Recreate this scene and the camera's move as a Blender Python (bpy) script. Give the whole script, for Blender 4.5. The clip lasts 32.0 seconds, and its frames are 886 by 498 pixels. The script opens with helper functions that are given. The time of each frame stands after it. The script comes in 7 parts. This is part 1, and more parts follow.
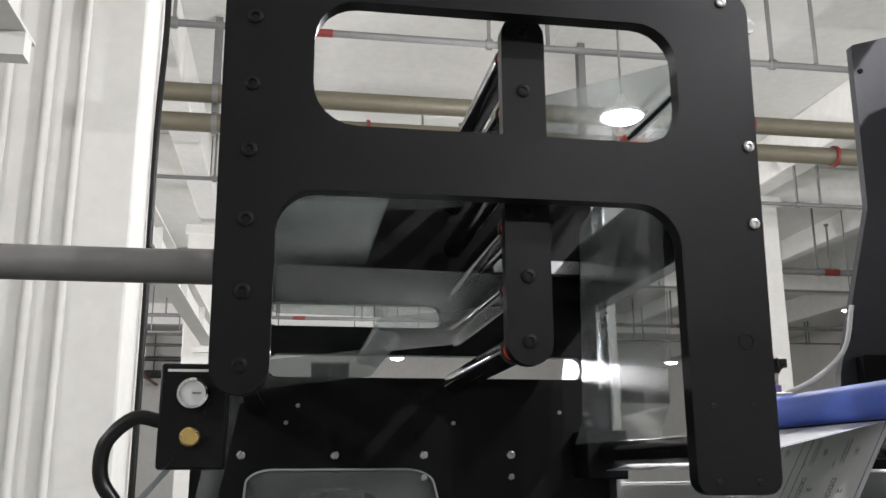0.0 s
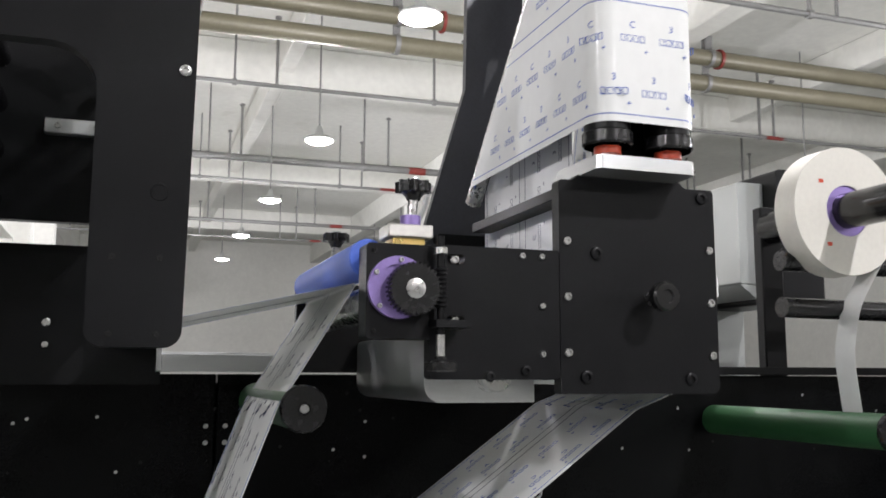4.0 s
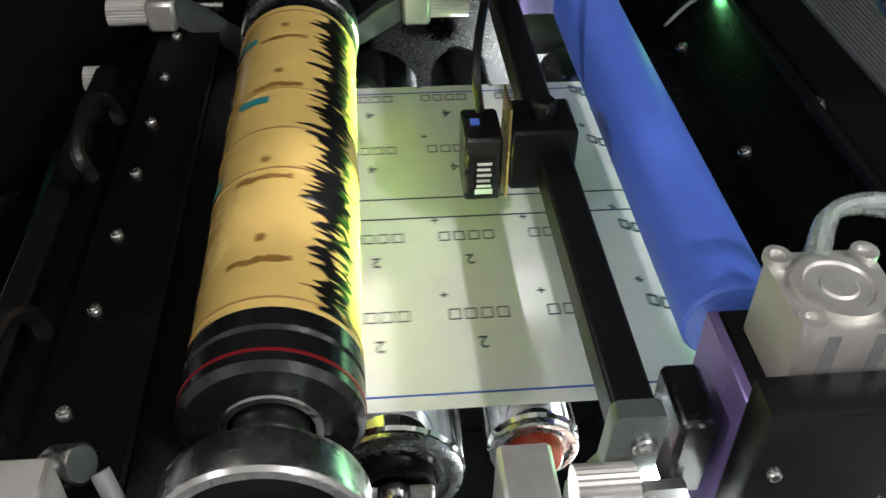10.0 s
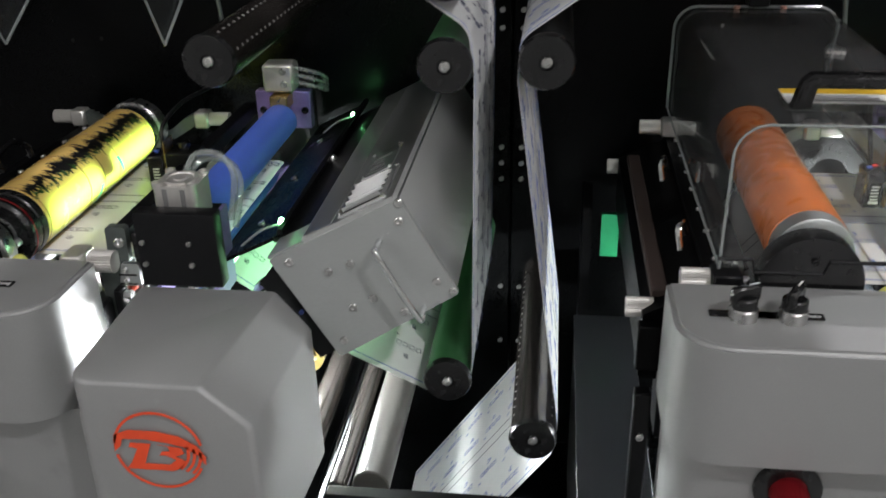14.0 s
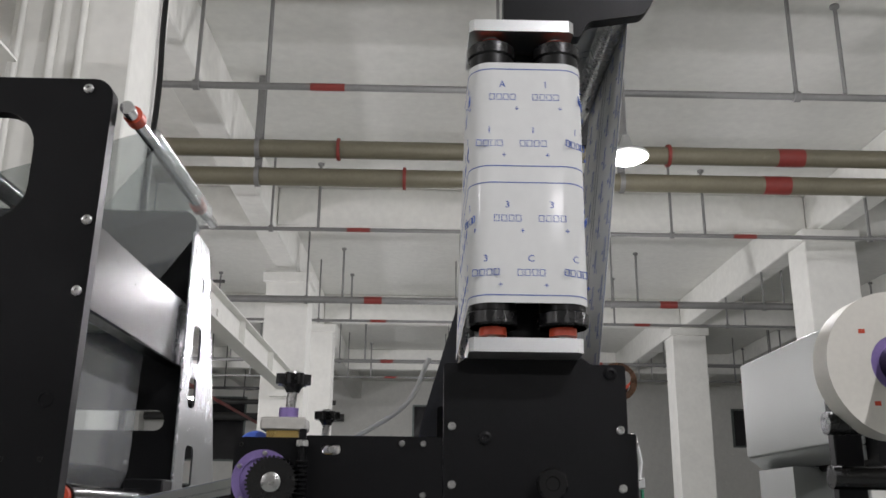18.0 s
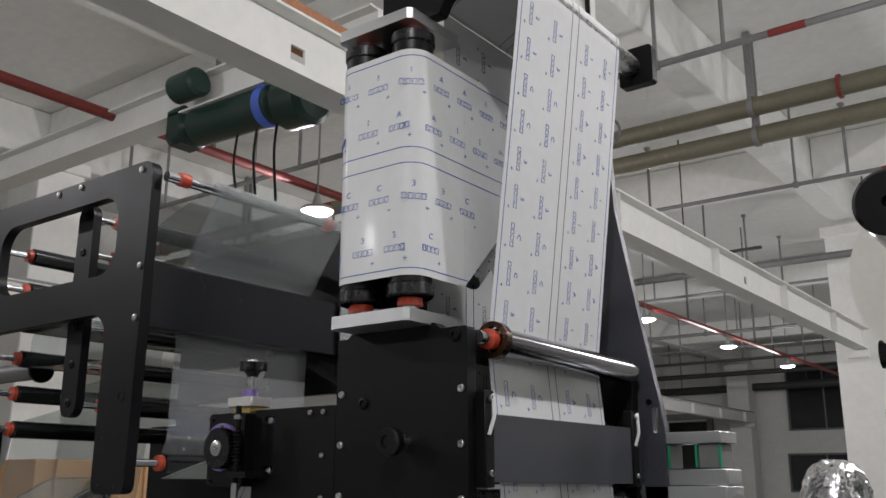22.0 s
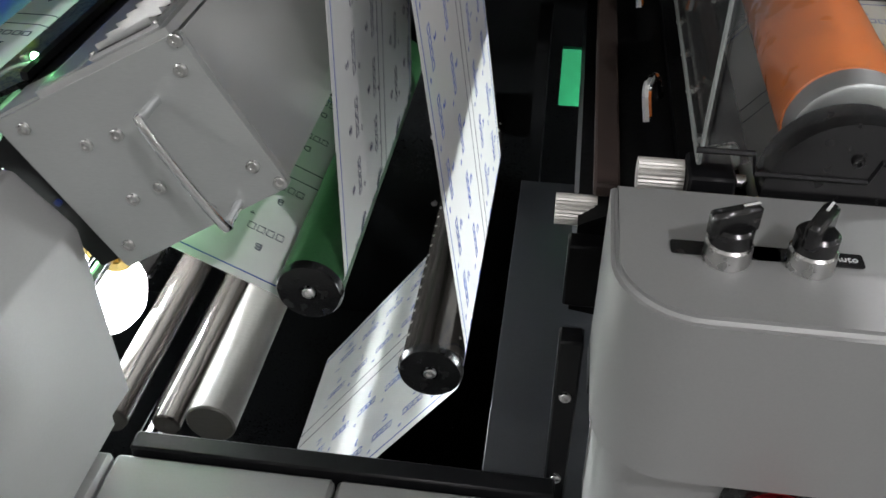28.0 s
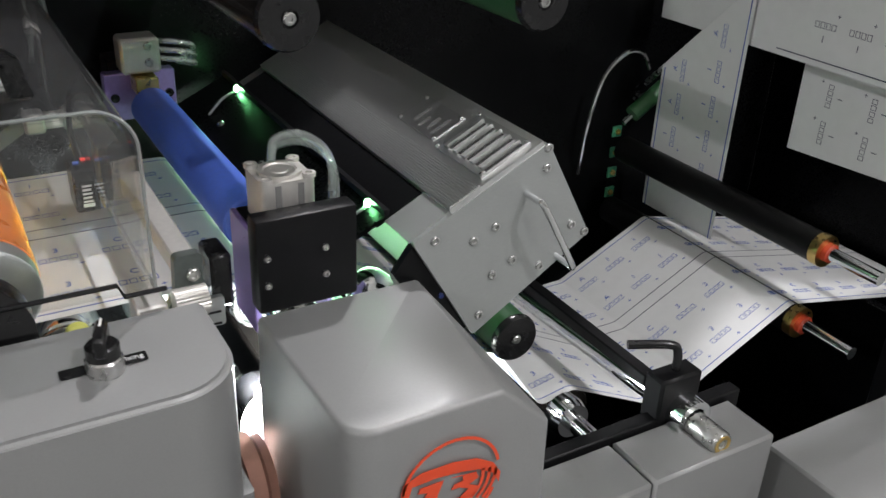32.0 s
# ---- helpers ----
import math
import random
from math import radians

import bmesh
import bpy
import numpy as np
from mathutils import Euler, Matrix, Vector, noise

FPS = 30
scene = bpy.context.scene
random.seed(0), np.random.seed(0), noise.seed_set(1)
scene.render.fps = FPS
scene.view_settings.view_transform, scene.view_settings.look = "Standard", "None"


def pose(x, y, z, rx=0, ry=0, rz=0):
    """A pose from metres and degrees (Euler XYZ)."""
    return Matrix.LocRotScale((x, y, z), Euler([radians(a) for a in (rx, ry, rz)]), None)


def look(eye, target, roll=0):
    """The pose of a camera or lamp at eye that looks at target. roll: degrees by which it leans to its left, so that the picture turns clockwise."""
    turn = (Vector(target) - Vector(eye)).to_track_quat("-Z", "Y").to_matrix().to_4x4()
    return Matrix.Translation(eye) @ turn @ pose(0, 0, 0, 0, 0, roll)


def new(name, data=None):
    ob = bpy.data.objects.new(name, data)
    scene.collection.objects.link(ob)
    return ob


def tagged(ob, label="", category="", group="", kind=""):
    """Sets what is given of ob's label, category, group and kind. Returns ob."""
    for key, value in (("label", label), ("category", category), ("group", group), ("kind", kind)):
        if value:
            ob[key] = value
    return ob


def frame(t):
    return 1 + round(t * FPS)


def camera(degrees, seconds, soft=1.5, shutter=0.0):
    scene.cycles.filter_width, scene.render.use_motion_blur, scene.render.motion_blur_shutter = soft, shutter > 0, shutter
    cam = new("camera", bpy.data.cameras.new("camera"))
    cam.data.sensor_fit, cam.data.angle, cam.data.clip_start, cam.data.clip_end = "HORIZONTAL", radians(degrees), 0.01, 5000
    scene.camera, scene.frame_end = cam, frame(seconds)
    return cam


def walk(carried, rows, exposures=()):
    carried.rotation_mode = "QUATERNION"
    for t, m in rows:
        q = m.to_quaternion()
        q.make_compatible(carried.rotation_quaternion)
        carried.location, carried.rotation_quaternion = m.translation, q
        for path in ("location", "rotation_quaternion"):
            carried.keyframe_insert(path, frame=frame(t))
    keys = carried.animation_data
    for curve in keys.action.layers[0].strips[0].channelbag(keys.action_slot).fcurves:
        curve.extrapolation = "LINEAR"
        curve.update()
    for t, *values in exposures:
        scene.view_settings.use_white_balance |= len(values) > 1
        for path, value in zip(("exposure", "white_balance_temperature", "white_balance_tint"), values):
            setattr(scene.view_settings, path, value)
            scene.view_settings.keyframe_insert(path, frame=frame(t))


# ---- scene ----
cam = camera(52.0, 32.0, 1.5, 0.2)
PATH = [
    (0, (-1.289, -1.725, 1.514), (-0.974, 0.192, 1.991), -0.3),
    (0.5, (-1.233, -1.762, 1.511), (-0.883, 0.139, 2.025), -0.5),
    (1, (-1.185, -1.783, 1.510), (-0.711, 0.092, 2.018), -0.6),
    (1.5, (-1.149, -1.787, 1.500), (-0.499, 0.041, 1.988), -0.7),
    (2, (-1.119, -1.789, 1.500), (-0.315, -0.020, 1.973), -1.0),
    (2.5, (-1.068, -1.806, 1.506), (-0.164, -0.090, 1.994), -0.9),
    (4.5, (-0.716, -1.790, 1.433), (-0.266, 0.153, 1.580), 0.2),
    (5, (-0.718, -1.815, 1.411), (-0.488, 0.171, 1.417), -0.1),
    (5.5, (-0.736, -1.816, 1.363), (-0.657, 0.176, 1.204), -0.0),
    (6, (-0.774, -1.813, 1.348), (-0.798, 0.153, 0.977), -0.1),
    (6.5, (-0.838, -1.837, 1.305), (-0.930, 0.088, 0.771), -0.0),
    (7, (-0.894, -1.859, 1.295), (-0.956, 0.030, 0.642), -0.1),
    (7.5, (-0.945, -1.795, 1.291), (-0.912, 0.074, 0.580), 0.0),
    (8, (-0.980, -1.551, 1.239), (-0.953, 0.283, 0.443), -0.5),
    (8.5, (-1.034, -1.292, 1.207), (-1.078, 0.467, 0.256), -0.9),
    (9, (-1.142, -1.048, 1.174), (-1.118, 0.633, 0.090), -0.3),
    (9.5, (-1.167, -0.931, 1.144), (-1.076, 0.667, -0.055), 0.1),
    (10, (-1.169, -0.888, 1.127), (-1.025, 0.636, -0.160), 0.8),
    (10.5, (-1.167, -0.878, 1.126), (-0.995, 0.623, -0.184), 1.3),
    (11, (-1.117, -0.929, 1.137), (-0.943, 0.595, -0.146), 1.1),
    (11.5, (-0.998, -1.082, 1.158), (-0.919, 0.513, -0.046), -0.0),
    (12, (-0.905, -1.230, 1.174), (-1.000, 0.420, 0.048), -0.9),
    (12.5, (-0.831, -1.384, 1.189), (-1.005, 0.307, 0.135), -1.7),
    (13, (-0.755, -1.527, 1.215), (-0.932, 0.193, 0.211), -1.5),
    (13.5, (-0.658, -1.537, 1.220), (-0.834, 0.188, 0.224), -1.5),
    (14, (-0.526, -1.567, 1.248), (-0.757, 0.214, 0.368), -1.3),
    (14.5, (-0.455, -1.624, 1.307), (-0.656, 0.231, 0.586), -1.0),
    (15, (-0.441, -1.750, 1.358), (-0.577, 0.171, 0.820), -1.0),
    (15.5, (-0.400, -1.848, 1.424), (-0.450, 0.135, 1.166), -1.0),
    (17.5, (-0.252, -1.942, 1.517), (-0.218, 0.001, 1.992), 0.6),
    (18, (-0.213, -1.935, 1.523), (-0.172, -0.017, 2.087), 0.6),
    (18.5, (-0.114, -1.844, 1.502), (-0.149, 0.045, 2.157), 0.2),
    (19, (0.012, -1.674, 1.530), (-0.200, 0.198, 2.201), 1.4),
    (19.5, (0.194, -1.590, 1.533), (-0.267, 0.220, 2.248), 0.9),
    (20, (0.391, -1.560, 1.541), (-0.406, 0.144, 2.219), 0.5),
    (20.5, (0.526, -1.636, 1.527), (-0.426, -0.015, 2.207), 0.0),
    (21, (0.647, -1.713, 1.537), (-0.342, -0.098, 2.180), -0.0),
    (21.5, (0.781, -1.735, 1.519), (-0.282, -0.140, 2.089), 0.4),
    (22, (0.856, -1.723, 1.506), (-0.309, -0.177, 2.006), 0.1),
    (22.5, (0.889, -1.728, 1.497), (-0.332, -0.213, 1.959), -0.6),
    (23, (0.926, -1.741, 1.499), (-0.306, -0.237, 1.969), -1.1),
    (23.5, (0.914, -1.726, 1.463), (-0.315, -0.190, 1.821), -1.1),
    (24, (0.872, -1.717, 1.437), (-0.371, -0.158, 1.602), -0.6),
    (24.5, (0.761, -1.713, 1.415), (-0.489, -0.151, 1.414), 0.5),
    (25, (0.608, -1.730, 1.377), (-0.611, -0.151, 1.221), 0.7),
    (25.5, (0.451, -1.697, 1.332), (-0.725, -0.121, 0.969), -0.3),
    (26, (0.234, -1.565, 1.287), (-0.870, 0.004, 0.722), -1.2),
    (26.5, (0.023, -1.485, 1.243), (-0.962, 0.085, 0.492), -0.8),
    (28.5, (-0.531, -1.145, 1.102), (-0.405, 0.392, -0.172), 0.5),
    (29, (-0.595, -1.142, 1.125), (-0.111, 0.367, -0.096), 0.4),
    (29.5, (-0.626, -1.160, 1.169), (0.110, 0.367, 0.107), 0.7),
    (30, (-0.636, -1.186, 1.202), (0.216, 0.379, 0.294), 0.5),
    (30.5, (-0.624, -1.202, 1.203), (0.291, 0.363, 0.358), 0.7),
    (31, (-0.527, -1.266, 1.203), (0.459, 0.273, 0.391), 1.1),
    (31.5, (-0.359, -1.365, 1.199), (0.630, 0.157, 0.358), 2.0),
    (32, (-0.224, -1.360, 1.184), (0.685, 0.168, 0.268), 2.4),
]
EXPOSURES = [(0, 0.4), (2.5, 0.3), (4.5, 0.7), (5, 0.75), (6, 1.05), (7, 0.65), (9, 0.85), (10, 0.75), (11, 0.65), (12, 0.3), (13, 0.12), (14, 0.15), (15, 0.45), (18, -0.25), (21, -0.5), (23.5, -0.3), (24.5, 0.25), (25, 0.5), (25.5, 0.45), (26.5, 0.4), (28.5, 0.15), (30, 0.5), (30.5, 0.5), (31.5, 0.3), (32, 0.2)]
walk(cam, [(t, look(eye, target, roll)) for t, eye, target, roll in PATH], EXPOSURES)

# ---- world and light ----
world = bpy.data.worlds.new("hall_dusk")
world.use_nodes = True
scene.world = world
world.node_tree.nodes["Background"].inputs[0].default_value = (0.55, 0.6, 0.68, 1)
world.node_tree.nodes["Background"].inputs[1].default_value = 0.03


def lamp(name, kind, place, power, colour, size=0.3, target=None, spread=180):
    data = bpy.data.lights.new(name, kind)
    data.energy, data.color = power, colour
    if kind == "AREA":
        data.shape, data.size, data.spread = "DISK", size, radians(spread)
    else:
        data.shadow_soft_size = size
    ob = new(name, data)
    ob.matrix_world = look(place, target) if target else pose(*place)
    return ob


LAMP_Z = 4.7
LAMP_ROWS = [(x, y) for x in (-6.68, 1.62, 9.92) for y in (-12.65, -8.05, -3.45, 1.15, 5.75, 10.4, 15.0, 19.6, 24.2) if (x, y) != (-6.68, 1.15)]
for lx, ly in LAMP_ROWS:
    if -9 < ly and (lx < 9 or ly < 7):
        lamp("hall_light", "POINT", (lx, ly, LAMP_Z - 0.16), (225 if ly > 4 else 310 if ly > 0 else 300 if ly > -5 else 190), (0.985, 0.955, 1.0), 0.07)
# the white work lamps low inside each print station
for dx in (0.0, 1.008):
    lamp("work_light", "POINT", (-0.93 + dx, -0.40, 0.47), 24.0, (0.94, 0.985, 1.0), 0.035)
# the curing light: a strip lamp added past the blue roller for what escapes to the plate roll, and the mouth of the
# lamp housing over the web
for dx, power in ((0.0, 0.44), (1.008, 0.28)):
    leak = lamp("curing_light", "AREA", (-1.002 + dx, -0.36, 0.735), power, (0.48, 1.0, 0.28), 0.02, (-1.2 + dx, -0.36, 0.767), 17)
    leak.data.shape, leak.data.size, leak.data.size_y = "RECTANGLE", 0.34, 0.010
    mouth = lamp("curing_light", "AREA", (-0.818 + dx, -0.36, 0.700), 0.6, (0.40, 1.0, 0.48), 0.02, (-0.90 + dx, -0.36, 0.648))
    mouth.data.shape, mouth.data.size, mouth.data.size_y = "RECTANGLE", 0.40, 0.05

# ---- mesh tools ----
MATS = {}


def mat(name, colour, rough=0.5, metal=0.0, vary=0.06, grain=60.0, bump=0.02, brush=None, coat=0.0, glow=0.0, island=0.0, alpha=1.0, trans=0.0, stain=None, spec=0.5):
    """A surface with variation at two scales; brush stretches the grain along an axis."""
    if name in MATS:
        return MATS[name]
    m = bpy.data.materials.new(name)
    m.use_nodes = True
    nt = m.node_tree
    b = nt.nodes["Principled BSDF"]
    tc = nt.nodes.new("ShaderNodeTexCoord")
    mp = nt.nodes.new("ShaderNodeMapping")
    nt.links.new(tc.outputs["Object"], mp.inputs[0])
    if brush:
        mp.inputs["Scale"].default_value = brush
    fine, wide = nt.nodes.new("ShaderNodeTexNoise"), nt.nodes.new("ShaderNodeTexNoise")
    fine.inputs["Scale"].default_value, fine.inputs["Detail"].default_value = grain, 5
    wide.inputs["Scale"].default_value, wide.inputs["Detail"].default_value = 4.0, 4
    nt.links.new(mp.outputs[0], fine.inputs[0])
    nt.links.new(tc.outputs["Object"], wide.inputs[0])
    add = nt.nodes.new("ShaderNodeMath")
    add.operation = "ADD"
    nt.links.new(fine.outputs[0], add.inputs[0])
    nt.links.new(wide.outputs[0], add.inputs[1])
    ramp = nt.nodes.new("ShaderNodeMapRange")
    ramp.inputs[1].default_value, ramp.inputs[2].default_value = 0.6, 1.4
    ramp.inputs[3].default_value, ramp.inputs[4].default_value = 1 - vary * 2, 1 + vary * 2
    nt.links.new(add.outputs[0], ramp.inputs[0])
    mul = nt.nodes.new("ShaderNodeVectorMath")
    mul.operation = "SCALE"
    mul.inputs[0].default_value = colour
    nt.links.new(ramp.outputs[0], mul.inputs["Scale"])
    out = mul.outputs[0]
    if stain:
        # blotches of a second colour with a shape of their own
        tone, size, amount = stain
        sp = nt.nodes.new("ShaderNodeTexNoise")
        sp.inputs["Scale"].default_value, sp.inputs["Detail"].default_value = size, 6
        nt.links.new(tc.outputs["Object"], sp.inputs[0])
        sr = nt.nodes.new("ShaderNodeMapRange")
        sr.inputs[1].default_value, sr.inputs[2].default_value = 1 - amount, 1 - amount + 0.12
        nt.links.new(sp.outputs[0], sr.inputs[0])
        mx = nt.nodes.new("ShaderNodeMix")
        mx.data_type = "RGBA"
        nt.links.new(sr.outputs[0], mx.inputs[0])
        nt.links.new(out, mx.inputs[6])
        mx.inputs[7].default_value = (*tone, 1)
        out = mx.outputs[2]
    nt.links.new(out, b.inputs["Base Color"])
    rr = nt.nodes.new("ShaderNodeMapRange")
    rr.inputs[1].default_value, rr.inputs[2].default_value = 0.6, 1.4
    rr.inputs[3].default_value, rr.inputs[4].default_value = max(0.02, rough - 0.09), min(1, rough + 0.09)
    nt.links.new(add.outputs[0], rr.inputs[0])
    nt.links.new(rr.outputs[0], b.inputs["Roughness"])
    b.inputs["Metallic"].default_value = metal
    b.inputs["Coat Weight"].default_value = coat
    b.inputs["Coat Roughness"].default_value = 0.12
    b.inputs["Alpha"].default_value = alpha
    b.inputs["Specular IOR Level"].default_value = spec
    b.inputs["Transmission Weight"].default_value = trans
    if glow:
        b.inputs["Emission Color"].default_value = (*colour, 1)
        b.inputs["Emission Strength"].default_value = glow
    if bump:
        bp = nt.nodes.new("ShaderNodeBump")
        bp.inputs["Strength"].default_value, bp.inputs["Distance"].default_value = bump * 4, 0.002
        nt.links.new(fine.outputs[0], bp.inputs["Height"])
        nt.links.new(bp.outputs[0], b.inputs["Normal"])
    MATS[name] = m
    return m


def glass(name, tint, mixed, rough=0.03, edge=0.75, haze=0.0, crease=0.08):
    """A clear sheet: mostly see-through, with gloss that grows towards its grazing edge; haze mixes in an even white.
    """
    if name in MATS:
        return MATS[name]
    m = bpy.data.materials.new(name)
    m.use_nodes = True
    nt = m.node_tree
    nt.nodes.clear()
    o, mix = nt.nodes.new("ShaderNodeOutputMaterial"), nt.nodes.new("ShaderNodeMixShader")
    t, g, lw = nt.nodes.new("ShaderNodeBsdfTransparent"), nt.nodes.new("ShaderNodeBsdfGlossy"), nt.nodes.new("ShaderNodeLayerWeight")
    t.inputs[0].default_value = (*tint, 1)
    g.inputs["Roughness"].default_value = rough
    lw.inputs[0].default_value = 0.5
    pw, sc = nt.nodes.new("ShaderNodeMath"), nt.nodes.new("ShaderNodeMath")
    pw.operation, pw.inputs[1].default_value = "POWER", 4.0
    sc.operation, sc.inputs[1].default_value, sc.inputs[2].default_value = "MULTIPLY_ADD", edge, mixed
    ns = nt.nodes.new("ShaderNodeTexNoise")
    ns.inputs["Scale"].default_value, ns.inputs["Detail"].default_value = 9, 5
    bp = nt.nodes.new("ShaderNodeBump")
    bp.inputs["Strength"].default_value, bp.inputs["Distance"].default_value = crease, 0.004
    tc, mp = nt.nodes.new("ShaderNodeTexCoord"), nt.nodes.new("ShaderNodeMapping")
    mp.inputs["Scale"].default_value = (3, 0.7, 1.2)
    nt.links.new(tc.outputs["Object"], mp.inputs[0])
    nt.links.new(mp.outputs[0], ns.inputs[0])
    nt.links.new(ns.outputs[0], bp.inputs["Height"])
    nt.links.new(bp.outputs[0], g.inputs["Normal"])
    nt.links.new(lw.outputs["Facing"], pw.inputs[0])
    nt.links.new(pw.outputs[0], sc.inputs[0])
    nt.links.new(sc.outputs[0], mix.inputs[0])
    nt.links.new(t.outputs[0], mix.inputs[1])
    nt.links.new(g.outputs[0], mix.inputs[2])
    hz, df = nt.nodes.new("ShaderNodeMixShader"), nt.nodes.new("ShaderNodeBsdfDiffuse")
    df.inputs[0].default_value = (0.85, 0.86, 0.87, 1)
    hz.inputs[0].default_value = haze
    nt.links.new(mix.outputs[0], hz.inputs[1])
    nt.links.new(df.outputs[0], hz.inputs[2])
    nt.links.new(hz.outputs[0] if haze else mix.outputs[0], o.inputs[0])
    MATS[name] = m
    return m


def BM():
    return bmesh.new()


def box(bm, x0, x1, y0, y1, z0, z1, bev=0.0, seg=1):
    r = bmesh.ops.create_cube(bm, size=1.0)["verts"]
    for v in r:
        v.co = Vector(((x0 + x1) / 2 + v.co.x * (x1 - x0), (y0 + y1) / 2 + v.co.y * (y1 - y0), (z0 + z1) / 2 + v.co.z * (z1 - z0)))
    if bev:
        es = {e for v in r for e in v.link_edges}
        bmesh.ops.bevel(bm, geom=list(es), offset=bev, segments=seg, affect="EDGES", profile=0.5)
    return bm


def frame_axes(d):
    d = Vector(d).normalized()
    a = Vector((0, 0, 1)) if abs(d.z) < 0.9 else Vector((1, 0, 0))
    u = d.cross(a).normalized()
    return d, u, d.cross(u)


def lathe(bm, p0, d, profile, seg=24, a0=0.0, a1=360.0):
    """Turns (along, radius) rows round the line from p0 in direction d."""
    d, u, w = frame_axes(d)
    p0 = Vector(p0)
    full = abs(a1 - a0) >= 360
    n = seg if full else seg + 1
    rings = []
    for s, r in profile:
        if r <= 1e-6:
            rings.append([bm.verts.new(p0 + d * s)])
        else:
            rings.append([bm.verts.new(p0 + d * s + (u * math.cos(a) + w * math.sin(a)) * r) for a in (radians(a0 + (a1 - a0) * k / seg) for k in range(n))])
    for A, B in zip(rings, rings[1:]):
        for k in range(n if full else n - 1):
            j = (k + 1) % n
            vs = [A[k % len(A)], A[j % len(A)], B[j % len(B)], B[k % len(B)]]
            vs = [v for i, v in enumerate(vs) if v not in vs[:i]]
            if len(vs) > 2:
                bm.faces.new(vs)
    return bm


def cyl(bm, p0, p1, r, seg=20, bev=0.0):
    p0, p1 = Vector(p0), Vector(p1)
    L = (p1 - p0).length
    b = min(bev, r * 0.5, L * 0.4)
    prof = [(0, 0), (0, r - b), (b, r), (L - b, r), (L, r - b), (L, 0)] if b else [(0, 0), (0, r), (L, r), (L, 0)]
    return lathe(bm, p0, p1 - p0, prof, seg)


def tube(bm, pts, r, seg=8):
    pts = [Vector(p) for p in pts]
    rings, u = [], None
    for i, p in enumerate(pts):
        d = (pts[min(i + 1, len(pts) - 1)] - pts[max(i - 1, 0)]).normalized()
        u = frame_axes(d)[1] if u is None else (u - d * u.dot(d)).normalized()
        w = d.cross(u)
        rings.append([bm.verts.new(p + (u * math.cos(a) + w * math.sin(a)) * r) for a in (math.tau * k / seg for k in range(seg))])
    for A, B in zip(rings, rings[1:]):
        for k in range(seg):
            bm.faces.new((A[k], A[(k + 1) % seg], B[(k + 1) % seg], B[k]))
    bm.faces.new(rings[0][::-1])
    bm.faces.new(rings[-1])
    return bm


def curve_pts(ctrl, n=10):
    """A smooth line through control points."""
    c = [Vector(p) for p in ctrl]
    c = [c[0] * 2 - c[1], *c, c[-1] * 2 - c[-2]]
    out = []
    for i in range(1, len(c) - 2):
        for k in range(n):
            t = k / n
            out.append(0.5 * ((2 * c[i]) + (c[i + 1] - c[i - 1]) * t + (2 * c[i - 1] - 5 * c[i] + 4 * c[i + 1] - c[i + 2]) * t * t + (3 * c[i] - c[i - 1] - 3 * c[i + 1] + c[i + 2]) * t**3))
    return out + [c[-2]]


def fillet(pts, radii, n=6):
    """A 2D polygon (closed) with rounded corners."""
    out = []
    N = len(pts)
    for i, p in enumerate(pts):
        r = radii[i] if isinstance(radii, (list, tuple)) else radii
        p, a, b = Vector(p), Vector(pts[i - 1]), Vector(pts[(i + 1) % N])
        if r <= 0:
            out.append(p)
            continue
        da, db = (a - p).normalized(), (b - p).normalized()
        half = da.angle(db) / 2
        cut = min(r / math.tan(half), (a - p).length * 0.5, (b - p).length * 0.5)
        rr = cut * math.tan(half)
        c = p + (da + db).normalized() * (rr / math.sin(half))
        s, e = p + da * cut - c, p + db * cut - c
        tot = s.angle_signed(e) if s.length and e.length else 0
        for k in range(n + 1):
            q = s.copy()
            q.rotate(Matrix.Rotation(-tot * k / n, 2))
            out.append(c + q)
    return out


def slab(bm, outline, lo, hi, axis="y", holes=(), bev=0.0):
    """A plate: a 2D outline with holes, drawn out along an axis. Outline is in the other two axes, in order (x, y, z)."""
    def put(p, h):
        return {"y": (p[0], h, p[1]), "z": (p[0], p[1], h), "x": (h, p[0], p[1])}[axis]
    loops = [outline, *holes]
    es = []
    for lp in loops:
        vs = [bm.verts.new(put(p, lo)) for p in lp]
        es += [bm.edges.new((vs[i], vs[(i + 1) % len(vs)])) for i in range(len(vs))]
    r = bmesh.ops.triangle_fill(bm, edges=es, use_beauty=True, use_dissolve=False)
    fs = [g for g in r["geom"] if isinstance(g, bmesh.types.BMFace)]
    ex = bmesh.ops.extrude_face_region(bm, geom=fs)
    shift = Vector(put((0, 0), hi - lo))
    bmesh.ops.translate(bm, vec=shift, verts=[g for g in ex["geom"] if isinstance(g, bmesh.types.BMVert)])
    return bm


def rect(x0, x1, z0, z1):
    return [(x0, z0), (x1, z0), (x1, z1), (x0, z1)]


def finish(name, bm, material, smooth=40):
    bmesh.ops.recalc_face_normals(bm, faces=bm.faces)
    me = bpy.data.meshes.new(name)
    bm.to_mesh(me)
    bm.free()
    me.materials.append(material)
    me.polygons.foreach_set("use_smooth", [True] * len(me.polygons))
    me.set_sharp_from_angle(angle=radians(smooth))
    return me


def where(ob):
    p = Vector(ob.location)
    return p + where(ob.parent) if ob.parent else p


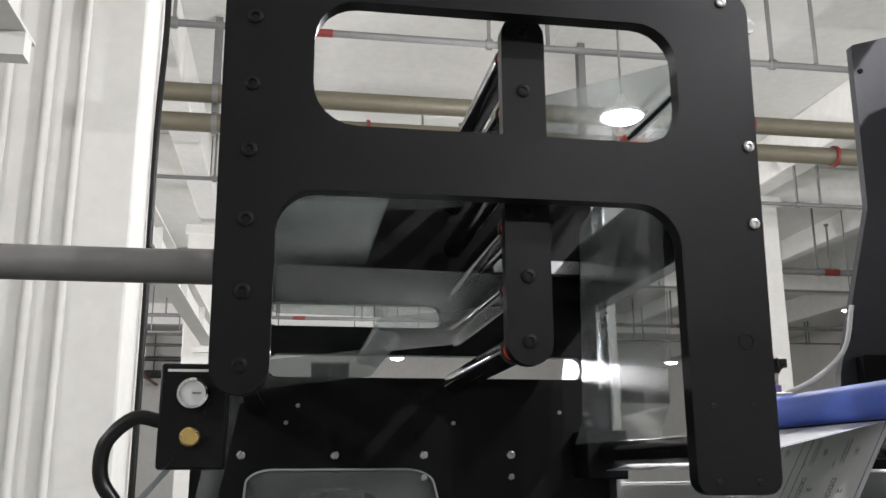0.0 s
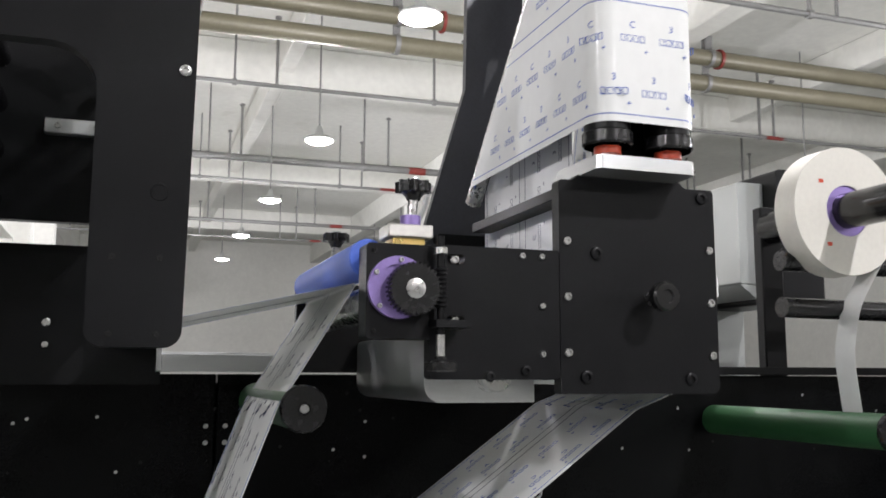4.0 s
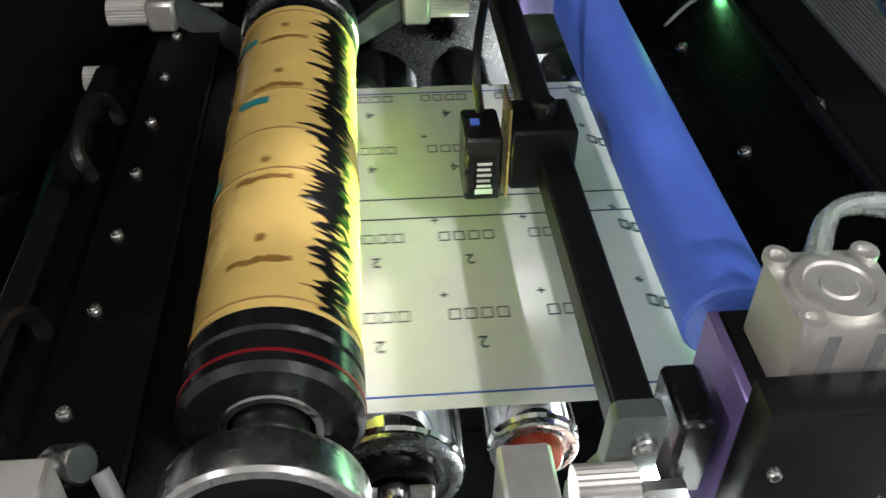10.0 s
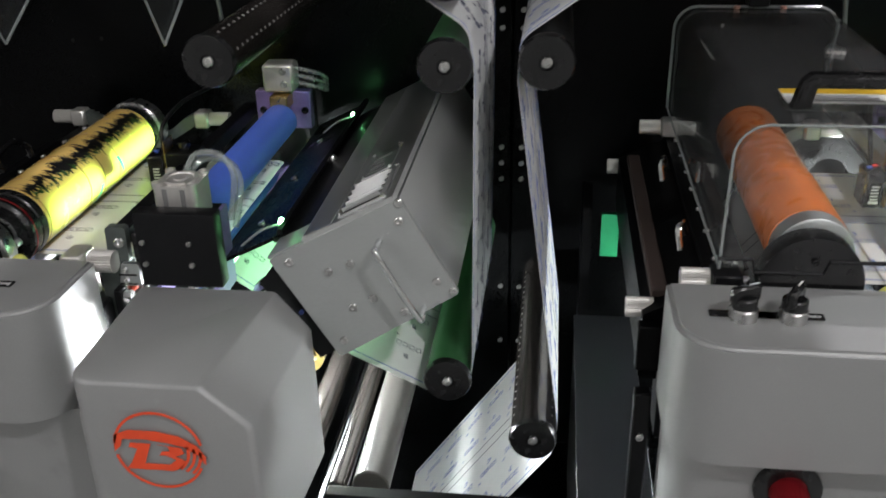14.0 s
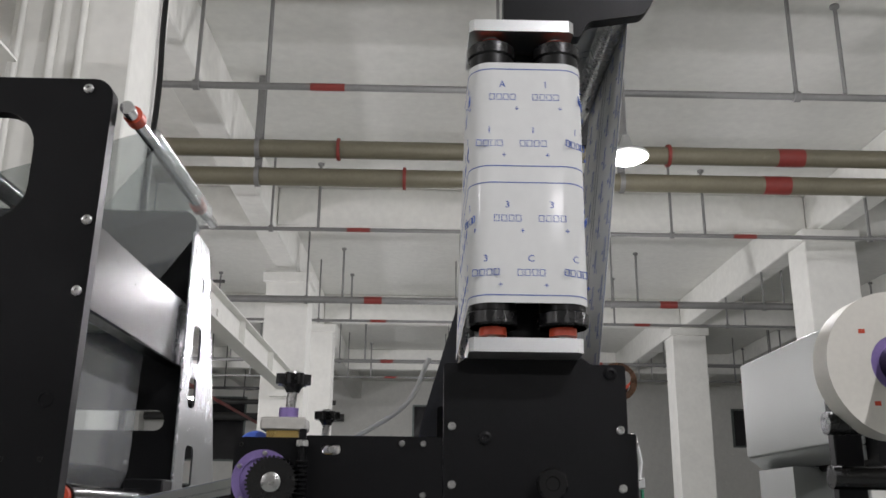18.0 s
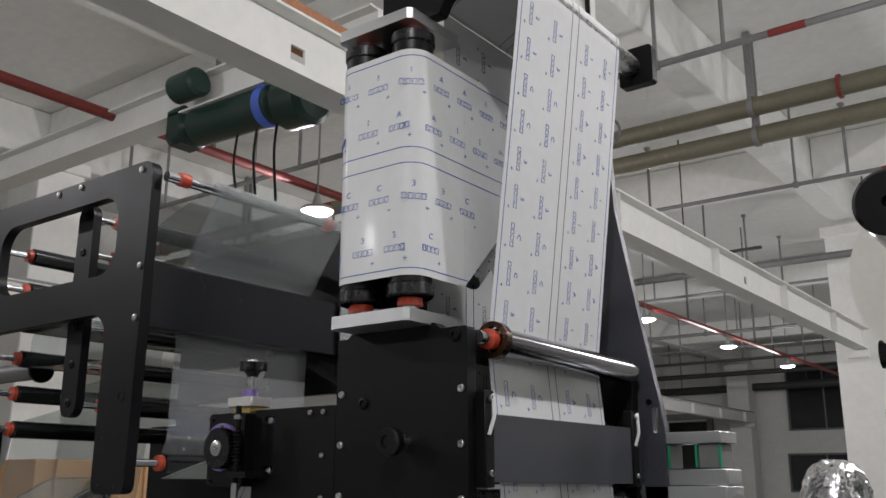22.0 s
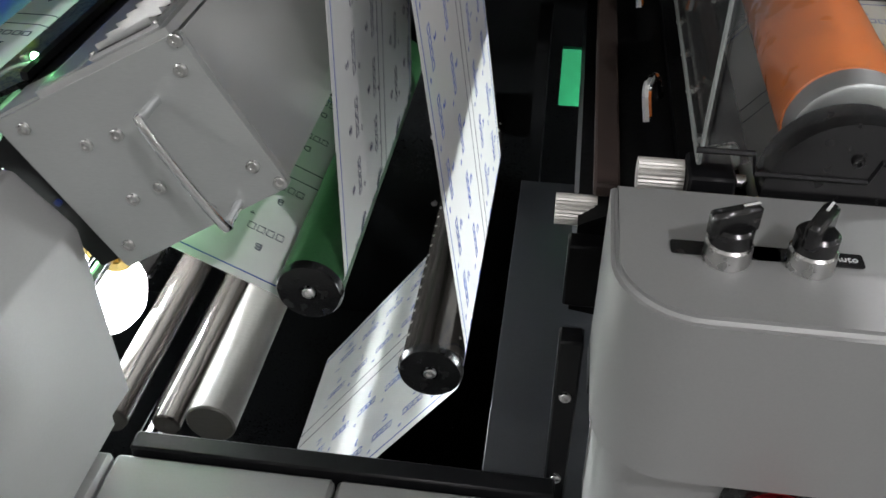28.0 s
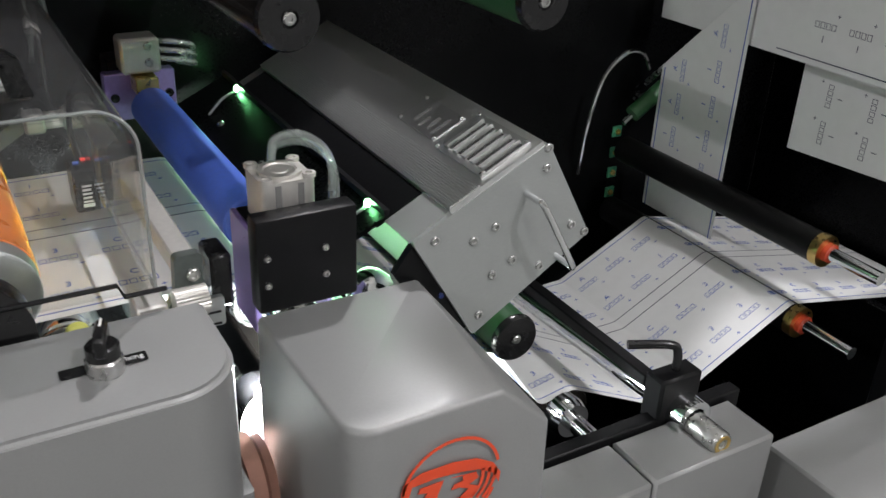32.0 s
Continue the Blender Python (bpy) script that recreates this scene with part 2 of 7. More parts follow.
def part(name, bm, material, parent, label="", at=None):
    """Links a bmesh, drawn in world places, as one mesh under a thing or part."""
    base = where(parent)
    place = Vector(at) if at else base
    bmesh.ops.translate(bm, vec=-place, verts=bm.verts)
    ob = new(name, finish(name, bm, material))
    ob.parent = parent
    ob.location = place - base
    return tagged(ob, label)


def thing(name, at, label, category, group="", kind=""):
    ob = new(name)
    ob.location = at
    ob.empty_display_size = 0.05
    return tagged(ob, label, category, group, kind)


def solid(name, bm, material, label, category, group="", kind="", at=(0, 0, 0)):
    bmesh.ops.translate(bm, vec=-Vector(at), verts=bm.verts)
    ob = new(name, finish(name, bm, material))
    ob.location = at
    return tagged(ob, label, category, group, kind)


def arc_line(pts, n=8):
    """An open line in (x, z) whose corners, given as (x, z, radius), are rounded."""
    out = [Vector(pts[0][:2])]
    for i in range(1, len(pts) - 1):
        p, r = Vector(pts[i][:2]), pts[i][2]
        a, b = Vector(pts[i - 1][:2]), Vector(pts[i + 1][:2])
        da, db = (a - p).normalized(), (b - p).normalized()
        half = max(da.angle(db) / 2, 0.02)
        cut = min(r / math.tan(half), (a - p).length * 0.49, (b - p).length * 0.49)
        rr = cut * math.tan(half)
        c = p + (da + db).normalized() * (rr / math.sin(half))
        s, e = p + da * cut - c, p + db * cut - c
        tot = s.angle_signed(e)
        for k in range(n + 1):
            q = s.copy()
            q.rotate(Matrix.Rotation(-tot * k / n, 2))
            out.append(c + q)
    return out + [Vector(pts[-1][:2])]


def sheet(bm, line, y0, y1, thick=0.0004):
    """A thin band whose side view is an (x, z) line."""
    rows = []
    for i, p in enumerate(line):
        d = (line[min(i + 1, len(line) - 1)] - line[max(i - 1, 0)]).normalized()
        nrm = Vector((-d.y, d.x)) * thick / 2
        a, b = p + nrm, p - nrm
        rows.append([bm.verts.new(q) for q in ((a.x, y0, a.y), (a.x, y1, a.y), (b.x, y1, b.y), (b.x, y0, b.y))])
    for A, B in zip(rows, rows[1:]):
        for k in range(4):
            bm.faces.new((A[k], A[(k + 1) % 4], B[(k + 1) % 4], B[k]))
    bm.faces.new(rows[0])
    bm.faces.new(rows[-1][::-1])
    return bm

# ---- materials ----
M_BLACK = mat("black_anodised", (0.0055, 0.0057, 0.0064), 0.40, 0.0, 0.12, 180, 0.015, spec=0.17)
M_BLACK2 = mat("black_powder_coat", (0.0022, 0.0024, 0.0026), 0.30, 0.0, 0.14, 320, 0.008, stain=((0.0036, 0.004, 0.0041), 7, 0.42), spec=0.09)
M_DULL = mat("dull_black_steel", (0.0022, 0.0023, 0.0025), 0.45, 0.0, 0.14, 200, 0.02, spec=0.08)
M_RUBBER = mat("black_rubber", (0.005, 0.005, 0.005), 0.36, 0, 0.1, 90, 0.01, spec=0.3)
M_PLASTIC = mat("black_plastic", (0.007, 0.007, 0.0075), 0.25, 0, 0.05, 90, 0.0, spec=0.5)
M_GREY = mat("grey_enamel", (0.30, 0.305, 0.30), 0.50, 0.35, 0.03, 420, 0.010, coat=0.03, stain=((0.265, 0.27, 0.265), 16, 0.34))
M_STEEL = mat("steel", (0.55, 0.55, 0.54), 0.28, 1.0, 0.05, 120, 0.01)
M_CHROME = mat("chrome", (0.75, 0.76, 0.77), 0.09, 1.0, 0.03, 80, 0.0)
M_ALU = mat("brushed_aluminium", (0.62, 0.63, 0.63), 0.38, 1.0, 0.06, 160, 0.02, brush=(1, 14, 14))
M_ALUTOP = mat("satin_aluminium_sheet", (0.76, 0.77, 0.76), 0.37, 1.0, 0.05, 200, 0.012, brush=(1, 10, 10))
M_ALUBOX = mat("aluminium_housing", (0.44, 0.46, 0.45), 0.42, 0.6, 0.05, 220, 0.015, brush=(1, 10, 10))
M_CAST = mat("cast_aluminium", (0.66, 0.645, 0.61), 0.45, 0.8, 0.05, 140, 0.03)
M_GREEN = mat("green_coating", (0.022, 0.085, 0.03), 0.45, 0, 0.12, 260, 0.04)
M_BLUE = mat("blue_rubber", (0.08, 0.16, 0.64), 0.5, 0, 0.06, 160, 0.02)
M_ORANGE = mat("orange_ink_plate", (0.80, 0.185, 0.012), 0.28, 0, 0.06, 40, 0.01, coat=0.3)
M_YELLOW = mat("amber_plate", (0.78, 0.54, 0.17), 0.22, 0, 0.06, 30, 0.01, coat=0.6)
M_WEB = mat("white_paper", (0.74, 0.75, 0.74), 0.5, 0, 0.02, 50, 0.003, coat=0.14, spec=0.35)
M_INK = mat("blue_ink", (0.035, 0.10, 0.42), 0.4, 0, 0.05, 90, 0.0)
M_INK2 = mat("dark_ink", (0.025, 0.032, 0.075), 0.4, 0, 0.05, 90, 0.0)
M_RED = mat("red_anodised", (0.28, 0.012, 0.018), 0.35, 0.5, 0.08, 200, 0.02)
M_LOGO = mat("red_print", (0.80, 0.075, 0.02), 0.5, 0, 0.05, 90, 0.0)
M_REDRING = mat("red_bearing_seal", (0.55, 0.07, 0.03), 0.35, 0, 0.08, 90, 0.0)
M_BRASS = mat("brass", (0.72, 0.52, 0.2), 0.3, 1.0, 0.06, 90, 0.01)
M_COPPER = mat("copper_pink", (0.6, 0.32, 0.25), 0.4, 0.6, 0.06, 90, 0.01)
M_PURPLE = mat("lilac_anodised", (0.30, 0.22, 0.52), 0.35, 0.55, 0.06, 160, 0.01)
M_CARBON = mat("brown_carbon_roller", (0.050, 0.044, 0.040), 0.20, 0.7, 0.02, 200, 0.0)
M_WRAP = mat("brushed_roller_wrap", (0.060, 0.056, 0.050), 0.38, 0.35, 0.12, 60, 0.01, brush=(1, 9, 9))
M_WALL = mat("white_hall_paint", (0.72, 0.72, 0.68), 0.8, 0, 0.03, 12, 0.03, stain=((0.6, 0.6, 0.56), 3, 0.3))
M_CEIL = mat("white_ceiling_paint", (0.70, 0.70, 0.66), 0.85, 0, 0.03, 8, 0.03, stain=((0.6, 0.6, 0.55), 1.2, 0.34))
M_FLOOR = mat("grey_floor_epoxy", (0.28, 0.29, 0.28), 0.4, 0, 0.06, 10, 0.01)
M_PIPE = mat("olive_pipe_paint", (0.15, 0.138, 0.095), 0.45, 0.1, 0.07, 30, 0.01, stain=((0.22, 0.205, 0.15), 5, 0.3))
M_PIPERED = mat("red_pipe_paint", (0.19, 0.026, 0.02), 0.5, 0, 0.08, 30, 0.01)
M_PIPEGREY = mat("grey_steel_pipe", (0.20, 0.20, 0.195), 0.5, 0.3, 0.08, 30, 0.01)
# haze on acrylic and film: part milkiness, part reflection painted in as white
M_CLEAR = glass("clear_acrylic", (0.955, 0.968, 0.962), 0.045, haze=0.018)
M_FILM = glass("clear_film", (0.93, 0.955, 0.95), 0.10, 0.16, edge=0.7, haze=0.11, crease=0.45)
M_FILM2 = glass("threaded_film", (0.93, 0.955, 0.95), 0.07, 0.22, edge=0.22, haze=0.10, crease=0.6)
M_GLOSSBLACK = mat("gloss_black_roller", (0.008, 0.008, 0.009), 0.16, 0, 0.05, 90, 0.004, spec=0.6)
M_HOSE = glass("clear_hose", (0.78, 0.87, 0.83), 0.16, 0.05, 0.6, haze=0.10, crease=0.2)
M_EDGE = mat("acrylic_edge", (0.45, 0.48, 0.47), 0.15, 0, 0.03, 60, 0.0, trans=0.5)
M_LED = mat("green_indicator", (0.25, 1.0, 0.35), 0.3, 0, 0, 60, 0, glow=90)
M_LAMP = mat("lamp_glow", (1.0, 0.97, 0.93), 0.3, 0, 0, 60, 0, glow=30)
M_WHITELED = mat("white_work_lamp", (0.95, 1.0, 0.97), 0.3, 0, 0, 60, 0, glow=30)
M_DARKGREY = mat("dark_grey_paint", (0.05, 0.05, 0.048), 0.6, 0.1, 0.1, 8, 0.02)
M_DARKWIN = mat("dark_glass", (0.02, 0.02, 0.022), 0.15, 0, 0.05, 6, 0.0)
M_SHEEN = mat("galvanised_sheet", (0.62, 0.64, 0.66), 0.25, 0.9, 0.06, 30, 0.01)
M_TAN = mat("tan_core_board", (0.36, 0.27, 0.18), 0.6, 0, 0.08, 40, 0.02)
M_WARN = mat("warning_yellow", (0.75, 0.48, 0.03), 0.45)
M_SMOKE = glass("smoky_cover", (0.62, 0.64, 0.62), 0.10, 0.10, haze=0.10)
M_SLEEVE = glass("milky_film_sleeve", (0.80, 0.83, 0.83), 0.12, 0.12, haze=0.40, crease=0.5)
M_DARKSTEEL = mat("dark_green_steel", (0.13, 0.15, 0.14), 0.38, 0.6, 0.08, 160, 0.02)
M_NAVY = mat("navy_plastic", (0.015, 0.03, 0.14), 0.4, 0, 0.06, 60, 0.0)

# ---- hall ----
def plain(name, dims, material, label, category):
    return solid(name, box(BM(), *dims), material, label, category, kind="structure")


plain("floor", (-16, 20, -26, 37, -0.12, 0.0), M_FLOOR, "grey sealed concrete hall floor", "floor")
plain("ceiling", (-16, 20, -26, 37, 7.0, 7.2), M_CEIL, "white painted concrete hall ceiling", "ceiling")
plain("wall_north", (-16, 20, 36.7, 37, 0, 7.0), M_WALL, "white painted far hall wall", "wall")
# unseen wall, set far back to lessen the light it bounces
plain("wall_south", (-16, 20, -26, -25.7, 0, 7.0), M_WALL, "unseen white painted wall that closes the hall far off", "wall")
plain("wall_west", (-16, -15.7, -25.7, 36.7, 0, 7.0), M_WALL, "white painted hall wall with crates along it", "wall")
plain("wall_east", (19.7, 20, -25.7, 36.7, 0, 7.0), M_WALL, "white painted hall end wall", "wall")


def ceiling_beam(x0, x1, y0, y1, drop):
    bm = box(BM(), x0, x1, y0, y1, 7.0 - drop, 6.998, 0.02)
    return solid("ceiling_beam", bm, M_CEIL, "white painted concrete ceiling beam", "beam", "ceiling beams", "structure")


for bx in (-11.97, -2.97, 6.66, 15.03):
    ceiling_beam(bx - 0.2, bx + 0.2, -25.7, 36.7, 0.75)
for bx in (-7.47, 1.53, 10.53):
    ceiling_beam(bx - 0.13, bx + 0.13, -25.7, 36.7, 0.5)
for by in (-18.8, -10.8, -2.8, 5.2, 13.2, 21.2, 29.2):
    for x0, x1 in ((-15.7, -12.18), (-11.76, -3.18), (-2.76, 6.45), (6.87, 14.82)):
        ceiling_beam(x0, x1, by - 0.18, by + 0.18, 0.7)


def pillar(x, y, near=False):
    t = thing("pillar", (x, y, 0), "square white painted concrete hall pillar", "pillar", "hall pillars", "structure")
    part("shaft", box(BM(), x - 0.44, x + 0.43, y - 0.37, y + 0.37, 0, 6.28, 0.015), M_WALL, t)
    part("haunch", box(BM(), x - 0.50, x + 0.50, y - 0.43, y + 0.43, 6.05, 6.26, 0.02), M_WALL, t)
    return t


for px, rows in ((-11.97, (-18.8, -10.8, -2.8, 5.2, 13.2, 21.2, 35.6)), (-2.97, (-18.8, -10.8, 16.4, 21.6)), (-2.74, (4.27,)), (6.66, (-18.8, -10.8, -2.8, 3.85, 13.0, 21.4))):
    for py in rows:
        pillar(px, py)


def conduit(pts, r, material, label, name="conduit"):
    return solid(name, tube(BM(), pts, r, 10), material, label, name, kind="structure")


for dx, r in ((-0.36, 0.024), (-0.12, 0.03), (0.075, 0.026)):
    conduit([(-2.74 + dx, 3.865, 0.1), (-2.74 + dx, 3.865, 6.0)], r, M_WALL, "white painted conduit on the pillar")
cable = conduit(curve_pts([(-2.27, 4.40, 6.0), (-2.275, 4.42, 5.2), (-2.268, 4.45, 4.6), (-2.28, 4.42, 3.8), (-2.275, 4.44, 2.6), (-2.272, 4.43, 1.2), (-2.275, 4.44, 0.2)]), 0.022, M_RUBBER, "black cable clipped down the pillar", "wall_cable")


def pipe_run(y, z, r, material, label, x0=-15.6, x1=19.6, flange=0, hang=3.0, red=()):
    t = thing("pipe", (0, y, z), label, "pipe", "ceiling pipes", "structure")
    part("run", cyl(BM(), (x0, y, z), (x1, y, z), r, 16), material, t)
    bm = BM()
    x, w = x0 + (4.0 if flange else 1.1), 0.045 if flange else 0.015
    while x < x1:
        box(bm, x - w, x + w, y - 0.02, y + 0.02, z + r, 6.98)
        lathe(bm, (x - 0.03, y, z), (1, 0, 0), [(0, r), (0, r + 0.02), (0.06, r + 0.02), (0.06, r)], 16)
        x += hang
    part("hangers", bm, M_PIPEGREY, t)
    for fx in (np.arange(x0 + flange * 0.4, x1, flange) if flange else ()):
        part("coupling", lathe(BM(), (fx - 0.06, y, z), (1, 0, 0), [(0.04, r), (0.04, r + 0.03), (0.08, r + 0.03), (0.08, r)], 16), M_PIPERED, t, "red pipe coupling")
    for rx in red:
        part("band", cyl(BM(), (rx - 0.17, y, z), (rx + 0.17, y, z), r + 0.004, 16), M_PIPERED, t, "red painted marking band")
    return t


pipe_run(8.8, 5.97, 0.115, M_PIPE, "olive painted ceiling water pipe with red bands", flange=4.2, hang=4.63, red=(4.45, -9.5))
pipe_run(8.9, 5.63, 0.115, M_PIPE, "olive painted ceiling water pipe with red bands", flange=6.3, hang=4.63, red=(4.28, -6.0))
for py, pz, pr in ((6.3, 5.6, 0.035), (11.0, 5.6, 0.03), (15.4, 5.55, 0.07), (17.6, 5.6, 0.03), (23.0, 5.6, 0.05), (26.0, 5.6, 0.03)):
    pipe_run(py, pz, pr, M_PIPEGREY, "thin grey steel sprinkler pipe under the ceiling", red=(-1.2, 4.6, 9.8))
    for sx in np.arange(-13.4, 18, 2.9):
        t = thing("sprinkler", (sx, py, pz), "small steel sprinkler riser on a ceiling pipe", "sprinkler", "sprinklers")
        part("riser", cyl(BM(), (sx, py, pz), (sx, py, pz + 1.0), 0.022, 8), M_PIPEGREY, t)
        part("head", lathe(BM(), (sx, py, pz + 1.0), (0, 0, 1), [(0, 0.022), (0.02, 0.05), (0.05, 0.05), (0.07, 0)], 10), M_PIPEGREY, t)
red = thing("pipe", (-6.6, 0, 5.0), "red painted fire water pipe along the hall", "pipe", "ceiling pipes", "structure")
part("run", cyl(BM(), (-6.75, -11.6, 5.0), (-6.75, 36.6, 5.0), 0.055, 14), M_PIPERED, red)
for k in range(9):
    y = -9 + k * 4.4
    part("hanger", box(BM(), -6.77, -6.73, y - 0.02, y + 0.02, 5.05, 6.98), M_PIPEGREY, red)


def hall_lamp(x, y):
    t = thing("high_bay_lamp", (x, y, LAMP_Z), "glowing round high-bay lamp hung from the ceiling", "lamp", "hall lamps")
    part("shade", lathe(BM(), (x, y, LAMP_Z), (0, 0, 1), [(-0.02, 0.2), (0.0, 0.205), (0.03, 0.18), (0.06, 0.07), (0.14, 0.05), (0.2, 0.03), (0.2, 0)], 28), M_ALU, t)
    part("diffuser", lathe(BM(), (x, y, LAMP_Z), (0, 0, 1), [(-0.07, 0), (-0.065, 0.08), (-0.045, 0.15), (-0.02, 0.185), (-0.005, 0.185)], 28), M_LAMP, t, "glowing white diffuser")
    part("cord", cyl(BM(), (x, y, LAMP_Z + 0.2), (x, y, 6.99), 0.012, 8), M_PIPEGREY, t)
    return t


for lx, ly in LAMP_ROWS:
    hall_lamp(lx, ly)

# crane rail along the pillars, its busbar box, cross girder and hoist
def crane_beam(bx, y0, y1, slot_ys, brackets):
    rail = thing("crane_beam", (bx, y0, 3.9), "white painted steel crane beam along the pillars", "crane beam", "crane beams", "structure")
    slots = [[(yy - 0.06, 3.98), (yy + 0.06, 3.98), (yy + 0.06, 4.08), (yy - 0.06, 4.08)] for yy in slot_ys]
    part("web_plate", slab(BM(), rect(y0, y1, 3.86, 4.22), bx - 0.01, bx + 0.01, "x", slots), M_WALL, rail)
    part("bottom_flange", box(BM(), bx - 0.12, bx + 0.12, y0, y1, 3.84, 3.858), M_WALL, rail)
    part("top_flange", box(BM(), bx - 0.12, bx + 0.12, y0, y1, 4.222, 4.24), M_WALL, rail)
    part("rail", box(BM(), bx - 0.04, bx + 0.04, y0, y1, 4.242, 4.30), M_PIPEGREY, rail)
    for yy in np.arange(y0 + 1.3, y1 - 0.4, 2.6):
        part("stiffener", box(BM(), bx + 0.0105, bx + 0.1, yy - 0.006, yy + 0.006, 3.859, 4.221), M_WALL, rail)
    for yb in brackets:
        part("bracket", box(BM(), bx - 0.25, bx + 0.12, yb - 0.06, yb + 0.06, 3.70, 3.836), M_WALL, rail)
        part("clip", box(BM(), bx - 0.09, bx - 0.05, yb - 0.05, yb + 0.05, 4.242, 4.33), M_PIPEGREY, rail)


crane_beam(-2.9, -11.5, 3.25, (1.78, -5.6), (-9.0, 3.12))
crane_beam(-2.9, 4.66, 15.9, (9.7,), (4.8, 15.7))
crane_beam(-11.38, -11.5, 35.1, (), (12.7, 20.7, 34.9))
bb = solid("busbar_box", box(BM(), -3.35, -3.1, -1.5, 2.9, 4.32, 4.56, 0.02), mat("orange_brown_board", (0.42, 0.19, 0.10), 0.6, 0, 0.1, 20, 0.02), "orange-brown busbar duct lying on the crane beam", "duct")
girder = thing("crane_girder", (-9.6, 3.0, 4.7), "white painted steel cross girder of the crane", "girder", kind="structure")
part("web_plate", box(BM(), -15.5, -3.3, 2.97, 3.03, 4.72, 5.0), M_WALL, girder)
part("top_flange", box(BM(), -15.5, -3.3, 2.88, 3.12, 5.001, 5.02), M_WALL, girder)
part("bottom_flange", box(BM(), -15.5, -3.3, 2.88, 3.12, 4.70, 4.719), M_WALL, girder)
hoist = thing("chain_hoist", (-4.75, 3.0, 4.6), "dark green electric chain hoist under the girder", "hoist")
M_HOIST = mat("dark_green_paint", (0.008, 0.032, 0.024), 0.4, 0, 0.12, 40, 0.02)
part("drum", cyl(BM(), (-5.50, 3.05, 4.60), (-4.43, 3.05, 4.56), 0.175, 24, 0.03), M_HOIST, hoist)
part("motor", cyl(BM(), (-4.42, 3.08, 4.55), (-4.06, 3.08, 4.53), 0.225, 24, 0.05), M_HOIST, hoist)
part("gearbox", box(BM(), -5.78, -5.52, 2.88, 3.2, 4.44, 4.80, 0.05), M_HOIST, hoist)
part("trolley_motor", cyl(BM(), (-5.5, 2.78, 4.86), (-5.15, 2.78, 4.86), 0.13, 20, 0.03), M_HOIST, hoist)
part("blue_band", cyl(BM(), (-4.60, 3.05, 4.566), (-4.5, 3.05, 4.563), 0.182, 24), M_BLUE, hoist, "blue band")
for k, hx in enumerate((-4.95, -4.7, -4.45)):
    part("cable", tube(BM(), curve_pts([(hx, 3.05, 4.44), (hx - 0.03, 3.05, 4.15), (hx + 0.05, 3.02, 3.9 - 0.1 * k)]), 0.012, 6), M_RUBBER, hoist)
# far windows, doors and stacked goods
for wx, w2, z0, z1 in ((-9.0, 1.45, 3.6, 6.25), (-9.1, 1.5, 1.2, 2.7), (0.2, 0.8, 4.5, 6.0), (14.0, 1.1, 4.4, 6.0)):
    w = thing("window_far", (wx, 36.68, z0), "dark night window in the far hall wall", "window", "far windows", "structure")
    a, b, c = wx - w2, wx + w2, wx
    part("window_frame", slab(BM(), rect(a, b, z0, z1), 36.6, 36.69, "y", [rect(a + 0.07, c - 0.025, z0 + 0.07, z1 - 0.07)[::-1], rect(c + 0.025, b - 0.07, z0 + 0.07, z1 - 0.07)[::-1]]), M_DARKSTEEL, w)
    part("pane", box(BM(), a + 0.07, c - 0.025, 36.64, 36.66, z0 + 0.07, z1 - 0.07), M_DARKWIN, w)
    part("pane", box(BM(), c + 0.025, b - 0.07, 36.64, 36.66, z0 + 0.07, z1 - 0.07), M_DARKWIN, w)
gate = thing("gate_far", (-14.7, 36.68, 0), "gateway in the far hall wall, its dark opening drawn as a sheet", "gate", kind="structure")
# dark sheet stands in for the unlit depth of the opening
part("dark_sheet", box(BM(), -15.6, -13.85, 36.62, 36.66, 0, 4.1), M_DARKWIN, gate)
part("jamb", box(BM(), -13.85, -13.6, 36.5, 36.69, 0, 4.2), M_PIPEGREY, gate)
part("lintel", box(BM(), -15.69, -13.6, 36.5, 36.69, 4.201, 4.45), M_PIPEGREY, gate)
# added dark bars for the dark bands below the far ceiling
for dy, dz, pr in ((35.9, 5.35, 0.16), (32.0, 5.5, 0.09), (28.6, 5.55, 0.05)):
    t = thing("dark_bar_far", (-6.0, dy, dz), "dark grey hung bar across the far end of the hall", "duct", "far ducts", "structure")
    part("run", cyl(BM(), (-15.6, dy, dz), (-3.4, dy, dz), pr, 16), M_DARKGREY, t)
    for hx in np.arange(-14.6, -4, 2.6):
        part("hanger", cyl(BM(), (hx, dy, dz + pr), (hx, dy, 6.99), 0.02, 8), M_DARKGREY, t)
strip = thing("strip_light", (-4.2, 11.8, 4.95), "unlit white strip light on a dark hanger bar", "strip light")
part("casing", box(BM(), -4.75, -3.75, 11.72, 11.88, 4.90, 4.96, 0.01), M_WALL, strip)
part("hanger_bar", box(BM(), -4.6, -3.3, 11.77, 11.83, 4.961, 5.0), M_DARKGREY, strip)
part("rod", cyl(BM(), (-4.5, 11.8, 5.0), (-4.5, 11.8, 6.99), 0.012, 8), M_DARKGREY, strip)
M_BOARD = mat("tan_plywood", (0.42, 0.25, 0.12), 0.6, 0, 0.1, 14, 0.02, brush=(1, 12, 12))
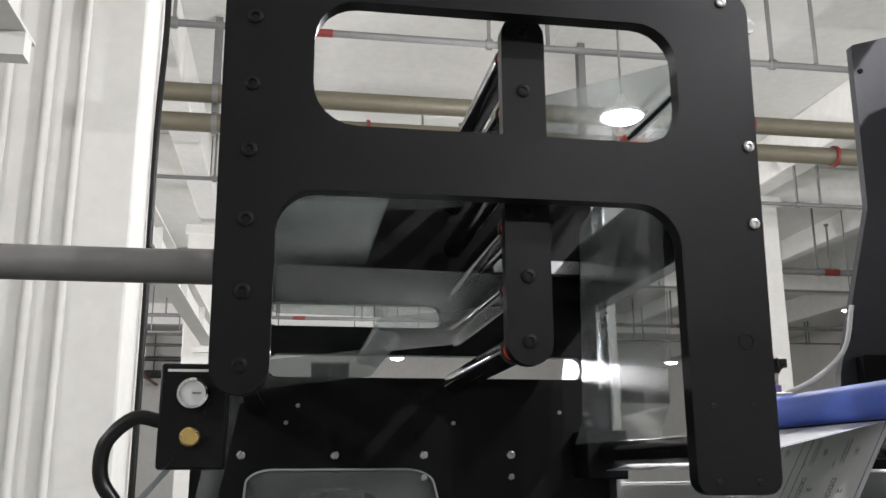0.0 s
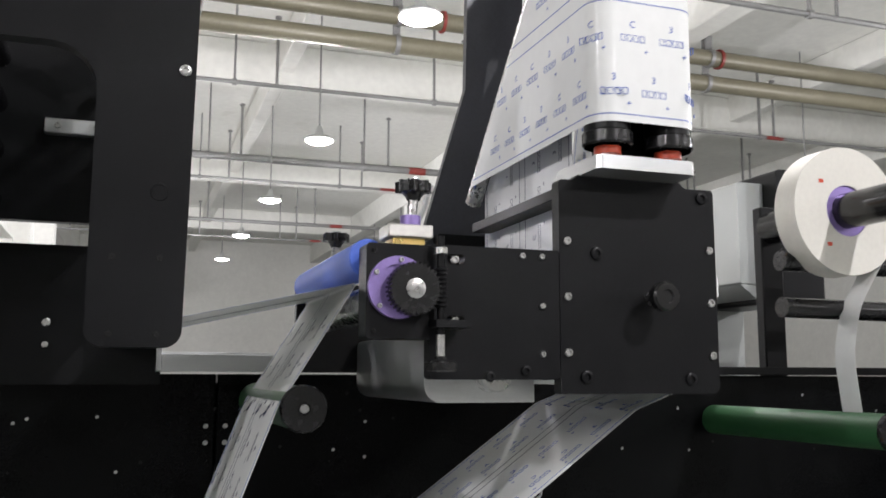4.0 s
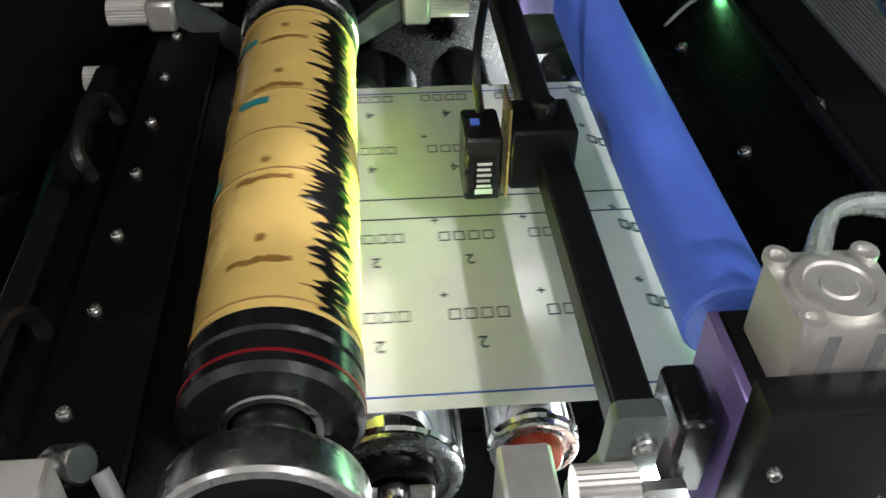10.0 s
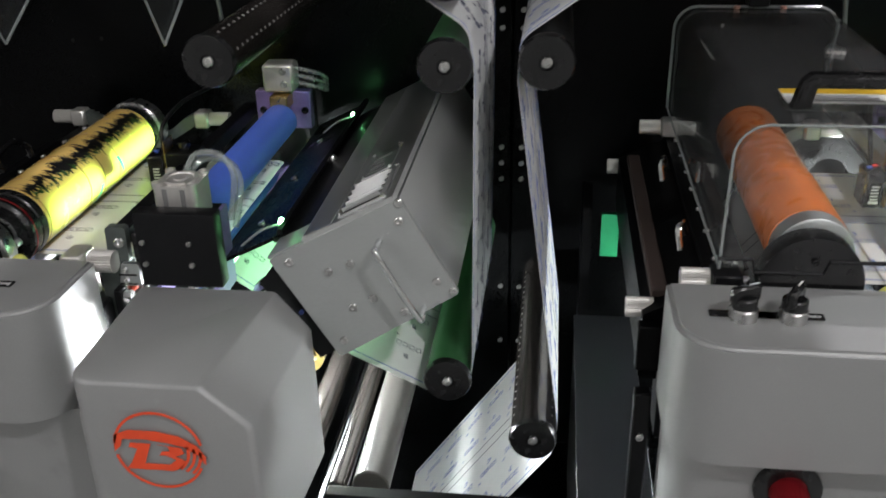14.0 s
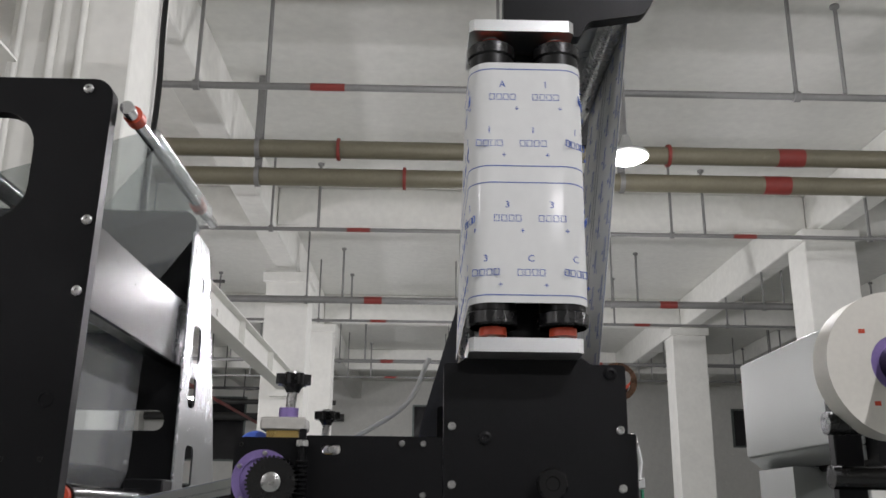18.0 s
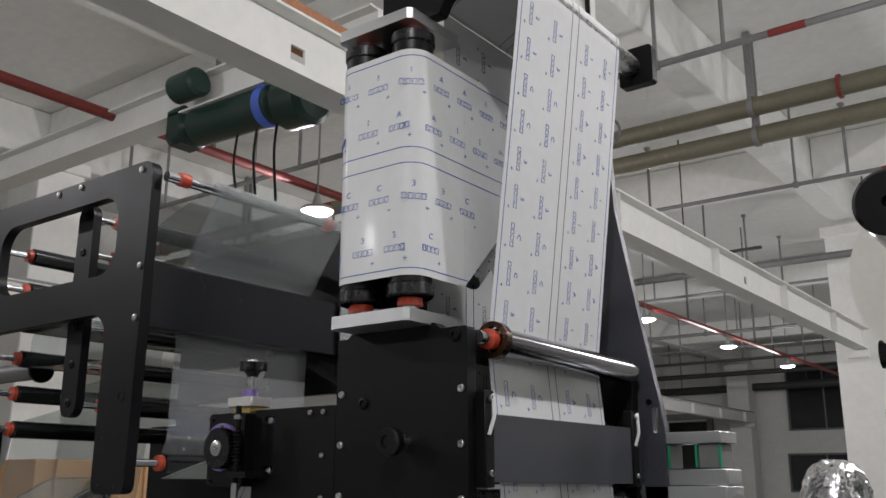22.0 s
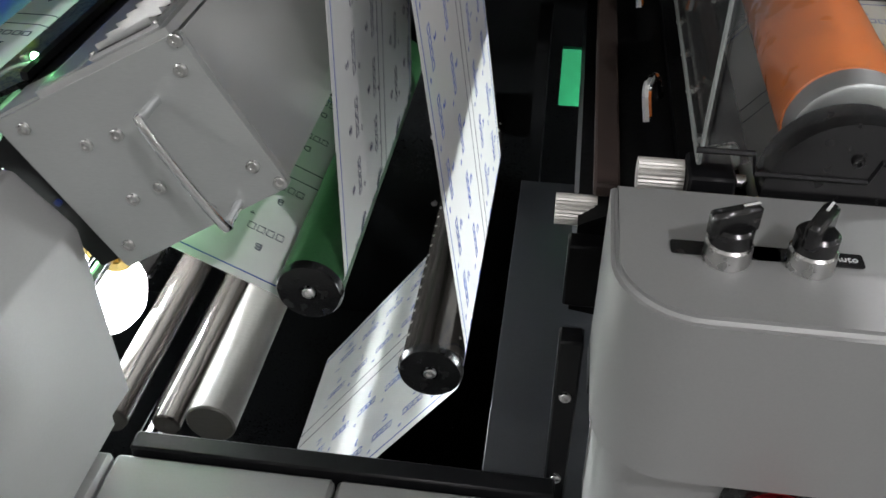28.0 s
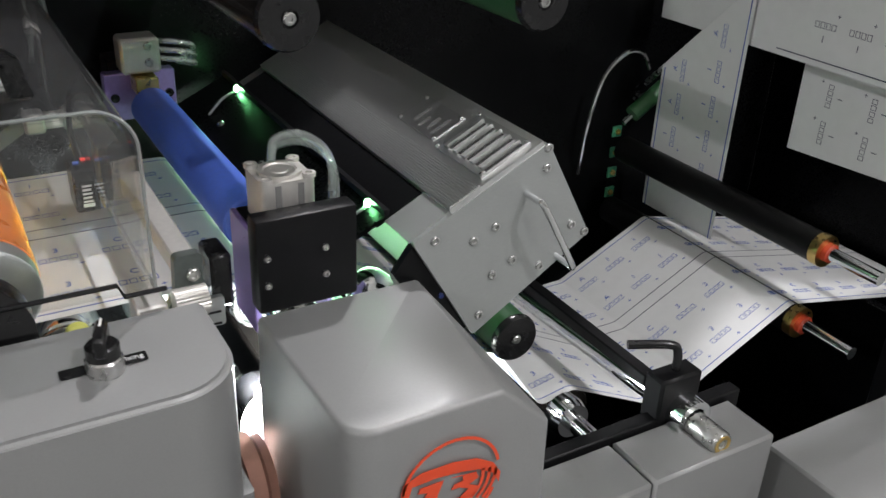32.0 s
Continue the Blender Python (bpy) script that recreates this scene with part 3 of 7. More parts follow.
for i, (cx, cy, cw, ch) in enumerate(((-9.0, 4.6, 2.2, 1.75), (-9.2, 7.6, 2.4, 1.9), (-8.6, 10.8, 2.0, 1.6), (-10.5, 2.2, 2.0, 1.4))):
    c = thing("wooden_crate", (cx, cy, 0), "tan plywood machine crate standing on the floor", "crate", "crates")
    part("panel", box(BM(), cx - 0.6, cx + 0.6, cy - cw / 2, cy + cw / 2, 0.12, ch, 0.01), M_BOARD, c)
    for k in range(4):
        yy = cy - cw / 2 + (k + 0.5) * cw / 4
        part("batten", box(BM(), cx + 0.602, cx + 0.63, yy - 0.05, yy + 0.05, 0.12, ch), M_BOARD, c)
    for k in (-0.5, 0.0, 0.5):
        part("skid", box(BM(), cx + k * 0.9 - 0.06, cx + k * 0.9 + 0.06, cy - cw / 2, cy + cw / 2, 0, 0.118), M_BOARD, c)

# ---- press frame ----
def bolt(bm, p, d=(0, -1, 0), r=0.006, h=0.004, seg=10):
    """A socket-head screw with its recess."""
    lathe(bm, p, d, [(0, r), (h * 0.75, r), (h, r * 0.82), (h, r * 0.5), (h * 0.35, r * 0.46), (h * 0.35, 0)], seg)
    return bm


def bolts(parent, pts, d=(0, -1, 0), r=0.006, material=None, name="screw", h=0.004):
    for p in pts:
        part(name, bolt(BM(), p, d, r, h), material or M_STEEL, parent, at=p)


PLATE_Y = -0.04
press = thing("press_frame", (0, 0, 0), "black upright back plates of the label press", "press frame", kind="structure")
for x0, x1 in ((-1.60, -0.599), (-0.596, 1.40)):
    part("back_plate", box(BM(), x0, x1, PLATE_Y, 0.0, 0.02, 1.455, 0.002), M_BLACK2, press)
part("base_deck", box(BM(), -2.3, 1.9, -0.62, -0.045, 0.0, 0.06), M_BLACK2, press)
part("rear_body", box(BM(), -2.3, 1.9, 0.004, 0.35, 0.0, 1.44), M_BLACK2, press)
part("top_rail", box(BM(), 0.10, 1.9, -0.06, 0.02, 1.457, 1.475, 0.002), M_BLACK, press)
for jx in (-0.615, -0.58):
    bolts(press, [(jx, PLATE_Y, z) for z in (1.36, 1.33, 1.20, 0.94, 0.91, 0.70, 0.67, 0.64, 0.42, 0.30)], r=0.005)
for hx, hz in ((-0.976, 1.233), (0.047, 1.217), (1.05, 1.225)):
    part("bore", lathe(BM(), (hx, PLATE_Y - 0.001, hz), (0, -1, 0), [(0, 0.017), (0.002, 0.017), (0.002, 0.0125), (-0.004, 0.012), (-0.004, 0)], 20), M_STEEL if hx > 0 else M_PLASTIC, press, "plugged bore in the plate")
small = random.Random(4)
for k in range(60):
    p = (small.uniform(-1.5, 1.3), PLATE_Y, small.choice((1.43, 1.38, 1.30, 1.12, 1.05, 0.9)) + small.uniform(-0.02, 0.02))
    part("tapped_hole", lathe(BM(), p, (0, -1, 0), [(0.0008, 0.0035), (0.0012, 0.003), (0.0008, 0)], 8), M_STEEL if k % 3 else M_RUBBER, press, at=p)

# ---- film frame above the first station ----
def roller(name, x, z, y0, y1, r, material, label, group, cap=True, shaft=0.008, front=None, seals=False, capm=None, category="roller"):
    """A roller along y with its end cap, centre screw and rear stub."""
    t = thing(name, (x, y0, z), label, category, group)
    part("tube", cyl(BM(), (x, y0 + 0.006, z), (x, y1, z), r, 32, 0.002), material, t)
    if cap:
        part("end_cap", lathe(BM(), (x, y0 + 0.0055, z), (0, -1, 0), [(0, r * 1.06), (0.004, r * 1.06), (0.009, r * 0.98), (0.009, 0.009), (0.006, 0.008), (0.006, 0)], 32), capm or M_PLASTIC, t, "black plastic end cap")
        part("centre_screw", bolt(BM(), (x, y0 - 0.0005, z), r=0.0065, h=0.005), M_STEEL, t)
    if front is not None:
        part("shaft", cyl(BM(), (x, front, z), (x, y0 + 0.004, z), shaft, 14), M_CHROME, t)
    if seals:
        part("seal", cyl(BM(), (x, y0 - 0.006, z), (x, y0 + 0.0045, z), r * 0.8, 18), M_REDRING, t, "red bearing seal")
    part("stub", cyl(BM(), (x, y1, z), (x, y1 + 0.03, z), r * 0.5, 14), M_STEEL, t)
    return t


FR = [(-1.385, 1.600), (-1.317, 1.600), (-1.317, 1.846), (-0.807, 1.846), (-0.807, 1.485), (-0.698, 1.485), (-0.688, 2.157), (-1.33, 2.157), (-1.388, 2.10)]
FRR = [0.033, 0.033, 0.05, 0.055, 0.02, 0.02, 0.03, 0.02, 0.04]
WIN = fillet([(-1.277, 1.931), (-0.797, 1.929), (-0.797, 2.100), (-1.277, 2.100)], 0.055)
film = thing("film_rack", (-1.04, -0.65, 1.485), "black plate rack carrying the film rollers", "film rack")
part("front_plate", slab(BM(), fillet(FR, FRR), -0.667, -0.643, "y", [WIN]), M_BLACK, film)
part("rear_plate", slab(BM(), fillet([(-1.388, 1.667), (-0.71, 1.667), (-0.71, 2.157), (-1.33, 2.157), (-1.388, 2.10)], [0.005, 0.005, 0.03, 0.02, 0.04]), -0.040, -0.016, "y", [fillet(rect(-1.337, -0.740, 1.684, 1.726), 0.019), fillet(rect(-1.342, -1.017, 1.778, 1.822), 0.019)]), M_BLACK, film)
part("cross_beam", box(BM(), -0.745, -0.712, -0.643, -0.0405, 1.812, 1.948, 0.003), mat("oiled_black_steel", (0.012, 0.013, 0.016), 0.24, 0.1, 0.15, 160, 0.02), film, "scuffed glossy black cross beam")
part("middle_bar", slab(BM(), fillet(rect(-1.026, -0.966, 1.643, 2.123), 0.029), -0.62, -0.60, "y"), M_BLACK, film)
part("top_bar", cyl(BM(), (-0.675, -0.643, 2.122), (-0.675, -0.041, 2.128), 0.011, 16), M_CHROME, film, "chrome guide bar")
for yy in (-0.60, -0.17):
    part("collar", cyl(BM(), (-0.675, yy - 0.012, 2.124), (-0.675, yy + 0.012, 2.124), 0.015, 16), M_REDRING, film, "red collar")
ZL = (2.069, 1.979, 1.893, 1.806, 1.719, 1.633)
bolts(film, [(-1.351, -0.667, z) for z in ZL], r=0.0095, material=M_BLACK, h=0.003)
ZM = (2.0975, 2.012, 1.928, 1.843, 1.757, 1.673)
bolts(film, [(-0.997, -0.62, z) for z in ZM], r=0.0095, material=M_BLACK, h=0.003)
bolts(film, [(-0.704, -0.667, 1.931), (-0.706, -0.667, 1.825), (-0.726, -0.667, 2.14), (-0.95, -0.667, 2.145), (-1.04, -0.667, 2.145)], r=0.0075)
part("bore", lathe(BM(), (-0.73, -0.6672, 1.671), (0, -1, 0), [(0, 0.011), (0.0008, 0.0105), (0.0008, 0.0085), (-0.006, 0.008), (-0.006, 0)], 16), M_BLACK, film)
bolts(film, [(x, -0.667, z) for x in (-0.78, -0.727) for z in (1.591, 1.50)], r=0.004, material=M_RUBBER, h=0.001)
for z in ZL:
    roller("film_roller", -1.351, z, -0.556, -0.068, 0.021, M_GLOSSBLACK, "gloss black film roller with red seals", "film rollers", cap=False, front=-0.643, seals=True)
for z in ZM:
    roller("film_roller", -0.997, z, -0.540, -0.068, 0.019, M_GLOSSBLACK, "gloss black film roller with red seals", "film rollers", cap=False, front=-0.60, seals=True)
foot = roller("lower_film_roller", -0.735, 1.545, -0.562, -0.13, 0.02, M_GLOSSBLACK, "gloss black roller at the foot of the film frame", "film rollers", cap=False, front=-0.643, seals=True)
part("rear_block", box(BM(), -0.775, -0.70, -0.150, -0.0705, 1.50, 1.585, 0.003), M_BLACK, foot, "black bearing block")
panel = thing("lower_panel", (-1.05, -0.07, 1.472), "black panel under the film frame", "panel", kind="structure")
part("plate", slab(BM(), rect(-1.46, -0.70, 1.436, 1.665), -0.07, -0.0425, "y"), M_BLACK, panel)
bolts(panel, [(x, -0.07, 1.544) for x in (-1.375, -1.213, -1.054, -0.894)], r=0.0075)
bolts(panel, [(x, -0.07, 1.505) for x in (-1.054, -0.894)], r=0.006)
for x, z in ((-1.30, 1.60), (-1.28, 1.63), (-0.80, 1.62), (-1.0, 1.60)):
    bolts(panel, [(x, -0.07, z)], r=0.004)
strap = solid("hinge_strip", box(BM(), -0.918, -0.745, -0.062, -0.041, 1.884, 1.912, 0.002), M_ALU, "aluminium slide strip bolted behind the middle bar", "strip")
bolts(strap, [(x, -0.062, 1.898) for x in (-0.895, -0.83, -0.765)], r=0.006)
st = thing("steel_tube", (-1.39, -0.465, 1.79), "grey steel tube running off from the film rack", "tube")
part("tube", cyl(BM(), (-3.2, -0.465, 1.79), (-1.40, -0.465, 1.79), 0.024, 24), M_PIPEGREY, st)
part("collar", cyl(BM(), (-1.402, -0.465, 1.79), (-1.389, -0.465, 1.79), 0.034, 24, 0.002), M_BLACK, st)
# clear film threaded through the frame
fl = thing("clear_film", (-1.0, -0.35, 1.6), "clear plastic film threaded over the rollers", "film")
zig = [(-1.42, 1.40), (-1.376, 1.633, 0.02), (-1.33, 1.655, 0.01), (-1.0, 1.695, 0.02), (-1.34, 1.697, 0.02), (-1.0, 1.735, 0.01), (-0.975, 1.756, 0.02), (-1.0, 1.778, 0.02), (-1.34, 1.784, 0.02), (-1.34, 1.87, 0.02), (-1.02, 1.88, 0.02), (-1.34, 1.915, 0.02), (-1.34, 1.957, 0.02), (-0.99, 1.99, 0.02)]
part("threaded_film", sheet(BM(), arc_line(zig), -0.53, -0.14), M_FILM2, fl)
part("hanging_film", sheet(BM(), arc_line([(-0.99, 2.034), (-0.70, 2.13, 0.01), (-0.652, 2.143, 0.012), (-0.66, 2.11, 0.01), (-0.765, 1.96, 0.05), (-0.775, 1.60, 0.02), (-0.79, 1.56)]), -0.52, -0.13), M_FILM, fl)
part("run_out", sheet(BM(), arc_line([(-1.378, 1.63), (-1.40, 1.56, 0.02), (-1.62, 1.30)]), -0.60, -0.53), M_SLEEVE, fl)
gauge = thing("pressure_gauge_panel", (-1.405, -0.6, 1.52), "black control panel with a round pressure gauge", "gauge panel")
part("panel", box(BM(), -1.445, -1.366, -0.60, -0.56, 1.518, 1.642, 0.003), M_BLACK, gauge)
part("gauge", lathe(BM(), (-1.406, -0.60, 1.606), (0, -1, 0), [(0, 0.018), (0.012, 0.018), (0.014, 0.015), (0.010, 0.015), (0.010, 0)], 24), M_CHROME, gauge, "chrome bezel")
part("dial", lathe(BM(), (-1.406, -0.6105, 1.606), (0, -1, 0), [(0, 0.0148), (0.0004, 0.0148), (0.0004, 0)], 24), M_WEB, gauge, "white dial face")
part("needle", box(BM(), -1.4065, -1.396, -0.6118, -0.6112, 1.6055, 1.6065), M_RUBBER, gauge)
part("regulator", cyl(BM(), (-1.406, -0.625, 1.555), (-1.406, -0.60, 1.555), 0.011, 18, 0.002), M_BRASS, gauge)
part("caption", box(BM(), -1.437, -1.375, -0.6014, -0.6006, 1.632, 1.635), M_WEB, gauge, "row of white lettering too small to read")
solid("flexible_hose", tube(BM(), curve_pts([(-1.445, -0.58, 1.575), (-1.475, -0.58, 1.578), (-1.505, -0.58, 1.55), (-1.508, -0.58, 1.51), (-1.49, -0.58, 1.48)]), 0.009, 10), M_RUBBER, "black corrugated hose beside the gauge panel", "hose")

# ---- nip unit with the worm drive ----
nip = thing("nip_unit", (-0.42, -0.62, 1.5), "black nip unit with a lilac worm wheel and handwheel", "nip unit")
part("bearing_plate", slab(BM(), fillet(rect(-0.470, -0.377, 1.500, 1.625), 0.006), -0.655, -0.615, "y"), M_BLACK, nip)
part("worm_ring", lathe(BM(), (-0.428, -0.655, 1.567), (0, -1, 0), [(0, 0.041), (0.008, 0.041), (0.008, 0.030), (0.004, 0.030), (0.004, 0)], 40), M_PURPLE, nip, "lilac anodised ring")
wheel = []
for k in range(36):
    for q, rr in ((0.0, 0.0318), (0.3, 0.0318), (0.45, 0.0348), (0.8, 0.0348)):
        a = math.tau * (k + q) / 36
        wheel.append((-0.412 + rr * math.cos(a), 1.564 + rr * math.sin(a)))
bm = slab(BM(), wheel, -0.685, -0.664, "y", [[(-0.412 + 0.013 * math.cos(a), 1.564 + 0.013 * math.sin(a)) for a in np.linspace(0, math.tau, 21)[:-1]]])
part("worm_wheel", bm, M_PLASTIC, nip, "black toothed wheel")
part("hub", lathe(BM(), (-0.412, -0.683, 1.564), (0, -1, 0), [(0, 0.013), (0.004, 0.013), (0.005, 0.011), (0.005, 0.003), (0.003, 0.003), (0.003, 0)], 24), M_STEEL, nip)
bolts(nip, [(-0.428 + 0.036 * math.cos(a), -0.6635, 1.567 + 0.036 * math.sin(a)) for a in (0.2, 1.5, 2.6, 3.9, 5.1)], r=0.0035)
bolts(nip, [(-0.46, -0.655, 1.615), (-0.46, -0.655, 1.51)], r=0.003, material=M_RUBBER)
bm = cyl(BM(), (-0.374, -0.672, 1.46), (-0.374, -0.672, 1.635), 0.005, 14)
for k in range(9):
    lathe(bm, (-0.374, -0.672, 1.541 + k * 0.006), (0, 0, 1), [(0, 0.005), (0.0015, 0.0085), (0.003, 0.0085), (0.0045, 0.005)], 16)
part("worm_screw", bm, M_BLACK, nip)
part("lock_nut", cyl(BM(), (-0.374, -0.672, 1.612), (-0.374, -0.672, 1.620), 0.009, 6), M_STEEL, nip)
part("worm_bracket", slab(BM(), [(-0.384, 1.525), (-0.335, 1.525), (-0.335, 1.515), (-0.384, 1.515)], -0.685, -0.635, "y"), M_BLACK, nip)
part("spindle", cyl(BM(), (-0.374, -0.672, 1.478), (-0.374, -0.672, 1.506), 0.006, 14), M_STEEL, nip)
part("spindle_knob", lathe(BM(), (-0.374, -0.672, 1.478), (0, 0, -1), [(0, 0.008), (0.004, 0.008), (0.008, 0.022), (0.018, 0.022), (0.02, 0.018), (0.02, 0)], 8), M_PLASTIC, nip, "black ribbed knob")
part("arm_plate", slab(BM(), fillet(rect(-0.377, -0.183, 1.448, 1.630), 0.006), -0.633, -0.611, "y", [fillet(rect(-0.352, -0.326, 1.604, 1.618), 0.006), fillet(rect(-0.352, -0.326, 1.520, 1.534), 0.006)]), M_BLACK, nip)
bolts(nip, [(-0.339, -0.628, 1.611), (-0.339, -0.628, 1.527)], r=0.006)
bolts(nip, [(-0.21, -0.633, z) for z in (1.62, 1.55, 1.483)] + [(-0.24, -0.633, 1.62)], r=0.0045)
bolts(nip, [(-0.236, -0.633, 1.46), (-0.29, -0.633, 1.452)], r=0.0075, material=M_BLACK)
part("rear_arm", slab(BM(), fillet(rect(-0.47, -0.19, 1.458, 1.620), 0.006), -0.14, -0.12, "y"), M_BLACK, nip)
for yy in (-0.625, -0.135):
    part("stage", box(BM(), -0.438, -0.375, yy - 0.02, yy + 0.03, 1.636, 1.654, 0.002), M_CAST, nip, "grey slide stage")
    part("pad", box(BM(), -0.43, -0.385, yy - 0.012, yy + 0.02, 1.626, 1.636), M_BRASS, nip)
    part("screw_head", cyl(BM(), (-0.402, yy, 1.654), (-0.402, yy, 1.668), 0.014, 20), M_PURPLE, nip, "lilac collar")
    part("stem", cyl(BM(), (-0.40, yy, 1.668), (-0.398, yy, 1.694), 0.007, 12), M_STEEL, nip)
    star = [(-0.398 + (0.021 + 0.0045 * math.cos(7 * a)) * math.cos(a), yy + (0.021 + 0.0045 * math.cos(7 * a)) * math.sin(a)) for a in np.linspace(0, math.tau, 57)[:-1]]
    bm = slab(BM(), star, 1.701, 1.716, "z")
    part("knob_neck", lathe(BM(), (-0.398, yy, 1.690), (0, 0, 1), [(0, 0.009), (0.006, 0.012), (0.0108, 0.017), (0.0108, 0)], 20), M_PLASTIC, nip)
    part("knob_cap", lathe(BM(), (-0.398, yy, 1.7162), (0, 0, 1), [(0, 0.010), (0.004, 0.009), (0.005, 0.006), (0.005, 0)], 20), M_STEEL, nip)
    part("star_knob", bm, M_PLASTIC, nip, "black star knob")
roller("nip_roller", -0.452, 1.612, -0.60, -0.16, 0.027, M_BLUE, "blue rubber nip roller", "nip rollers", cap=False)
roller("nip_counter_roller", -0.43, 1.555, -0.61, -0.14, 0.026, M_STEEL, "steel counter roller under the nip", "nip rollers", cap=False)
roller("nip_guide_roller", -0.262, 1.452, -0.60, -0.14, 0.022, M_STEEL, "steel guide roller in the nip unit", "nip rollers", cap=False)
duct = solid("guide_plate", slab(BM(), fillet([(-0.36, 1.415), (-0.19, 1.415), (-0.19, 1.45), (-0.36, 1.52)], [0.025, 0, 0, 0.01]), -0.56, -0.16, "y"), M_ALU, "bent aluminium guide plate under the nip", "guide plate")
bench = thing("alu_rail", (-0.58, -0.1, 1.46), "aluminium profile rail on the press top", "rail")
part("profile", box(BM(), -0.70, -0.32, -0.10, -0.02, 1.478, 1.494, 0.001), M_WEB, bench, "white top of the rail")
part("lip", box(BM(), -0.70, -0.32, -0.109, -0.101, 1.459, 1.490, 0.001), M_ALU, bench)
part("end_bracket", slab(BM(), fillet([(-0.109, 1.459), (-0.02, 1.459), (-0.02, 1.53), (-0.085, 1.53), (-0.109, 1.505)], 0.004), -0.709, -0.7005, "x"), M_ALU, bench, "aluminium end bracket")

# ---- turner tower ----
tower = thing("turner_box", (-0.05, -0.62, 1.43), "black box unit under the web turner", "turner unit")
part("front_plate", slab(BM(), fillet([(-0.182, 1.428), (0.08, 1.428), (0.08, 1.735), (0.03, 1.735), (0.018, 1.745), (-0.148, 1.745), (-0.16, 1.735), (-0.182, 1.735)], [0.004, 0.012, 0.006, 0.01, 0.004, 0.004, 0.01, 0.006]), -0.633, -0.611, "y"), M_BLACK, tower)
part("side_plate", box(BM(), 0.022, 0.040, -0.611, -0.09, 1.505, 1.62, 0.002), M_BLACK, tower)
part("rear_plate", slab(BM(), fillet([(-0.182, 1.462), (0.083, 1.462), (0.083, 1.735), (-0.182, 1.735)], 0.006), -0.09, -0.066, "y"), M_BLACK, tower)
part("top_plate", box(BM(), -0.15, 0.016, -0.611, -0.20, 1.722, 1.739, 0.001), M_BLACK, tower)
bolts(tower, [(-0.17, -0.633, z) for z in (1.645, 1.565, 1.486)] + [(0.069, -0.633, z) for z in (1.642, 1.562, 1.484)], r=0.006)
bolts(tower, [(0.058, -0.633, 1.722), (-0.123, -0.633, 1.629), (-0.142, -0.633, 1.452), (0.03, -0.633, 1.449)], r=0.0095, material=M_BLACK)
part("knob_stem", cyl(BM(), (-0.035, -0.66, 1.566), (-0.035, -0.633, 1.566), 0.011, 18), M_STEEL, tower)
part("knob", lathe(BM(), (-0.035, -0.66, 1.566), (0, -1, 0), [(0, 0.012), (0.002, 0.021), (0.016, 0.022), (0.02, 0.019), (0.02, 0.010), (0.017, 0.009), (0.017, 0)], 14), M_PLASTIC, tower, "black round knob")
cov = thing("cross_cover", (0.09, -0.34, 1.53), "dark grey bent cover plate across the turner unit", "cover plate")
part("plate", slab(BM(), fillet([(-0.600, 1.508), (-0.075, 1.506), (-0.075, 1.600), (-0.10, 1.608), (-0.60, 1.606)], 0.004), 0.088, 0.093, "x"), mat("dark_grey_coat", (0.045, 0.047, 0.055), 0.45, 0, 0.08, 240, 0.02), cov)
for yy in (-0.60, -0.112):
    part("ear", box(BM(), 0.078, 0.097, yy - 0.012, yy + 0.012, 1.50, 1.64, 0.002), M_BLACK, cov)
    part("clip", tube(BM(), [(0.099, yy - 0.006, 1.575), (0.104, yy, 1.60), (0.099, yy + 0.006, 1.635)], 0.003, 6), M_WEB, cov, "white cable tie")
    bolts(cov, [(0.0975, yy, 1.52), (0.0975, yy, 1.628)], d=(1, 0, 0), r=0.005)
perf = thing("air_roller", (0.08, -0.58, 1.72), "dark steel roller with rows of holes and a bronze ring", "roller", "turner rollers")
part("tube", cyl(BM(), (0.082, -0.555, 1.72), (0.08, -0.09, 1.716), 0.0215, 32, 0.002), mat("dark_chrome", (0.33, 0.33, 0.34), 0.16, 1.0, 0.05, 80, 0.004), perf)
part("ring", lathe(BM(), (0.082, -0.572, 1.72), (0, 1, 0), [(0, 0.02), (0, 0.029), (0.016, 0.029), (0.016, 0.022)], 32), mat("dark_bronze", (0.09, 0.05, 0.03), 0.3, 0.8, 0.1, 80, 0.01), perf, "dark bronze bearing ring")
part("seal", cyl(BM(), (0.082, -0.585, 1.72), (0.082, -0.571, 1.72), 0.016, 20), M_REDRING, perf, "red seal")
part("shaft", cyl(BM(), (0.082, -0.61, 1.72), (0.082, -0.585, 1.72), 0.011, 16), M_CHROME, perf)
bm = BM()
for k in range(22):
    for a in (0.6, 1.3, 2.0):
        p = Vector((0.081, -0.535 + k * 0.02, 1.718)) + Vector((math.cos(a), 0, math.sin(a))) * 0.0212
        lathe(bm, p, (math.cos(a), 0, math.sin(a)), [(0, 0.0032), (0.0007, 0.0027), (0.0007, 0)], 8)
part("hole_rows", bm, M_RUBBER, perf, "rows of air holes")
roller("turner_exit_roller", 0.048, 1.468, -0.60, -0.10, 0.03, M_STEEL, "steel exit roller under the turner unit", "turner rollers", cap=False)
roller("turner_top_roller", 0.112, 2.358, -0.585, -0.08, 0.022, M_STEEL, "steel top roller of the turner tower", "turner rollers", cap=False, front=-0.615, shaft=0.014, seals=True)
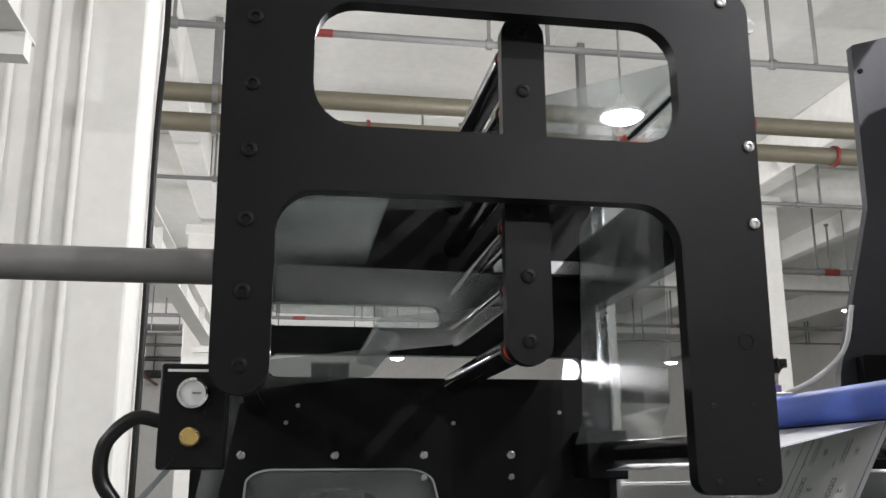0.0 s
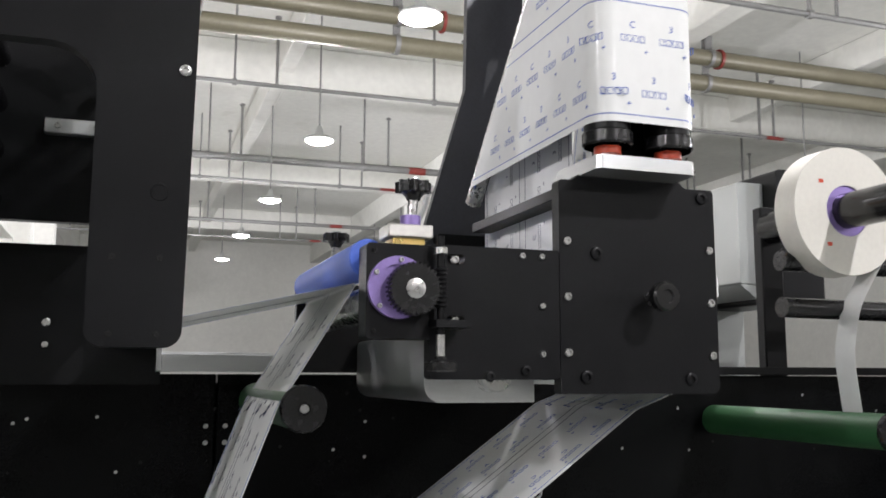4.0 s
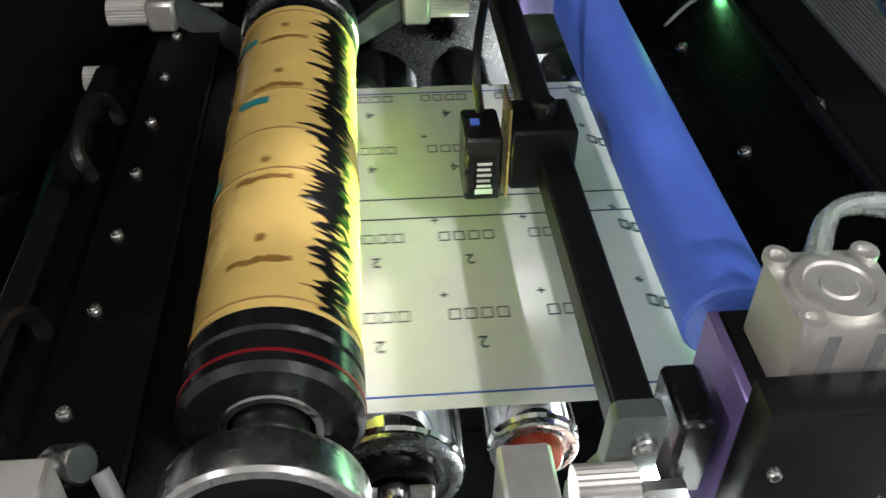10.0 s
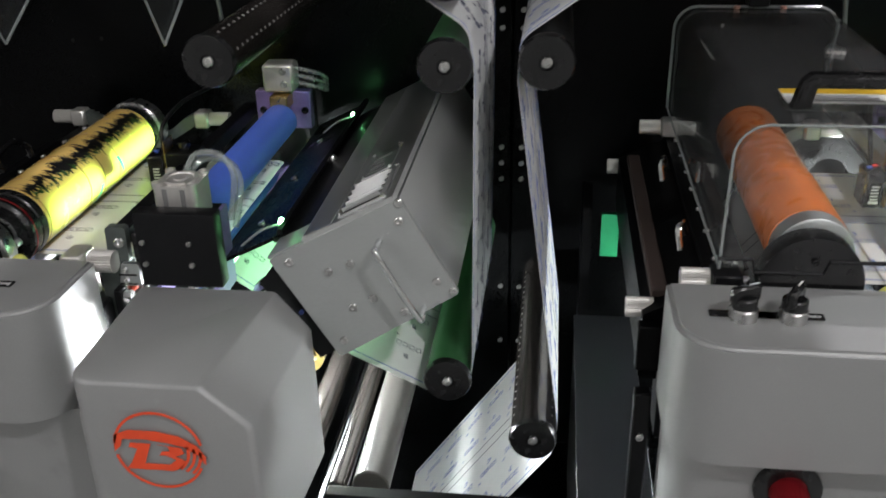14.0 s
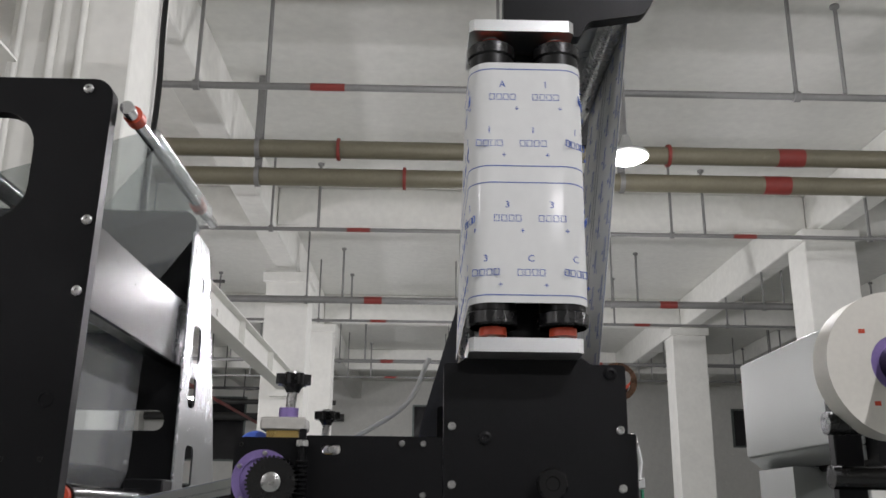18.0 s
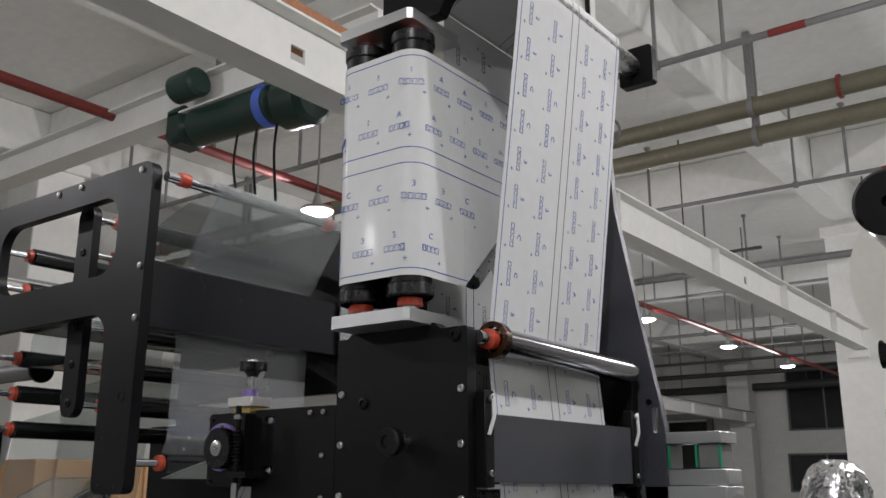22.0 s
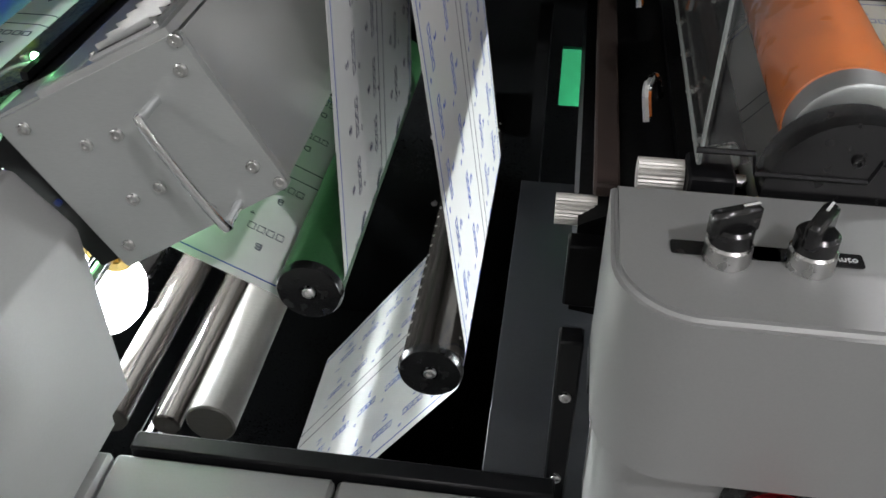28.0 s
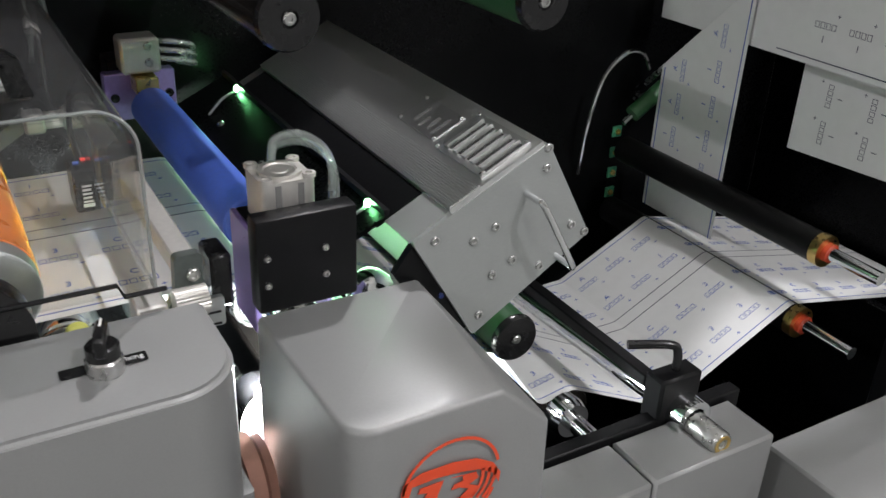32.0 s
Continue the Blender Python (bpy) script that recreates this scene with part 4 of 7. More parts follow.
for z0, z1, nm in ((1.742, 1.762, "lower"), (2.240, 2.259, "upper")):
    solid("turner_bracket", slab(BM(), fillet([(-0.149, -0.685), (-0.142, -0.692), (0.004, -0.692), (0.012, -0.685), (0.012, -0.56), (-0.149, -0.56)], 0.002), z0, z1, "z"), M_ALU, "aluminium bracket holding the turner rollers", "bracket", "turner brackets")
for x in (-0.113, -0.012):
    t = thing("turner_roller", (x, -0.655, 1.765), "black upright roller inside the web turner", "roller", "turner rollers")
    part("tube", cyl(BM(), (x, -0.655, 1.782), (x, -0.655, 2.222), 0.034, 32), M_RUBBER, t)
    for z in (1.782, 2.204):
        part("end_ring", cyl(BM(), (x, -0.655, z), (x, -0.655, z + 0.022), 0.037, 32, 0.003), M_PLASTIC, t)
    for z in (1.770, 2.224):
        part("seal", cyl(BM(), (x, -0.655, z), (x, -0.655, z + 0.0115), 0.02, 24), M_REDRING, t, "red seal")
    for z in (1.7625, 2.2345):
        part("stud", cyl(BM(), (x, -0.655, z), (x, -0.655, z + 0.008), 0.013, 12), M_CHROME, t)
core = solid("turner_core", box(BM(), -0.11, -0.02, -0.62, -0.60, 1.763, 2.239, 0.002), M_BLACK, "black upright core between the turner rollers", "core")
head = thing("overhead_bracket", (0.0, -0.6, 2.26), "black plate bracket above the web turner", "bracket")
part("front_plate", slab(BM(), fillet([(-0.092, 2.262), (0.03, 2.262), (0.045, 2.29), (0.135, 2.305), (0.155, 2.335), (0.155, 2.62), (-0.092, 2.62)], [0.006, 0.006, 0.02, 0.02, 0.02, 0.01, 0.01]), -0.64, -0.616, "y"), M_BLACK, head)
part("rear_plate", slab(BM(), fillet([(0.085, 2.315), (0.16, 2.315), (0.16, 2.40), (0.085, 2.40)], 0.008), -0.078, -0.055, "y"), M_BLACK, head)
part("rib", box(BM(), 0.02, 0.05, -0.616, -0.078, 2.55, 2.60, 0.003), M_BLACK, head)
spine = thing("tower_spine", (0.0, -0.05, 1.462), "dark grey upright spine plate behind the turner", "spine plate")
part("plate", slab(BM(), fillet([(-0.235, 1.462), (0.134, 1.462), (0.134, 1.61), (0.128, 1.65), (0.092, 1.83), (0.05, 2.06), (0.03, 2.46), (-0.105, 2.42), (-0.112, 2.05), (-0.215, 1.70)], 0.008), -0.062, -0.044, "y", [fillet(rect(0.110, 0.122, 1.60, 1.65), 0.005)]), mat("dark_grey_steel", (0.05, 0.052, 0.062), 0.4, 0.1, 0.1, 200, 0.02), spine)
bolts(spine, [(-0.09, -0.062, 2.36), (0.02, -0.062, 2.40), (-0.18, -0.062, 1.56), (-0.18, -0.062, 1.66), (0.105, -0.062, 1.66)], r=0.006, material=M_BLACK)
part("stiffener", box(BM(), -0.02, 0.0, -0.0435, -0.02, 1.48, 2.40, 0.002), M_BLACK, spine)
for pts in (((-0.128, -0.53, 2.18), (-0.128, -0.15, 1.79)), ((0.008, -0.52, 1.83), (0.008, -0.15, 2.21))):
    solid("turn_bar", cyl(BM(), pts[0], pts[1], 0.016, 20), M_STEEL, "steel bar set at forty-five degrees inside the turner", "turn bar", "turn bars")
RX, RZ = 0.05, 2.232
solid("cable_loop", tube(BM(), [(0.0 + RX + 0.024 * math.cos(a), -0.066 - 0.004 * math.sin(a), RZ + 0.026 * math.sin(a)) for a in np.linspace(0, math.tau, 25)], 0.0035, 8), M_EDGE, "loop of clear air hose at the spine plate", "hose")
solid("air_hose", tube(BM(), curve_pts([(-0.20, -0.1, 1.83), (-0.24, -0.12, 1.74), (-0.32, -0.14, 1.68), (-0.40, -0.13, 1.645)]), 0.005, 8), M_WEB, "white air hose to the nip unit", "hose")

# ---- right of the tower: label roll, motor box, slide ----
LX, LY, LZ = 0.676, -0.275, 1.803
lr = thing("label_roll", (LX, LY, LZ), "narrow roll of white labels on a black mandrel", "label roll")
part("paper", lathe(BM(), (LX, LY, LZ), (0, 1, 0), [(0, 0.055), (0, 0.138), (0.062, 0.138), (0.062, 0.055)], 64), mat("cream_paper", (0.70, 0.68, 0.62), 0.5, 0, 0.03, 90, 0.01), lr)
part("core_disc", lathe(BM(), (LX, LY + 0.004, LZ), (0, 1, 0), [(0, 0.0), (0, 0.056), (0.09, 0.056), (0.09, 0)], 30), M_PURPLE, lr)
part("mandrel", lathe(BM(), (LX, -0.685, LZ), (0, 1, 0), [(0.008, 0), (0.008, 0.004), (0, 0.007), (0, 0.034), (0.004, 0.038), (0.66, 0.038), (0.66, 0)], 32), M_GLOSSBLACK, lr, "black mandrel")
for a in (0.6, 2.4, 4.1):
    part("red_mark", box(BM(), LX + 0.09 * math.cos(a) - 0.006, LX + 0.09 * math.cos(a) + 0.006, LY - 0.0008, LY - 0.0003, LZ + 0.09 * math.sin(a) - 0.004, LZ + 0.09 * math.sin(a) + 0.004), M_REDRING, lr, "small red mark")
part("tail", sheet(BM(), arc_line([(LX + 0.11, LZ - 0.075), (LX + 0.02, 1.60, 0.2), (LX - 0.005, 1.50, 0.2), (LX + 0.01, 1.38)]), LY + 0.002, LY + 0.058), M_WEB, lr, "loose strip of labels")
part("bracket", box(BM(), LX - 0.03, LX + 0.03, -0.03, 0.0, 1.44, LZ + 0.05, 0.003), M_BLACK, lr)
for z in (1.70, 1.60):
    solid("rewind_bar", cyl(BM(), (LX - 0.12, -0.20, z), (LX + 0.9, -0.20, z - 0.01), 0.022, 20), M_PLASTIC, "glossy black bar of the rewind arm", "bar", "rewind bars")
mb = thing("motor_housing", (0.85, 0.8, 1.44), "grey sheet-metal motor housing behind the press", "motor housing")
part("hood", slab(BM(), fillet([(0.72, 1.955), (0.80, 1.955), (0.80, 1.69), (0.72, 1.69)], 0.006), 0.15, 0.70, "y"), M_ALUBOX, mb)
part("skirt", slab(BM(), [(0.72, 1.688), (0.80, 1.688), (0.80, 1.655), (0.765, 1.655)], 0.152, 0.698, "y"), M_ALUBOX, mb)
part("gear_head", slab(BM(), fillet(rect(0.802, 0.94, 1.64, 1.985), 0.012), 0.10, 0.70, "y"), M_BLACK, mb)
part("post", slab(BM(), rect(0.735, 0.93, 1.44, 1.653), 0.42, 0.66, "y", [[(0.765 + 0.010 * math.cos(a), 1.55 + 0.016 * math.sin(a)) for a in np.linspace(0, math.tau, 13)[:-1]]]), M_ALUBOX, mb)
part("stand", box(BM(), 0.72, 0.95, 0.42, 0.66, 0.0, 1.438), M_BLACK2, mb)
slide = thing("linear_slide", (0.17, -0.02, 1.48), "aluminium linear slide with green seals", "slide")
part("base", box(BM(), 0.088, 0.246, -0.062, 0.03, 1.478, 1.502, 0.001), M_ALU, slide)
part("rail", box(BM(), 0.094, 0.247, -0.055, 0.02, 1.503, 1.533, 0.002), M_ALU, slide)
part("carriage", box(BM(), 0.080, 0.240, -0.058, 0.025, 1.580, 1.601, 0.001), M_ALU, slide)
part("end_block", box(BM(), 0.070, 0.0875, -0.07, 0.0, 1.477, 1.53, 0.002), M_DARKSTEEL, slide)
for z in (1.512, 1.49):
    part("end_screw", bolt(BM(), (0.079, -0.07, z), (0, -1, 0), 0.006, 0.005), M_CHROME, slide)
for x in (0.113, 0.212):
    part("block", box(BM(), x - 0.020, x + 0.020, -0.05, 0.02, 1.5345, 1.579, 0.002), M_PIPEGREY, slide)
    for q in (-0.0225, 0.0225):
        part("seal", box(BM(), x + q - 0.002, x + q + 0.002, -0.054, -0.046, 1.536, 1.578), mat("green_seal", (0.02, 0.25, 0.13), 0.4), slide, "green end seal")
crumple = random.Random(5)
foil = lathe(BM(), (0.354, 0.25, 1.455), (0, 0, 1), [(0.098 * math.sin(math.pi / 2 * k / 24), 0.069 * math.cos(math.pi / 2 * k / 24) ** 0.7 if k < 24 else 0) for k in range(25)], 72)
for v in foil.verts:
    if v.co.z > 1.46:
        v.co += Vector((crumple.gauss(0, 1), crumple.gauss(0, 1), crumple.gauss(0, 1))) * 0.0013
duct = solid("foil_duct", foil, mat("crumpled_foil", (0.8, 0.8, 0.8), 0.16, 1.0, 0.05, 120, 0.1), "crumpled silver foil duct end on the press top", "duct")
gp = solid("slotted_plate", slab(BM(), fillet([(-0.085, 1.47), (0.315, 1.47), (0.215, 1.74), (0.05, 2.095), (-0.085, 2.10)], 0.008), -0.703, -0.699, "x", [fillet(rect(-0.005, 0.035, 1.985, 2.02), 0.01), fillet(rect(-0.025, 0.045, 1.83, 1.91), 0.02), fillet(rect(-0.025, 0.035, 1.735, 1.80), 0.015), fillet(rect(-0.01, 0.06, 1.56, 1.66), 0.02)]), M_SHEEN, "bright galvanised gusset plate with upright slots", "gusset plate")

# ---- print stations ----
PITCH = 1.008


def text_bm(body, size, depth=0.0003):
    """Letters as a mesh in the plane z = 0, centred on x."""
    cu = bpy.data.curves.new("letters", "FONT")
    cu.body, cu.size, cu.align_x, cu.align_y, cu.extrude, cu.resolution_u = body, size, "CENTER", "CENTER", depth, 2
    ob = bpy.data.objects.new("letters", cu)
    me = bpy.data.meshes.new_from_object(ob)
    bm = BM()
    bm.from_mesh(me)
    bpy.data.objects.remove(ob)
    bpy.data.curves.remove(cu)
    bpy.data.meshes.remove(me)
    return bm


def lettering(name, body, size, m, material, parent, label=""):
    bm = text_bm(body, size)
    bmesh.ops.transform(bm, matrix=m, verts=bm.verts)
    return part(name, bm, material, parent, label)


def selector(x, y, z, turn, words, group):
    """A black selector switch on a steel collar, with its engraved name plate."""
    t = thing("selector_switch", (x, y, z), "black selector knob on a steel collar", "selector knob", group)
    part("collar", lathe(BM(), (x, y, z), (0, 0, 1), [(0, 0.0145), (0.012, 0.0145), (0.0135, 0.013), (0.0135, 0)], 28), M_STEEL, t, "steel collar")
    bm = lathe(BM(), (x, y, z + 0.0135), (0, 0, 1), [(0, 0.013), (0.010, 0.013), (0.012, 0.011), (0.012, 0)], 24)
    grip = box(BM(), -0.0165, 0.0165, -0.005, 0.005, 0.006, 0.024, 0.0025)
    bmesh.ops.transform(grip, matrix=Matrix.Translation((x, y, z + 0.0135)) @ Matrix.Rotation(radians(turn), 4, "Z"), verts=grip.verts)
    me = bpy.data.meshes.new("grip")
    grip.to_mesh(me)
    grip.free()
    bm.from_mesh(me)
    bpy.data.meshes.remove(me)
    part("knob", bm, M_PLASTIC, t)
    mark = box(BM(), 0.004, 0.015, -0.0009, 0.0009, 0.0243, 0.0247)
    bmesh.ops.transform(mark, matrix=Matrix.Translation((x, y, z + 0.0135)) @ Matrix.Rotation(radians(turn), 4, "Z"), verts=mark.verts)
    part("pointer", mark, M_WEB, t, "white pointer line")
    plate = part("name_plate", slab(BM(), fillet(rect(x - 0.033, x + 0.033, y + 0.0, y + 0.013), 0.002), z + 0.0002, z + 0.0012, "z"), M_PLASTIC, t, "black engraved name plate")
    for word, off in words:
        lettering("engraving", word, 0.0075, Matrix.Translation((x + off, y + 0.0065, z + 0.0016)), M_WEB, plate, "white engraved word")
    return t


def knurled(p, d, r, length):
    """A knurled thumb screw along x with a collar nut, drawn onto one bmesh."""
    teeth = [(p[1] + (r if k % 2 else r * 0.93) * math.cos(math.tau * k / 52), p[2] + (r if k % 2 else r * 0.93) * math.sin(math.tau * k / 52)) for k in range(52)]
    bm = slab(BM(), teeth, p[0], p[0] + d[0] * length, "x")
    return bm


def grey_cover(x0, x1, dx, group):
    """The rounded enamel cover with three selector switches, over its lower panel and red grip."""
    t = thing("switch_cover", (x0 + dx, -0.79, 0.44), "grey enamelled station cover with three selector knobs", "station cover", group)
    out = fillet([(x0 + dx, -0.660), (x0 + dx, -0.795), (x1 + dx, -0.795), (x1 + dx, -0.660)], [0.004, 0.055, 0.055, 0.004], 10)
    bm = slab(BM(), out, 0.628, 0.770, "z")
    es = [e for e in bm.edges if all(abs(v.co.z - 0.770) < 1e-5 for v in e.verts) and len({f.normal.to_tuple(1) for f in e.link_faces}) == 2]
    bmesh.ops.bevel(bm, geom=es, offset=0.005, segments=3, affect="EDGES")
    part("hood", bm, M_GREY, t)
    bm = slab(BM(), fillet([(x0 + 0.01 + dx, -0.66), (x0 + 0.01 + dx, -0.762), (x1 + 0.006 + dx, -0.762), (x1 + 0.006 + dx, -0.66)], [0.0, 0.04, 0.004, 0.0], 8), 0.452, 0.6275, "z")
    part("lower_panel", bm, M_GREY, t, "plain grey lower panel")
    g = part("grip", lathe(BM(), (-1.27 + dx, -0.762, 0.577), (0.0, -1, -0.06), [(0, 0.024), (0.005, 0.024), (0.007, 0.020), (0.103, 0.020), (0.108, 0.017), (0.108, 0.007), (0.101, 0.006), (0.101, 0)], 28), M_RED, t, "red knurled metal grip")
    ring = part("grip_ring", lathe(BM(), (-1.27 + dx, -0.762, 0.577), (0, -1, 0), [(0, 0.036), (0.006, 0.036), (0.008, 0.033), (0.008, 0.0205)], 28), M_PLASTIC, t, "black ring round the grip")
    bm = BM()
    for k in range(26):
        a = math.tau * k / 26
        for s in (1, -1):
            pts = [Vector((-1.27 + dx + 0.0202 * math.cos(a + s * q * 0.5), -0.775 - q * 0.088, 0.576 - q * 0.006 + 0.0202 * math.sin(a + s * q * 0.5))) for q in np.linspace(0, 1, 5)]
            tube(bm, pts, 0.0005, 3)
    part("knurling", bm, M_RED, g)
    return t


def logo_bm(cx, cz, y, s):
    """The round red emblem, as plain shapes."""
    bm = BM()
    for r0, r1, a0, a1, ex in ((0.94, 1.0, 12, 172, 1.0), (0.94, 1.0, 190, 335, 1.0), (0.56, 0.62, -50, 14, 1.1), (0.68, 0.74, -46, 8, 1.1), (0.80, 0.86, -42, 2, 1.1)):
        prev = None
        for k in range(31):
            a = radians(a0 + (a1 - a0) * k / 30)
            cur = [bm.verts.new((cx + s * ex * q * math.cos(a), y, cz + s * q * math.sin(a))) for q in (r0, r1)]
            if prev:
                bm.faces.new((prev[0], prev[1], cur[1], cur[0]))
            prev = cur
    for poly in ([(-1.0, -0.08), (-0.95, 0.36), (-0.6, 0.50), (0.0, 0.50), (0.5, 0.40), (0.85, 0.18), (1.02, -0.1), (1.0, -0.32), (0.86, -0.06), (0.55, 0.14), (0.2, 0.22), (-0.3, 0.28), (-0.78, 0.26), (-0.84, 0.06)],
                 [(-0.62, 0.17), (-0.16, 0.17), (-0.36, -0.36), (0.2, -0.36), (0.36, -0.22), (0.16, -0.12), (0.0, -0.12), (0.06, -0.02), (0.24, 0.0), (0.22, 0.12), (-0.02, 0.16), (0.5, 0.1), (0.56, -0.04), (0.36, -0.13), (0.56, -0.24), (0.46, -0.42), (0.25, -0.52), (-0.8, -0.52), (-0.66, -0.36), (-0.48, 0.02), (-0.66, 0.06)]):
        bm.faces.new([bm.verts.new((cx + s * px, y, cz + s * pz)) for px, pz in poly])
    ex = bmesh.ops.extrude_face_region(bm, geom=bm.faces[:])
    bmesh.ops.translate(bm, vec=(0, -0.0006, 0), verts=[g for g in ex["geom"] if isinstance(g, bmesh.types.BMVert)])
    return bm


def logo_cover(dx, group):
    """The gear cover: rounded front corner, slanted right shoulder, recessed foot."""
    t = thing("emblem_cover", (-0.92 + dx, -0.8, 0.45), "grey enamelled gear cover with a round red emblem", "gear cover", group)

    def plan(xf, xb, grow):
        p = fillet([(-1.012 - grow, -0.658), (-1.007 - grow, -0.857 - grow), (xf + 0.004 + grow, -0.857 - grow), (xb + 0.004 + grow, -0.658)], [0.002, 0.026, 0.008, 0.002], 6)
        return p
    bm = BM()
    rings = []
    for z, xf, xb, g in ((0.735, -0.866, -0.845, -0.004), (0.7335, -0.866, -0.845, -0.0015), (0.730, -0.865, -0.844, 0.0), (0.690, -0.822, -0.812, 0.0), (0.684, -0.820, -0.810, 0.001), (0.502, -0.820, -0.810, 0.003)):
        rings.append([bm.verts.new((p.x + dx, p.y, z)) for p in plan(xf, xb, g)])
    bm.faces.new(rings[0])
    bm.faces.new(rings[-1][::-1])
    for A, B in zip(rings, rings[1:]):
        for k in range(len(A)):
            bm.faces.new((A[k], A[(k + 1) % len(A)], B[(k + 1) % len(B)], B[k]))
    part("hood", bm, M_GREY, t)
    part("foot", box(BM(), -0.975 + dx, -0.826 + dx, -0.835, -0.66, 0.452, 0.5015, 0.003), M_GREY, t, "recessed foot")
    part("emblem", logo_bm(-0.917 + dx, 0.6565, -0.8604, 0.0485), M_LOGO, t, "round red emblem")
    return t


def corona_block(dx, group):
    """Black bracket with the compact air cylinder that presses the blue roller down, front and rear."""
    t = thing("pressing_cylinder", (-0.955 + dx, -0.655, 0.735), "compact aluminium air cylinder on a black bracket", "air cylinder", group)
    part("bracket", box(BM(), -1.008 + dx, -0.908 + dx, -0.657, -0.632, 0.735, 0.831, 0.004, 2), M_BLACK, t)
    bolts(t, [(x + dx, -0.657, z) for x in (-0.999, -0.942) for z in (0.794, 0.766)], r=0.0035)
    part("saddle", box(BM(), -1.004 + dx, -0.998 + dx, -0.631, -0.568, 0.70, 0.808, 0.001), M_PURPLE, t, "lilac anodised side plate")
    part("saddle", box(BM(), -0.931 + dx, -0.925 + dx, -0.631, -0.568, 0.70, 0.808, 0.001), M_PURPLE, t, "lilac anodised side plate")
    part("saddle_top", box(BM(), -0.9975 + dx, -0.9315 + dx, -0.6305, -0.568, 0.801, 0.8078, 0.001), M_BLACK, t)
    part("saddle_lip", box(BM(), -1.004 + dx, -0.925 + dx, -0.634, -0.6312, 0.8015, 0.8095), M_PURPLE, t, "lilac edge")
    b = part("cylinder", slab(BM(), fillet([(-0.990 + dx, -0.630), (-0.938 + dx, -0.630), (-0.938 + dx, -0.578), (-0.990 + dx, -0.578)], 0.006), 0.8085, 0.853, "z"), M_CAST, t, "cast aluminium cylinder body")
    bm = BM()
    for sx, sy in ((-0.985, -0.625), (-0.943, -0.625), (-0.985, -0.583), (-0.943, -0.583)):
        lathe(bm, (sx + dx, sy, 0.8531), (0, 0, 1), [(0, 0.0065), (0.004, 0.0065), (0.004, 0.0035), (0.002, 0.0035), (0.002, 0)], 14)
    lathe(bm, (-0.964 + dx, -0.604, 0.8531), (0, 0, 1), [(0, 0.021), (0.003, 0.021), (0.003, 0.016), (0.0015, 0.015), (0.0015, 0.009), (0.0025, 0.008), (0.0025, 0)], 28)
    part("lid", bm, M_CAST, b)
    for sx in (-0.975, -0.953):
        part("groove", box(BM(), sx - 0.003 + dx, sx + 0.003 + dx, -0.6303, -0.629, 0.809, 0.850), M_PIPEGREY, b)
    part("hose", tube(BM(), curve_pts([(-0.965 + dx, -0.585, 0.856), (-0.955 + dx, -0.57, 0.872), (-0.925 + dx, -0.57, 0.872), (-0.905 + dx, -0.585, 0.85), (-0.91 + dx, -0.60, 0.80)]), 0.0042, 8), M_HOSE, t, "clear air hose")
    part("hose", tube(BM(), curve_pts([(-0.965 + dx, -0.578, 0.85), (-0.95 + dx, -0.56, 0.862), (-0.918 + dx, -0.562, 0.86), (-0.900 + dx, -0.58, 0.84), (-0.905 + dx, -0.60, 0.79)]), 0.0042, 8), M_HOSE, t, "clear air hose")
    r = thing("rear_cylinder", (-0.98 + dx, -0.10, 0.74), "aluminium air cylinder on the rear lilac bracket", "air cylinder", group)
    part("bracket", box(BM(), -1.03 + dx, -0.935 + dx, -0.115, -0.095, 0.752, 0.818, 0.002), M_PURPLE, r, "lilac anodised bracket")
    part("back_plate", box(BM(), -1.02 + dx, -0.945 + dx, -0.095, -0.045, 0.70, 0.83, 0.002), M_BLACK, r)
    part("body", box(BM(), -1.008 + dx, -0.956 + dx, -0.135, -0.095, 0.820, 0.868, 0.004), M_CAST, r)
    bolts(r, [(x + dx, -0.115, 0.785) for x in (-1.018, -0.945)], r=0.006, material=M_PLASTIC)
    bolts(r, [(-0.972 + dx, -0.135, 0.857), (-0.972 + dx, -0.135, 0.835)], r=0.006)
    part("yoke", box(BM(), -0.995 + dx, -0.965 + dx, -0.15, -0.10, 0.795, 0.818, 0.002), M_BRASS, r, "brass yoke")
    for k in range(3):
        part("hose", tube(BM(), curve_pts([(-0.958 + dx, -0.12, 0.86 - 0.012 * k), (-0.92 + dx, -0.13, 0.855 - 0.012 * k), (-0.905 + dx, -0.11, 0.84 - 0.01 * k), (-0.925 + dx, -0.09, 0.82)]), 0.004, 8), M_HOSE, r, "clear air hose")
    return t


